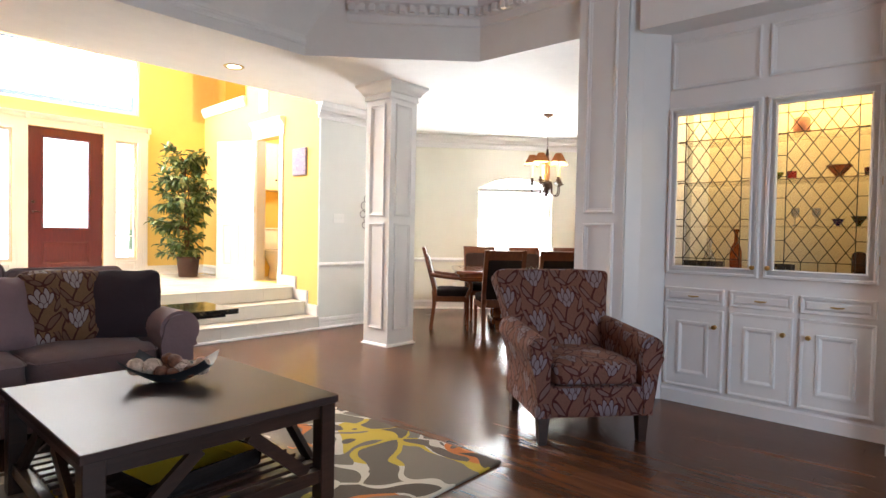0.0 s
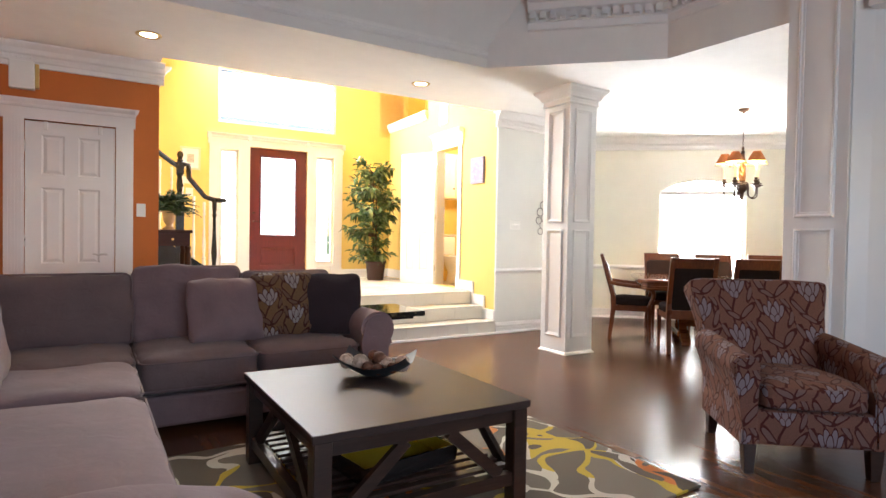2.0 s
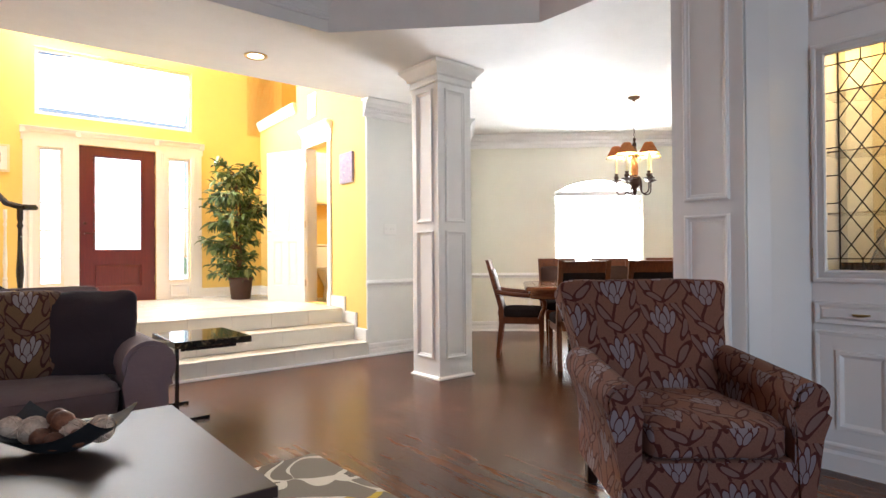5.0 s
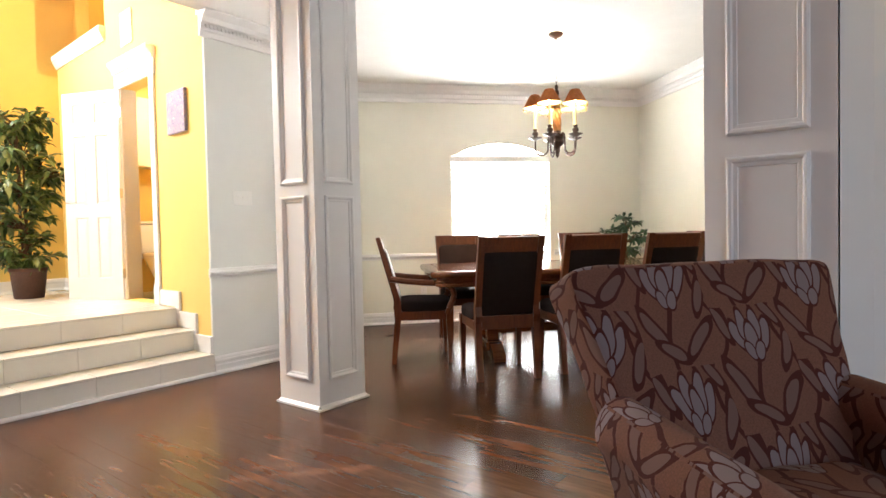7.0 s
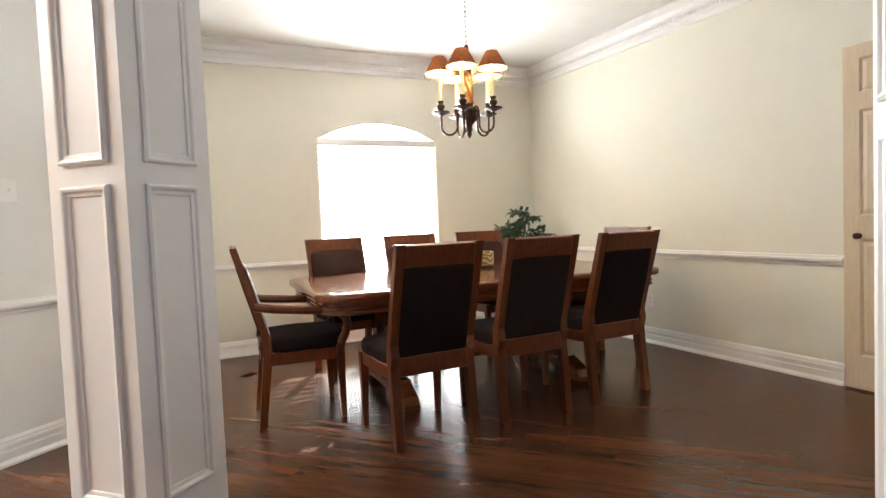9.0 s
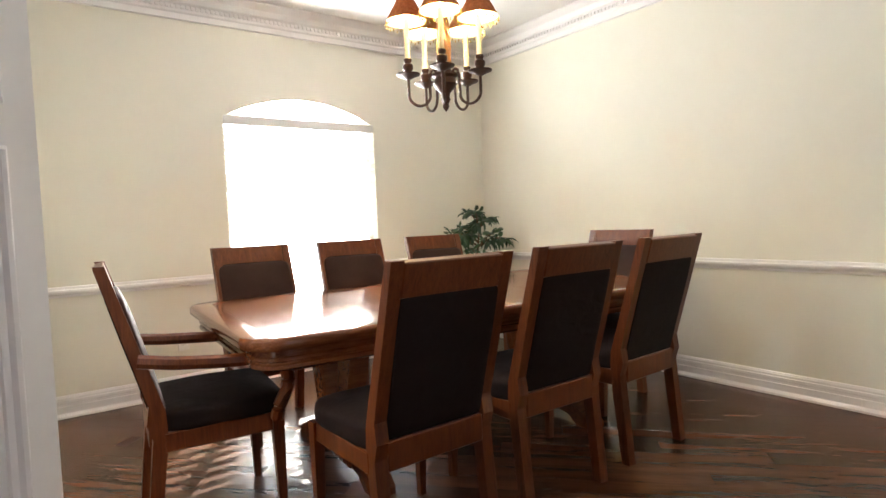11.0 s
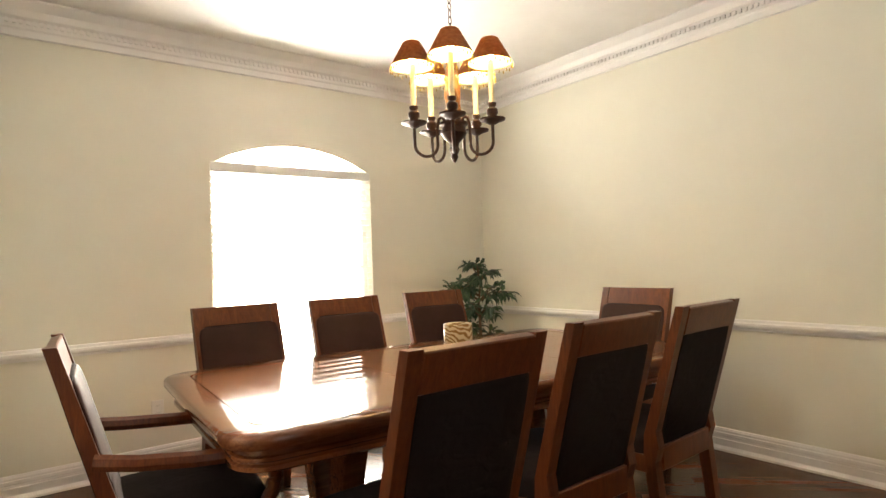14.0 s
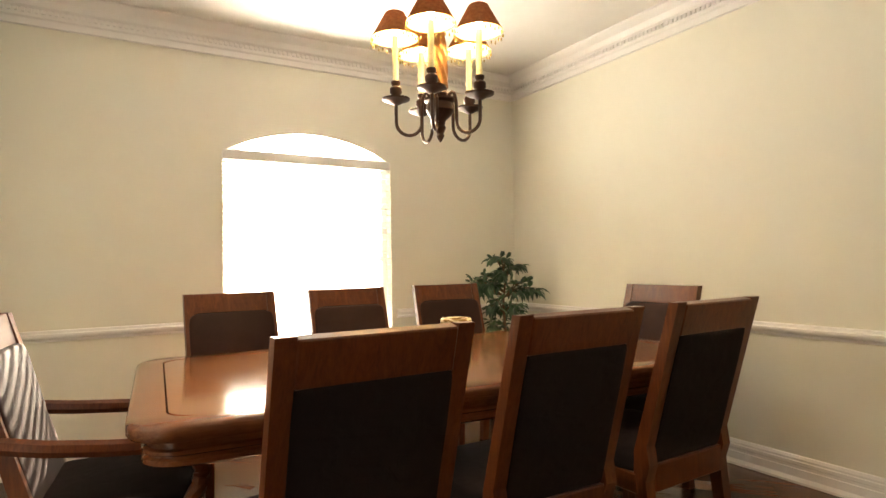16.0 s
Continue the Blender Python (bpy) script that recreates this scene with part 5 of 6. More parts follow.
c = mix(t, 0.35, c, mix(t, 1.0, c, ramp(t, fine, [(0.3, (0.5, 0.5, 0.5)), (0.7, (1.25, 1.25, 1.25))]), "MULTIPLY"))
t.links.new(c, b.inputs["Base Color"])
bump(t, b, fine, 0.6, 0.006)
bm = bmesh.new()
box(bm, -1.16, 1.16, -0.835, 0.835, 0, 0.014, 0.005, 2)
rug = part("rug", bm, RUG, None, "", HOUSE @ pose(1.24, 2.765, 0, 0, 0, 1.5))
tagged(rug, "taupe wool rug with cream, mustard and orange swirls", "rug")

# ---- living room things ----
c = thing("coffee_table", HOUSE @ pose(1.08, 2.785, 0.0, 0, 0, -0.5), "dark espresso coffee table with cross-braced sides and slatted shelf", "coffee table")
A, B = 0.50, 0.545
bm = bmesh.new()
box(bm, -A, A, -B, B, 0.437, 0.47, 0.003)
part("tabletop", bm, TABLETOPDARK, c, "dark satin table top")
for sx in (-1, 1):
    for sy in (-1, 1):
        bm = bmesh.new()
        x, y = sx * (A - 0.045), sy * (B - 0.045)
        box(bm, x - 0.035, x + 0.035, y - 0.035, y + 0.035, 0.013, 0.437, 0.003)
        part("leg", bm, ESPRESSO, c)
for s in (-1, 1):
    bm = bmesh.new()
    box(bm, -A + 0.08, A - 0.08, s * (B - 0.045) - 0.014, s * (B - 0.045) + 0.014, 0.375, 0.437)
    part("apron", bm, ESPRESSO, c)
    bm = bmesh.new()
    box(bm, s * (A - 0.045) - 0.014, s * (A - 0.045) + 0.014, -B + 0.08, B - 0.08, 0.375, 0.437)
    part("apron", bm, ESPRESSO, c)
    bm = bmesh.new()
    box(bm, -A + 0.08, A - 0.08, s * (B - 0.045) - 0.02, s * (B - 0.045) + 0.02, 0.095, 0.15)
    part("shelf_rail", bm, ESPRESSO, c)
    bm = bmesh.new()
    box(bm, s * (A - 0.045) - 0.02, s * (A - 0.045) + 0.02, -B + 0.08, B - 0.08, 0.095, 0.15)
    part("shelf_rail", bm, ESPRESSO, c)
    for k in (-1, 1):
        bm = bmesh.new()
        bar(bm, (k * 0.10, s * (B - 0.045), 0.376), (k * (A - 0.14), s * (B - 0.045), 0.149), 0.05, 0.026, (0, 1, 0))
        part("brace", bm, ESPRESSO, c)
        bm = bmesh.new()
        bar(bm, (s * (A - 0.045), k * 0.10, 0.376), (s * (A - 0.045), k * (B - 0.14), 0.149), 0.05, 0.026, (1, 0, 0))
        part("brace", bm, ESPRESSO, c)
for i in range(13):
    bm = bmesh.new()
    y = -B + 0.10 + i * (2 * B - 0.2) / 12
    box(bm, -A + 0.066, A - 0.066, y - 0.021, y + 0.021, 0.152, 0.168, 0.002)
    part("shelf_slat", bm, ESPRESSO, c)

YELLOWBOX = plain("yellow_tray_lining", (0.62, 0.46, 0.03), 0.4, vary=0.05)
c = thing("serving_tray", HOUSE @ pose(1.06, 2.62, 0.168, 0, 0, 8), "black tray with a yellow inside on the slatted shelf", "tray")
bm = bmesh.new()
W2, D2 = 0.24, 0.19
box(bm, -W2, W2, -D2, D2, 0, 0.008)
for s in (-1, 1):
    prism(bm, [(-W2, 0.008), (W2, 0.008), (W2 + 0.02, 0.075), (-W2 - 0.02, 0.075)], s * D2 - 0.005, s * D2 + 0.005, "y")
    prism(bm, [(-D2 - 0.005, 0.008), (D2 + 0.005, 0.008), (D2 + 0.005, 0.075), (-D2 - 0.005, 0.075)], s * W2 - 0.005, s * W2 + 0.005, "x")
part("shell", bm, BLACK, c)
bm = bmesh.new()
box(bm, -W2 + 0.006, W2 - 0.006, -D2 + 0.006, D2 - 0.006, 0.009, 0.012)
for s in (-1, 1):
    box(bm, -W2 + 0.006, W2 - 0.006, s * (D2 - 0.007) - 0.0015, s * (D2 - 0.007) + 0.0015, 0.012, 0.074)
    box(bm, s * (W2 - 0.007) - 0.0015, s * (W2 - 0.007) + 0.0015, -D2 + 0.01, D2 - 0.01, 0.012, 0.074)
part("lining", bm, YELLOWBOX, c, "yellow lacquer lining")

# dish with decorative balls
c = thing("dish", HOUSE @ pose(1.15, 2.95, 0.47, 0, 0, -42), "dark metal dish with upswept corners", "dish")
bm = bmesh.new()
n = 14
g = []
for i in range(n + 1):
    row = []
    for j in range(n + 1):
        a, b2 = i / n * 2 - 1, j / n * 2 - 1
        r = math.sqrt(a * a + b2 * b2) / 1.414
        z = 0.004 + 0.15 * max(0, r - 0.22) ** 1.1 * (0.85 + 0.20 * abs(a) ** 2) - 0.012 * max(0, abs(b2) - 0.6) * (1 - a * a)
        row.append((a * 0.188, b2 * 0.125, z))
    g.append(row)
for dz in (0.0, 0.005):
    vv = [[bm.verts.new((x, y, z + dz)) for x, y, z in row] for row in g]
    for i in range(n):
        for j in range(n):
            bm.faces.new((vv[i][j], vv[i + 1][j], vv[i + 1][j + 1], vv[i][j + 1]))
part("bowl", bm, PEWTER, c, smooth=True)
RATTAN = plain("pale_rattan_ball", (0.50, 0.38, 0.29), 0.85, vary=0.35, scale=40, relief=1.0, fine=70)
BARK = plain("brown_dried_pod", (0.14, 0.055, 0.028), 0.8, vary=0.5, scale=30, relief=1.0, fine=60)


def ball(x, y, z, r, mat, label, seed):
    bm = bmesh.new()
    bmesh.ops.create_icosphere(bm, subdivisions=3, radius=r)
    for q in bm.verts:
        q.co *= 1 + 0.10 * noise.noise(q.co * 55 + Vector((seed, 0, 0)))
    rng = random.Random(seed)
    if mat is RATTAN:
        for k in range(9):
            ax = Vector((rng.uniform(-1, 1), rng.uniform(-1, 1), rng.uniform(-1, 1))).normalized()
            p = ax.orthogonal().normalized()
            q2 = ax.cross(p)
            off = ax * r * rng.uniform(-0.5, 0.5)
            rr = math.sqrt(max(0.0001, r * r - off.length ** 2)) * 1.04
            tube(bm, [off + rr * (p * math.cos(s * math.pi / 8) + q2 * math.sin(s * math.pi / 8)) for s in range(17)], r * 0.07, 4, False)
    ob = part("decorative_ball", bm, mat, None, "", HOUSE @ pose(1.15, 2.95, 0.47, 0, 0, -42) @ pose(x, y, z), True)
    tagged(ob, label, "ball", "decorative balls in the dish")


for k, (x, y, z, r, kind) in enumerate(((-0.155, 0.0, 0.070, 0.037, 0), (-0.085, 0.01, 0.062, 0.042, 0), (0.055, 0.0, 0.060, 0.040, 0), (0.135, 0.01, 0.070, 0.040, 0), (-0.015, 0.035, 0.055, 0.036, 1), (-0.03, -0.03, 0.05, 0.032, 1), (0.02, 0.0, 0.095, 0.034, 1), (-0.02, 0.03, 0.10, 0.030, 1), (0.03, -0.055, 0.048, 0.030, 1), (0.10, -0.045, 0.058, 0.028, 1))):
    ball(x, y, z, r, BARK if kind else RATTAN, "brown dried pod resting in the metal dish" if kind else "pale woven rattan ball in the metal dish", k + 3)

# sectional sofa
sofa = thing("sectional_sofa", HOUSE, "large taupe fabric corner sofa with loose cushions", "sofa")
bm = bmesh.new()
box(bm, -0.86, 1.52, 3.985, 5.0, 0.04, 0.225, 0.02, 2)
box(bm, -0.86, 0.09, 1.80, 3.985, 0.04, 0.225, 0.02, 2)
part("base", bm, SOFACLOTH, sofa)
bm = bmesh.new()
box(bm, -0.90, 1.60, 4.84, 5.02, 0.06, 0.76, 0.05, 3)
box(bm, -1.0, -0.80, 1.60, 4.90, 0.06, 0.76, 0.05, 3)
part("back_frame", bm, SOFACLOTH2, sofa)
for k, (u0, u1, v0, v1) in enumerate(((-0.66, 0.135, 3.99, 4.78), (0.145, 0.825, 3.95, 4.78), (0.835, 1.515, 3.95, 4.78), (-0.70, 0.125, 3.27, 3.975), (-0.70, 0.125, 1.84, 3.26))):
    bm = bmesh.new()
    cushion(bm, u1 - u0, v1 - v0, 0.265, 9, 0.18, pose((u0 + u1) / 2, (v0 + v1) / 2, 0.345), k + 1, 0.012, 16)
    cu = part("seat_cushion", bm, SOFACLOTH if k > 2 else SOFACLOTH2, sofa, smooth=True)
    bm = bmesh.new()
    for z in (0.425, 0.265):
        e = 0.004
        pts = [(x, y, z) for x, y in rounded(u0 + e, u1 - e, v0 + e, v1 - e, 0.06, 4)]
        tube(bm, pts + pts[:1], 0.007, 6, False)
    part("piping", bm, SOFACLOTH2, cu)
for k, (u, v, w, h, r) in enumerate(((-0.25, 4.66, 0.80, 0.48, 0), (0.50, 4.68, 0.70, 0.52, 0), (1.19, 4.68, 0.68, 0.48, 0))):
    bm = bmesh.new()
    cushion(bm, w, h, 0.24, 9, 0.30, pose(u, v, 0.665 if k != 1 else 0.685, 80, 0, r), k + 11, 0.022, 18)
    cu = part("back_cushion", bm, SOFACLOTH2 if k != 1 else SOFACLOTH, sofa, smooth=True)
    bm = bmesh.new()
    for z in (-0.07, 0.07):
        pts = [(x, y, z) for x, y in rounded(-w / 2 + 0.004, w / 2 - 0.004, -h / 2 + 0.004, h / 2 - 0.004, 0.05, 4)]
        tube(bm, pts + pts[:1], 0.007, 6, False)
    bmesh.ops.transform(bm, matrix=pose(u, v, 0.665 if k != 1 else 0.685, 80, 0, r), verts=bm.verts)
    part("piping", bm, SOFACLOTH2, cu)
for k, v in enumerate((3.62, 2.92, 2.2)):
    bm = bmesh.new()
    cushion(bm, 0.72, 0.50, 0.26, 7, 0.30, pose(-0.575, v, 0.66, 80, 0, 90), k + 21, 0.018, 14)
    part("back_cushion", bm, SOFACLOTH, sofa, smooth=True)


def rolled_arm(x0, x1, y0, y1, top, roll):
    """A sofa arm: an upright slab under a roll that overhangs to the outside."""
    bm = bmesh.new()
    xm = (x0 + x1) / 2
    r = (x1 - x0) / 2
    pts = [(x0 + 0.02, 0.05), (x1 - 0.04, 0.05), (x1 - 0.04, top - 2 * r + 0.02)]
    pts += [(xm + r * math.cos(a), top - r + r * math.sin(a)) for a in [radians(-50 + 230 * i / 14) for i in range(15)]]
    pts += [(x0 + 0.02, top - 2 * r + 0.05)]
    prism(bm, pts, y0, y1, "y")
    bmesh.ops.bevel(bm, geom=[e for e in bm.edges if abs(e.verts[0].co.y - e.verts[1].co.y) < 1e-6], offset=0.02, segments=2, affect="EDGES")
    return bm


part("arm", rolled_arm(1.515, 1.77, 3.95, 5.0, 0.655, 1), SOFACLOTH, sofa, smooth=True)
bm = bmesh.new()
cushion(bm, 1.32, 0.34, 0.56, 3.6, 0.10, pose(-0.33, 1.70, 0.335), 51, 0.012, 18)
part("arm", bm, SOFACLOTH, sofa, "rounded end arm", smooth=True)
for u, v in ((1.55, 4.05), (1.55, 4.9), (-0.8, 4.9), (0.0, 1.9), (-0.8, 1.9), (0.03, 3.9)):
    bm = bmesh.new()
    lathe(bm, [(0, 0), (0.022, 0), (0.03, 0.05), (0, 0.05)], 10, pose(u, v, 0))
    part("foot", bm, ESPRESSO, sofa)


def pillow(name, u, v, z, w, h, m, label, rot=0, lean=72, seed=0):
    p = thing(name, HOUSE @ pose(u, v, z, lean, 0, rot), label, "pillow")
    bm = bmesh.new()
    cushion(bm, w, h, 0.17, 9, 0.80, None, seed, 0.014, 18)
    part("cover", bm, m, p, smooth=True)
    bm = bmesh.new()
    pts = [(x, y, 0) for x, y in rounded(-w / 2 + 0.006, w / 2 - 0.006, -h / 2 + 0.006, h / 2 - 0.006, 0.05, 4)]
    tube(bm, pts + pts[:1], 0.005, 5, False)
    part("piping", bm, m, p)


pillow("throw_pillow", 0.70, 4.37, 0.665, 0.50, 0.44, SOFACLOTH, "square taupe throw pillow leaning on the sofa", 4, 70, 41)
pillow("tulip_pillow", 1.10, 4.40, 0.685, 0.47, 0.46, TULIP2, "tan throw pillow with tulip pattern on the sofa", -2, 72, 42)
pillow("velvet_pillow", 1.41, 4.34, 0.68, 0.48, 0.45, VELVET, "dark aubergine velvet throw pillow by the arm", -20, 72, 43)

# black side table
c = thing("side_table", HOUSE @ pose(2.20, 5.0, 0), "small side table with polished dark stone top", "side table")
STONE, t, b = shader("black_gold_marble", 0.08)
v = coords(t)
t.links.new(ramp(t, tex(t, v, 7, 8, 0.65, 2.5), [(0.35, (0.008, 0.008, 0.008)), (0.55, (0.03, 0.026, 0.02)), (0.66, (0.22, 0.17, 0.09)), (0.75, (0.02, 0.018, 0.015))]), b.inputs["Base Color"])
bm = bmesh.new()
box(bm, -0.25, 0.25, -0.30, 0.30, 0.485, 0.53, 0.005, 2)
part("top", bm, STONE, c, "polished black stone top with gold veins")
for sx in (-1, 1):
    bm = bmesh.new()
    box(bm, -0.235, -0.213, sx * 0.24 - 0.011, sx * 0.24 + 0.011, 0.02, 0.485)
    part("leg", bm, BLACK, c)
    bm = bmesh.new()
    box(bm, -0.36, -0.02, sx * 0.24 - 0.011, sx * 0.24 + 0.011, 0, 0.02)
    part("foot", bm, BLACK, c)
bm = bmesh.new()
for sy in (-1, 1):
    box(bm, -0.2, 0.16, sy * 0.24 - 0.009, sy * 0.24 + 0.009, 0.46, 0.482)
part("frame", bm, BLACK, c)

# tulip armchair
arm = thing("armchair", pose(1.055, 3.645, 0, 0, 0, 3), "brown armchair upholstered in tulip-patterned fabric", "armchair")
bm = bmesh.new()
box(bm, -0.345, 0.345, -0.345, 0.32, 0.155, 0.335, 0.025, 3)
part("base", bm, TULIP, arm, smooth=True)
bm = bmesh.new()
cushion(bm, 0.53, 0.60, 0.165, 7, 0.20, pose(0, -0.075, 0.405), 3, 0.008, 14)
part("seat_cushion", bm, TULIP, arm, smooth=True)
bm = bmesh.new()
pts = [(x, y - 0.075, 0.452) for x, y in rounded(-0.25, 0.25, -0.286, 0.28, 0.05, 4)]
tube(bm, pts + pts[:1], 0.006, 5, False)
part("piping", bm, plain("dark_red_piping", (0.07, 0.018, 0.012), 0.8), arm)
bm = bmesh.new()
cushion(bm, 0.60, 0.17, 0.70, 20, 0.05, None, 7, 0.005, 18)
for q in bm.verts:
    f = max(0.0, (q.co.z + 0.35) / 0.7)
    q.co.x *= 0.98 + 0.42 * f ** 1.4
    q.co.y *= 1.0 - 0.15 * f
bmesh.ops.transform(bm, matrix=pose(0, 0.352, 0.615, -22), verts=bm.verts)
part("backrest", bm, TULIP, arm, smooth=True)
for s in (-1, 1):
    bm = bmesh.new()
    prof = [(0.0, 0.16), (0.075, 0.16), (0.068, 0.30), (0.085, 0.42), (0.115, 0.50)]
    prof += [(0.062 + 0.070 * math.cos(a), 0.545 + 0.070 * math.sin(a)) for a in [radians(-35 + 250 * i / 14) for i in range(15)]]
    prof += [(0.0, 0.47)]
    prism(bm, [(s * (0.275 + x), z) for x, z in prof], -0.36, 0.28, "y")
    for q in bm.verts:
        k = (q.co.y + 0.36) / 0.64
        q.co.z += 0.035 * k * max(0, (q.co.z - 0.35)) / 0.25
    bmesh.ops.bevel(bm, geom=[e for e in bm.edges if abs(e.verts[0].co.y - e.verts[1].co.y) < 1e-6 and e.verts[0].co.y < -0.3], offset=0.014, segments=2, affect="EDGES")
    part("arm", bm, TULIP, arm, smooth=True)
for x, y, lean in ((-0.30, -0.30, 0.0), (0.30, -0.30, 0.0), (-0.28, 0.29, 0.04), (0.28, 0.29, 0.04)):
    bm = bmesh.new()
    vs = box(bm, x - 0.034, x + 0.034, y - 0.034, y + 0.034, 0.0, 0.165, 0.003)
    for q in bm.verts:
        k = 1 - q.co.z / 0.165
        q.co.x = x + (q.co.x - x) * (1 - 0.32 * k)
        q.co.y = y + (q.co.y - y) * (1 - 0.32 * k) + lean * k
    part("leg", bm, ESPRESSO, arm)

# recessed ceiling lights
GLOW = plain("downlight_lamp", (1, 0.95, 0.85), 0.5, glow=(1.0, 0.86, 0.6, 5.6))
for u, v in ((0.30, 5.40), (2.77, 5.42)):
    c = thing("recessed_light", HOUSE @ pose(u, v, 2.74), "lit recessed ceiling light with a pale trim ring", "ceiling light", "recessed ceiling lights")
    bm = bmesh.new()
    lathe(bm, [(0.062, -0.001), (0.095, -0.001), (0.095, -0.006), (0.085, -0.012), (0.062, -0.006)], 28)
    part("trim_ring", bm, BRASS, c, smooth=True)
    bm = bmesh.new()
    lathe(bm, [(0, -0.003), (0.062, -0.003), (0.062, -0.0045), (0, -0.0045)], 24)
    part("lamp", bm, GLOW, c)
    lamp("downlight", "SPOT", HOUSE @ pose(u, v, 2.72), 5, (1.0, 0.84, 0.6), soft=0.05, spot=110)


def plate(name, m, w, h, toggles, label, category):
    p = thing(name, m, label, category)
    bm = bmesh.new()
    box(bm, -w / 2, w / 2, -0.006, 0, -h / 2, h / 2, 0.002)
    part("plate", bm, PLASTIC, p)
    for i in range(toggles):
        x = (i - (toggles - 1) / 2) * 0.046
        bm = bmesh.new()
        box(bm, x - 0.005, x + 0.005, -0.016, -0.006, -0.004, 0.012, 0.001)
        part("toggle", bm, PLASTIC, p)
    if category == "outlet":
        for z in (-0.02, 0.02):
            bm = bmesh.new()
            lathe(bm, [(0, -0.002), (0.016, -0.002), (0.016, 0.0)], 14, pose(0, -0.006, z, -90))
            s = part("socket", bm, PLASTIC, p)
            bm = bmesh.new()
            for x in (-0.006, 0.006):
                box(bm, x - 0.001, x + 0.001, -0.0095, -0.0085, z - 0.001, z + 0.007)
            part("slot", bm, BLACK, s)


plate("light_switch", HOUSE @ pose(4.49, 6.0, 1.355), 0.165, 0.115, 3, "white triple light switch on the grey wall", "switch")
plate("light_switch", HOUSE @ pose(0.315, 6.27, 1.385), 0.075, 0.12, 1, "white single light switch on the orange wall", "switch")
plate("outlet", pose(1.03, 9.28, 0.36), 0.07, 0.115, 0, "white wall outlet under the chair rail", "outlet")
plate("outlet", pose(3.78, 7.59, 0.37, 0, 0, -90), 0.07, 0.115, 0, "white wall outlet on the side wall", "outlet")

# door chime box
c = thing("door_chime", HOUSE @ pose(-0.56, 6.27, 2.475), "white door chime box with a brass edge", "door chime")
bm = bmesh.new()
box(bm, -0.10, 0.075, -0.07, 0, -0.115, 0.115, 0.006)
part("cover", bm, PLASTIC, c)
bm = bmesh.new()
box(bm, 0.077, 0.105, -0.06, 0, -0.10, 0.10, 0.004)
part("side_bar", bm, BRASS, c)

# ringed metal wall ornament
c = thing("wall_ornament", HOUSE @ pose(4.93, 5.985, 1.46), "wall ornament of joined metal rings", "wall ornament")
rng = random.Random(5)
spots = [(0, 0.16, 0.05), (0.06, 0.09, 0.045), (-0.05, 0.07, 0.05), (0.02, 0.0, 0.05), (-0.07, -0.04, 0.045), (0.07, -0.05, 0.04), (0.0, -0.10, 0.05), (-0.04, -0.18, 0.04), (0.05, -0.16, 0.04)]
for x, z, r in spots:
    bm = bmesh.new()
    tube(bm, [(x + r * math.cos(a), -0.008, z + r * math.sin(a)) for a in [2 * math.pi * i / 20 for i in range(21)]], 0.006, 6, False)
    part("ring", bm, SILVER, c, smooth=True)

# ---- foyer things ----
LEAF, t, b = shader("glossy_green_leaf", 0.4)
geo = t.nodes.new("ShaderNodeNewGeometry")
t.links.new(ramp(t, geo.outputs["Random Per Island"], [(0.0, (0.035, 0.075, 0.018)), (0.45, (0.095, 0.16, 0.04)), (0.8, (0.20, 0.26, 0.08)), (1.0, (0.36, 0.40, 0.18))]), b.inputs["Base Color"])
LEAFDARK, t, b = shader("dark_green_leaf", 0.38)
geo = t.nodes.new("ShaderNodeNewGeometry")
t.links.new(ramp(t, geo.outputs["Random Per Island"], [(0.0, (0.015, 0.045, 0.022)), (0.6, (0.035, 0.085, 0.04)), (1.0, (0.10, 0.17, 0.08))]), b.inputs["Base Color"])
TWIG = plain("brown_twig_bark", (0.13, 0.075, 0.04), 0.85, vary=0.3, relief=0.5)
SOIL = plain("dark_moss", (0.05, 0.045, 0.02), 0.95, vary=0.4, scale=40, relief=1.0)


def leaf(bm, p, way, size, rng, droop=0.3):
    way = way.normalized()
    side = way.cross(Vector((rng.uniform(-0.4, 0.4), rng.uniform(-0.4, 0.4), 1))).normalized()
    up = side.cross(way)
    L2, W3 = size, size * 0.24
    pts = [p, p + way * L2 * 0.35 + side * W3 - up * 0.01, p + way * L2 * 0.35 - side * W3 - up * 0.01, p + way * L2 * 0.38 + up * L2 * 0.05, p + way * L2 * 0.75 + side * W3 * 0.6 - Vector((0, 0, droop * L2 * 0.3)), p + way * L2 * 0.75 - side * W3 * 0.6 - Vector((0, 0, droop * L2 * 0.3)), p + way * L2 - Vector((0, 0, droop * L2))]
    v = [bm.verts.new(q) for q in pts]
    for f in ((0, 1, 3), (0, 3, 2), (1, 4, 3), (2, 3, 5), (4, 6, 3), (3, 6, 5)):
        bm.faces.new([v[i] for i in f])


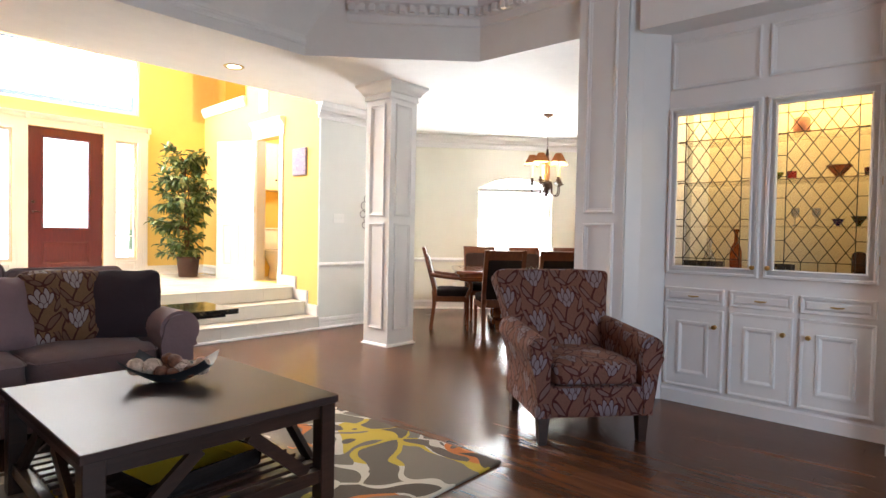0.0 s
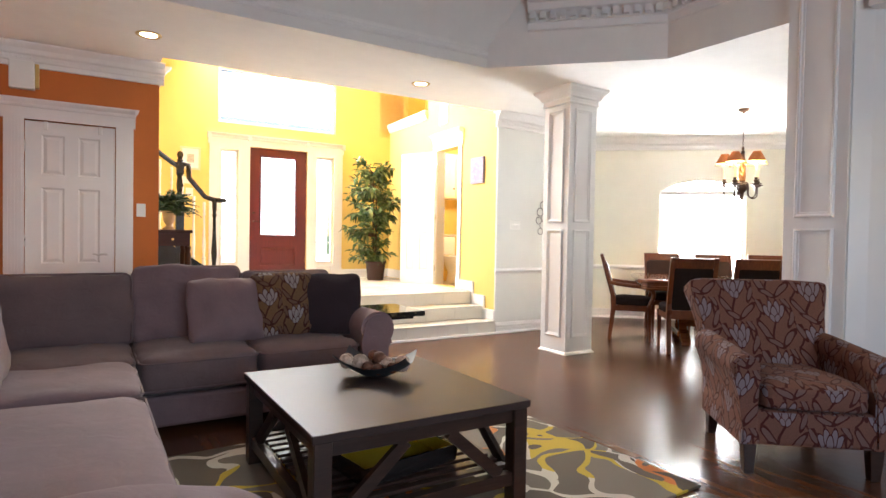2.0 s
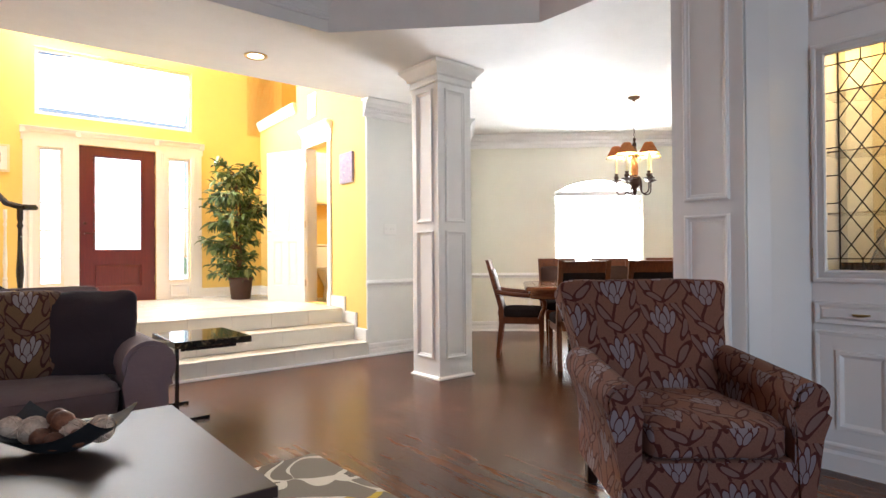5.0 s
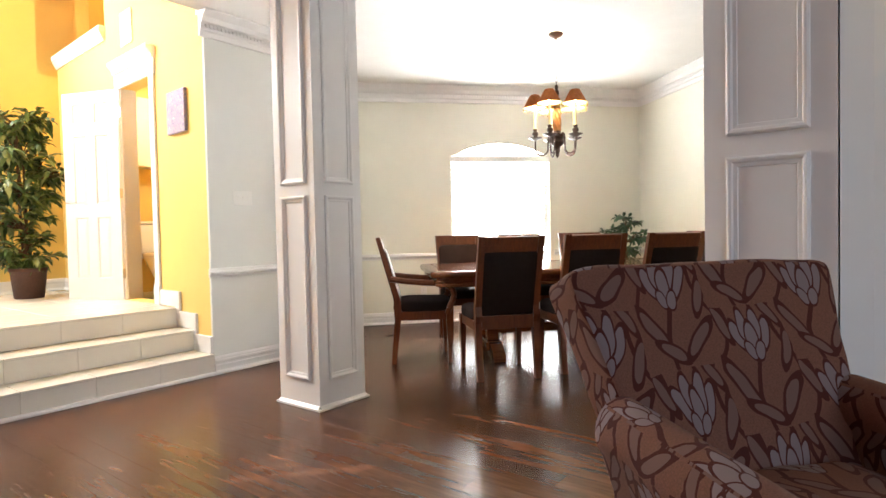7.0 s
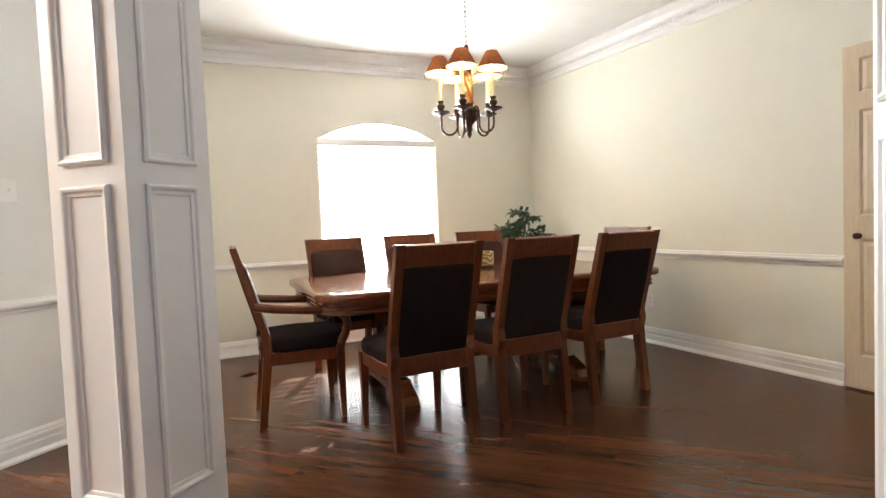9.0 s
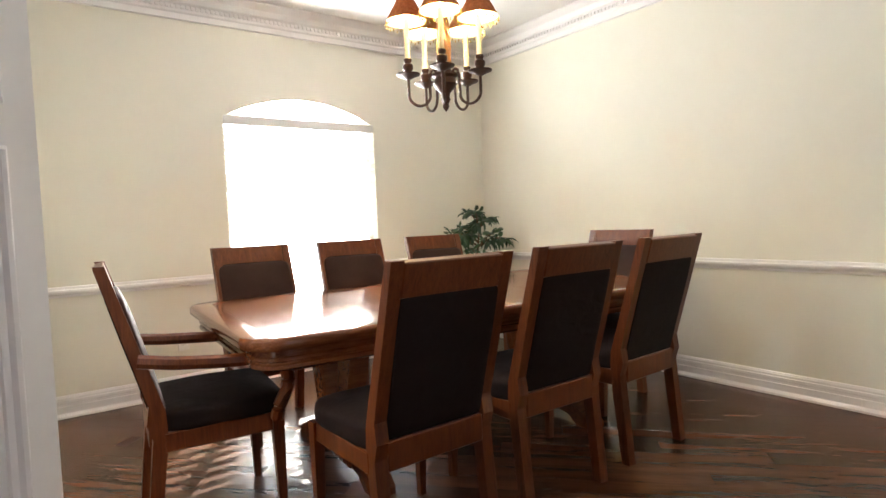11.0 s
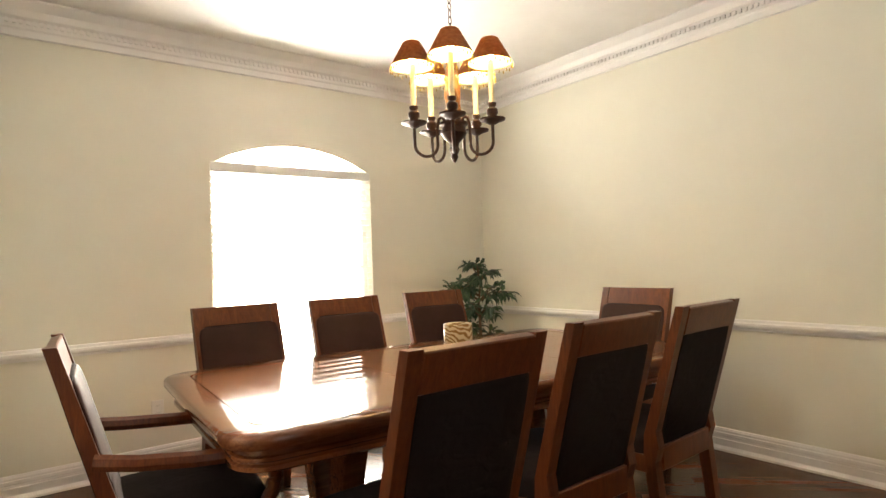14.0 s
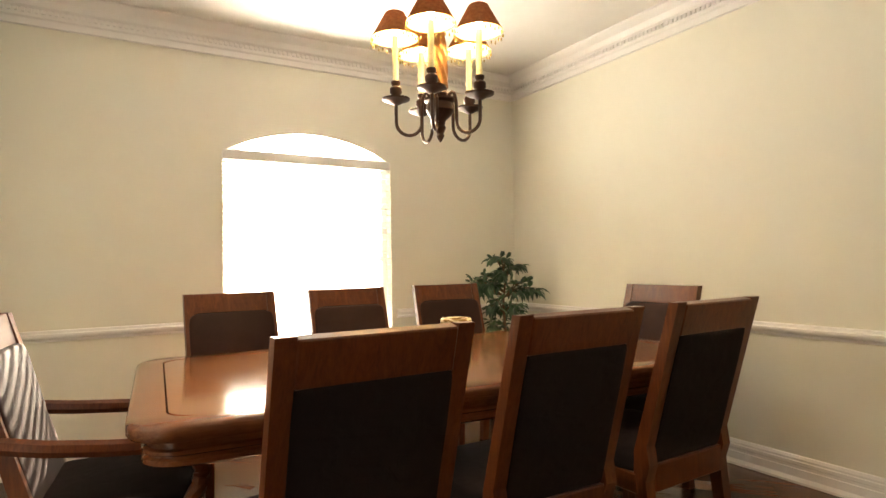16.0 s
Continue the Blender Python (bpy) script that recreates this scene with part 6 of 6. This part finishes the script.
def leafy(bm_leaf, bm_twig, centre, radius, count, size, rng, root):
    for k in range(max(3, count // 14)):
        d = Vector((rng.gauss(0, 1), rng.gauss(0, 1), rng.gauss(0, 0.8))).normalized()
        tip = centre + Vector((d.x * radius[0], d.y * radius[1], d.z * radius[2])) * rng.uniform(0.55, 1.0)
        mid = root.lerp(tip, 0.55) + Vector((0, 0, 0.04))
        tube(bm_twig, [root, mid, tip], [0.006, 0.004, 0.002], 5)
        for j in range(14):
            f = rng.uniform(0.35, 1.0)
            p = root.lerp(mid, f / 0.55) if f < 0.55 else mid.lerp(tip, (f - 0.55) / 0.45)
            w = Vector((rng.gauss(0, 1), rng.gauss(0, 1), rng.gauss(-0.2, 0.6))) + d * 0.9
            leaf(bm_leaf, p, w, size * rng.uniform(0.7, 1.25), rng, 0.35)


rng = random.Random(11)
c = thing("potted_ficus", HOUSE @ pose(3.84, 8.72, FOYER), "tall artificial ficus tree in a dark wicker pot", "potted tree")
POT = plain("dark_wicker", (0.055, 0.022, 0.015), 0.6, vary=0.35, scale=60, relief=0.8, fine=90)
bm = bmesh.new()
lathe(bm, [(0, 0), (0.125, 0), (0.13, 0.02), (0.155, 0.26), (0.165, 0.27), (0.165, 0.30), (0.15, 0.30), (0.145, 0.26), (0, 0.26)], 28)
part("pot", bm, POT, c, smooth=True)
bm = bmesh.new()
lathe(bm, [(0.146, 0.255), (0.10, 0.275), (0, 0.28)], 20)
part("moss", bm, SOIL, c)
bt, bl = bmesh.new(), bmesh.new()
trunks = []
for k in range(3):
    a = k * 2.1
    pts = [Vector((0.03 * math.cos(a + 2.2 * f), 0.03 * math.sin(a + 2.2 * f), 0.25 + 1.35 * f)) + Vector((-0.05 * f, 0, 0)) for f in [i / 8 for i in range(9)]]
    tube(bt, pts, [0.017 - 0.009 * i / 8 for i in range(9)], 7)
for cx, cy, cz, r, count in ((-0.06, 0, 1.78, (0.32, 0.26, 0.18), 170), (-0.12, 0, 1.50, (0.38, 0.28, 0.24), 200), (0.30, -0.05, 1.30, (0.30, 0.24, 0.18), 130), (-0.14, 0, 1.15, (0.36, 0.26, 0.24), 170), (0.05, 0, 1.05, (0.20, 0.22, 0.14), 90), (-0.16, 0, 0.80, (0.34, 0.26, 0.22), 150), (-0.08, 0, 0.55, (0.32, 0.24, 0.18), 130), (0.12, 0, 0.42, (0.16, 0.16, 0.12), 60), (-0.22, 0.02, 0.36, (0.14, 0.12, 0.10), 40)):
    leafy(bl, bt, Vector((cx * 1.15, cy, cz)), (r[0] * 1.2, r[1] * 1.2, r[2]), int(count * 1.6), 0.125, rng, Vector((cx * 0.25, 0, cz - 0.12)))
part("trunk", bt, TWIG, c)
part("crown", bl, LEAF, c, "green and pale variegated leaves")

rng = random.Random(23)
c = thing("corner_plant", pose(3.40, 8.93, 0), "leafy green plant in a dark pot in the corner", "potted plant")
bm = bmesh.new()
lathe(bm, [(0, 0), (0.12, 0), (0.15, 0.25), (0.16, 0.27), (0.145, 0.27), (0.14, 0.24), (0, 0.24)], 24)
part("pot", bm, POT, c, smooth=True)
bt, bl = bmesh.new(), bmesh.new()
tube(bt, [(0, 0, 0.2), (0.01, 0, 0.5), (-0.01, 0, 0.85), (0.02, 0, 1.05)], [0.016, 0.013, 0.01, 0.006], 7)
for cx, cy, cz, r, count in ((0.05, -0.02, 1.12, (0.13, 0.13, 0.12), 90), (-0.18, 0.10, 1.02, (0.14, 0.10, 0.07), 80), (-0.27, 0.18, 0.99, (0.11, 0.09, 0.07), 70), (-0.02, 0.02, 1.18, (0.10, 0.10, 0.08), 50), (0.2, -0.06, 0.98, (0.14, 0.12, 0.08), 70), (0, 0, 0.85, (0.2, 0.18, 0.14), 110), (0.05, 0, 0.65, (0.2, 0.18, 0.14), 80)):
    leafy(bl, bt, Vector((cx, cy, cz)), r, count, 0.085, rng, Vector((0, 0, cz - 0.10)))
part("stem", bt, TWIG, c)
part("foliage", bl, LEAFDARK, c, "dark green pointed leaves")

# picture on the yellow wall
c = thing("picture", SIDE @ pose(0, 0.45, 2.06, 0, 0, -90), "frameless violet and silver canvas on the yellow wall", "picture")
m, t, b = shader("violet_canvas", 0.6)
v = coords(t, (1, 1, 1))
t.links.new(ramp(t, tex(t, v, 26, 6, 0.7, 1.5), [(0.3, (0.14, 0.11, 0.22)), (0.48, (0.30, 0.25, 0.38)), (0.6, (0.42, 0.32, 0.33)), (0.72, (0.62, 0.60, 0.70))]), b.inputs["Base Color"])
bm = bmesh.new()
box(bm, -0.155, 0.155, -0.028, -0.002, -0.17, 0.17, 0.003)
part("canvas", bm, m, c)

# air vent over the side door
c = thing("air_vent", SIDE @ pose(0, 1.42, 2.97, 0, 0, -90), "white wall air vent with louvres", "vent")
bm = bmesh.new()
wall_mesh(bm, -0.12, 0.12, -0.012, 0, -0.15, 0.15, [(-0.09, 0.09, -0.12, -0.01), (-0.09, 0.09, 0.01, 0.12)])
part("frame", bm, WHITE, c)
for i in range(10):
    z = -0.11 + (i % 5) * 0.022 + (0.13 if i > 4 else 0)
    bm = bmesh.new()
    box(bm, -0.09, 0.09, -0.008, -0.004, z, z + 0.014)
    part("louvre", bm, WHITE, c)

# toilet and wall cupboard in the powder room
PORC = plain("white_porcelain", (0.82, 0.80, 0.76), 0.12, vary=0.02)
c = thing("toilet", HOUSE @ pose(4.75, 7.95, FOYER, 0, 0, 180), "white porcelain toilet with a closed lid", "toilet")
bm = bmesh.new()
lathe(bm, [(0, 0), (0.11, 0), (0.105, 0.05), (0.09, 0.16), (0.15, 0.30), (0.18, 0.37), (0.185, 0.39), (0, 0.39)], 24, pose(0, 0.14, 0), (1, 1.25))
part("bowl", bm, PORC, c, smooth=True)
bm = bmesh.new()
lathe(bm, [(0, 0.392), (0.185, 0.392), (0.19, 0.405), (0.185, 0.425), (0, 0.43)], 24, pose(0, 0.14, 0), (1, 1.25))
part("lid", bm, PORC, c, smooth=True)
bm = bmesh.new()
box(bm, -0.20, 0.20, -0.32, -0.13, 0.36, 0.72, 0.02, 2)
part("tank", bm, PORC, c, smooth=True)
bm = bmesh.new()
box(bm, -0.21, 0.21, -0.33, -0.12, 0.722, 0.75, 0.008, 2)
part("tank_lid", bm, PORC, c, smooth=True)
c = thing("wall_cupboard", HOUSE @ pose(4.93, 8.3, 1.80), "cream wall cupboard above the toilet", "cupboard")
bm = bmesh.new()
box(bm, -0.38, 0.38, -0.2, 0, 0, 0.72)
part("body", bm, AMBERWALL, c)
for x0, x1, kx in ((-0.375, -0.005, -0.04), (0.005, 0.375, 0.04)):
    bm = bmesh.new()
    box(bm, x0, x1, -0.218, -0.2, 0.01, 0.71)
    d = part("door", bm, AMBERWALL, c)
    knob(d, pose(kx, -0.218, 0.16), BRONZE, "knob", 0.014)

# stairs with black rail and white balusters
st = thing("staircase", HOUSE, "staircase with white balusters, black stringer and handrail", "staircase", kind="structure")
for k in range(9):
    u = 1.30 - 0.27 * k
    z = FOYER + 0.18 * (k + 1)
    bm = bmesh.new()
    box(bm, u - 0.27, u + 0.02, 8.52, 9.38, z - 0.035, z, 0.006)
    part("tread", bm, BLACK, st)
    bm = bmesh.new()
    box(bm, u - 0.27, u - 0.002, 8.54, 9.38, FOYER, z - 0.035)
    part("riser", bm, WHITE, st)
bm = bmesh.new()
prism(bm, [(1.33, FOYER), (1.33, FOYER + 0.20), (-1.2, FOYER + 1.92), (-1.2, FOYER + 1.60), (1.0, FOYER)], 8.50, 8.519, "y")
part("stringer", bm, BLACK, st)


def turned(x, y, z0, z1, r, mat, name):
    bm = bmesh.new()
    h = z1 - z0
    prof = [(0, 0), (r, 0), (r, 0.16), (r * 0.7, 0.18), (r * 1.05, 0.20), (r * 0.6, 0.23), (r * 0.95, 0.38), (r * 0.6, 0.60), (r * 0.5, 0.80), (r * 0.8, 0.83), (r * 0.5, 0.86), (r * 0.75, 0.9), (r * 0.75, 1.0), (0, 1.0)]
    lathe(bm, [(a, z0 + f * h) for a, f in prof], 12, pose(x, y, 0))
    part(name, bm, mat, st, smooth=True)


for k in range(9):
    for q in (0.07, 0.20):
        u = 1.30 - 0.27 * k - q
        zt = FOYER + 0.18 * (k + 1)
        turned(u, 8.56, zt, 1.60 + max(0.0, (1.22 - u)) * 0.62 + (0.20 if u < 1.0 else 0.0), 0.024, WHITE, "baluster")
turned(1.36, 8.56, FOYER, 1.62, 0.040, BLACK, "newel_post")
for du, dv in ((0.05, 0.08), (0.12, 0.05), (0.10, -0.03)):
    turned(1.34 + du, 8.60 + dv, FOYER, 1.60, 0.024, WHITE, "baluster")
bm = bmesh.new()
box(bm, 0.88, 0.98, 8.52, 8.62, 0.84, 1.65, 0.008)
box(bm, 0.885, 0.975, 8.525, 8.615, 1.95, 2.12, 0.008)
lathe(bm, [(0.042, 1.65), (0.05, 1.67), (0.03, 1.70), (0.045, 1.80), (0.034, 1.92), (0.05, 1.95)], 14, pose(0.93, 8.57, 0))
lathe(bm, [(0.03, 2.12), (0.045, 2.135), (0.025, 2.155), (0.036, 2.18), (0.042, 2.21), (0.03, 2.245), (0, 2.26)], 16, pose(0.93, 8.57, 0))
part("newel_post", bm, BLACK, st, smooth=True)
bm = bmesh.new()
tube(bm, [(1.50, 8.60, 1.635), (1.44, 8.64, 1.635), (1.38, 8.60, 1.635), (1.34, 8.57, 1.64), (1.24, 8.57, 1.67), (1.10, 8.57, 1.84), (1.04, 8.57, 1.91), (1.035, 8.57, 2.0), (1.03, 8.57, 2.08), (0.97, 8.57, 2.085)], 0.034, 8)
tube(bm, [(0.89, 8.57, 2.06), (0.60, 8.57, 2.27), (-0.3, 8.57, 2.87), (-1.2, 8.57, 3.47)], 0.034, 8)
lathe(bm, [(0, 1.612), (0.075, 1.612), (0.08, 1.63), (0.075, 1.648), (0, 1.652)], 18, pose(1.45, 8.61, 0))
part("handrail", bm, BLACK, st, smooth=True)

# framed print and thermostat beside the entrance
c = thing("framed_print", HOUSE @ pose(1.17, 9.4, 2.27), "small print in a pale frame with wide mat", "picture")
bm = bmesh.new()
wall_mesh(bm, -0.135, 0.135, -0.022, 0, -0.165, 0.165, [(-0.11, 0.11, -0.14, 0.14)])
part("frame", bm, plain("pale_gilt_frame", (0.65, 0.58, 0.38), 0.4), c)
bm = bmesh.new()
box(bm, -0.11, 0.11, -0.012, 0, -0.14, 0.14)
part("mat", bm, PLASTIC, c)
bm = bmesh.new()
box(bm, -0.05, 0.05, -0.014, -0.012, -0.06, 0.06)
part("print", bm, plain("faded_print", (0.45, 0.42, 0.34), 0.6, vary=0.4, scale=50), c)
plate("thermostat", HOUSE @ pose(1.12, 9.4, 1.95), 0.14, 0.10, 0, "white wall thermostat on the yellow wall", "thermostat")
plate("alarm_panel", HOUSE @ pose(1.16, 9.4, 1.78), 0.10, 0.12, 0, "white alarm keypad on the yellow wall", "keypad")

# console with fern
c = thing("console_table", HOUSE @ pose(0.60, 7.32, FOYER), "dark mahogany console table with turned legs", "console table")
MAHOG = wood("dark_mahogany", (0.018, 0.005, 0.004), (0.05, 0.013, 0.008), 0.38, (1, 10, 10), 3, 0.05)
MAHOG.node_tree.nodes["Principled BSDF"].inputs["Specular IOR Level"].default_value = 0.2
bm = bmesh.new()
box(bm, -0.45, 0.28, -0.22, 0.22, 0.70, 0.735, 0.008, 2)
part("top", bm, MAHOG, c)
bm = bmesh.new()
box(bm, -0.43, 0.255, -0.20, 0.20, 0.56, 0.70)
part("apron", bm, MAHOG, c)
for x in (-0.41, 0.235):
    for y in (-0.18, 0.18):
        bm = bmesh.new()
        lathe(bm, [(0, 0), (0.018, 0), (0.026, 0.04), (0.022, 0.1), (0.032, 0.3), (0.036, 0.46), (0.026, 0.5), (0.034, 0.53), (0.034, 0.56), (0, 0.56)], 14, pose(x, y, 0))
        part("leg", bm, MAHOG, c, smooth=True)
for x in (-0.25, 0.08):
    bm = bmesh.new()
    lathe(bm, [(0, 0), (0.012, 0.004), (0.014, 0.012), (0, 0.02)], 10, pose(x, -0.2, 0.63, 90))
    part("drawer_knob", bm, BRASS, c)
FERN, t, b = shader("dark_fern_frond", 0.6)
geo = t.nodes.new("ShaderNodeNewGeometry")
t.links.new(ramp(t, geo.outputs["Random Per Island"], [(0.0, (0.010, 0.028, 0.012)), (1.0, (0.035, 0.075, 0.028))]), b.inputs["Base Color"])
b.inputs["Specular IOR Level"].default_value = 0.2
rng = random.Random(31)
c = thing("potted_fern", HOUSE @ pose(0.66, 7.28, FOYER + 0.735), "dark green fern in a pale footed urn", "potted plant")
bm = bmesh.new()
lathe(bm, [(0, 0), (0.06, 0), (0.062, 0.015), (0.03, 0.04), (0.028, 0.055), (0.055, 0.09), (0.065, 0.15), (0.07, 0.185), (0.08, 0.195), (0.08, 0.21), (0.068, 0.21), (0.06, 0.18), (0, 0.18)], 24)
part("urn", bm, plain("terracotta_urn", (0.50, 0.36, 0.25), 0.8, vary=0.2, scale=14), c, smooth=True)
bl = bmesh.new()
for k in range(110):
    a = rng.uniform(0, 2 * math.pi)
    tilt = rng.uniform(0.08, 1.0)
    Ln = rng.uniform(0.24, 0.34)
    pts = []
    for i in range(9):
        f = i / 8
        r = Ln * f * math.sin(tilt + 0.5 * f)
        pts.append(Vector((r * math.cos(a), r * math.sin(a), 0.19 + Ln * f * math.cos(tilt + 0.7 * f))))
    tube(bl, pts, 0.0022, 4)
    for i in range(1, 9):
        d = (pts[i] - pts[i - 1]).normalized()
        for s in (-1, 1):
            side = d.cross(Vector((0, 0, 1))).normalized() * s
            leaf(bl, pts[i], side + d * 0.6, 0.105 * (1.25 - i / 9), rng, 0.1)
part("fronds", bl, FERN, c, "dark green feathery fronds")

# ---- outside ----
bm = bmesh.new()
bmesh.ops.create_grid(bm, x_segments=2, y_segments=2, size=600)
ground = struct("ground", bm, plain("lawn", (0.07, 0.12, 0.03), 0.9, vary=0.3, scale=0.8, relief=0.6), "green lawn around the house", "lawn", pose(0, 0, -0.25))
# pale slabs added over the lawn so blind gaps and sidelights look bright
bm = bmesh.new()
box(bm, -0.5, 12, 9.55, 40, -0.25, -0.2)
box(bm, -40, -0.5, 9.9, 40, -0.25, -0.2)
box(bm, -40, -7.6, -10, 9.9, -0.25, -0.2)
box(bm, -1.0, 5.5, 9.62, 12.2, -0.24, 0.42, m=HOUSE)
struct("bright_ground_slabs", bm, plain("pale_ground_filler", (0.55, 0.53, 0.48), 0.85, vary=0.1, scale=1.5, relief=0.4), "pale slabs added outside so the windows look white", "drive")
rng = random.Random(77)
c = thing("garden_shrub", HOUSE @ pose(0.7, 13.0, -0.2), "leafy garden shrub outside the entrance", "shrub")
bt, bl = bmesh.new(), bmesh.new()
for k in range(6):
    tube(bt, [(0, 0, 0), (rng.uniform(-0.5, 0.5), rng.uniform(-0.4, 0.4), 1.2), (rng.uniform(-1, 1), rng.uniform(-0.6, 0.6), 2.6)], [0.05, 0.03, 0.015], 6)
for k in range(26):
    p = Vector((rng.uniform(-1.1, 1.1), rng.uniform(-0.7, 0.7), rng.uniform(0.3, 3.3)))
    leafy(bl, bt, p, (0.35, 0.35, 0.3), 56, 0.14, rng, p * 0.9)
part("stems", bt, TWIG, c)
part("foliage", bl, LEAF, c)

# ---- floor planks ----
PW, PL = 0.127, 1.21
region = [(-2.3, -2.4, 8.9, 6.0), (5.7, 6.0, 8.9, 7.4)]
spots = []
for x0, y0, x1, y1 in region:
    i = 0
    u = x0
    while u < x1:
        shift = (i * 0.377) % 1.0
        k = -1
        while True:
            v = y0 + (k + shift) * PL
            if v >= y1:
                break
            a, b = max(v, y0), min(v + PL, y1)
            if b - a > 0.1:
                spots.append((u, a, b))
            k += 1
        u += PW
        i += 1
full = [s for s in spots if abs(s[2] - s[1] - PL) < 1e-6]
near = sorted(full, key=lambda s: (s[0] - 3.7) ** 2 + ((s[1] + s[2]) / 2 - 3.9) ** 2)[:300]
chosen = set(near)
bm = bmesh.new()
box(bm, 0.0003, PW - 0.0003, 0.0003, PL - 0.0003, -0.012, 0.0, 0.0004)
first = part("plank", bm, PLANK, floor, m=pose(near[0][0], near[0][1], 0))
for s in near[1:]:
    o = first.copy()
    scene.collection.objects.link(o)
    o.matrix_local = pose(s[0], s[1], 0)
verts, faces = [], []
for u, a, b in spots:
    if (u, a, b) in chosen:
        continue
    n = len(verts)
    e = 0.0006
    verts += [(u + 0.0005, a + 0.0005, -0.0004), (u + PW - 0.0005, a + 0.0005, -0.0004), (u + PW - 0.0005, b - 0.0005, -0.0004), (u + 0.0005, b - 0.0005, -0.0004)]
    verts += [(u + e, a + e, 0), (u + PW - e, a + e, 0), (u + PW - e, b - e, 0), (u + e, b - e, 0)]
    faces += [(n + 4, n + 5, n + 6, n + 7)] + [(n + k, n + (k + 1) % 4, n + 4 + (k + 1) % 4, n + 4 + k) for k in range(4)]
me = bpy.data.meshes.new("planks")
me.from_pydata(verts, [], faces)
me.materials.append(PLANK)
o = new("planks", me)
o.parent = floor
tagged(o, kind="stuff")
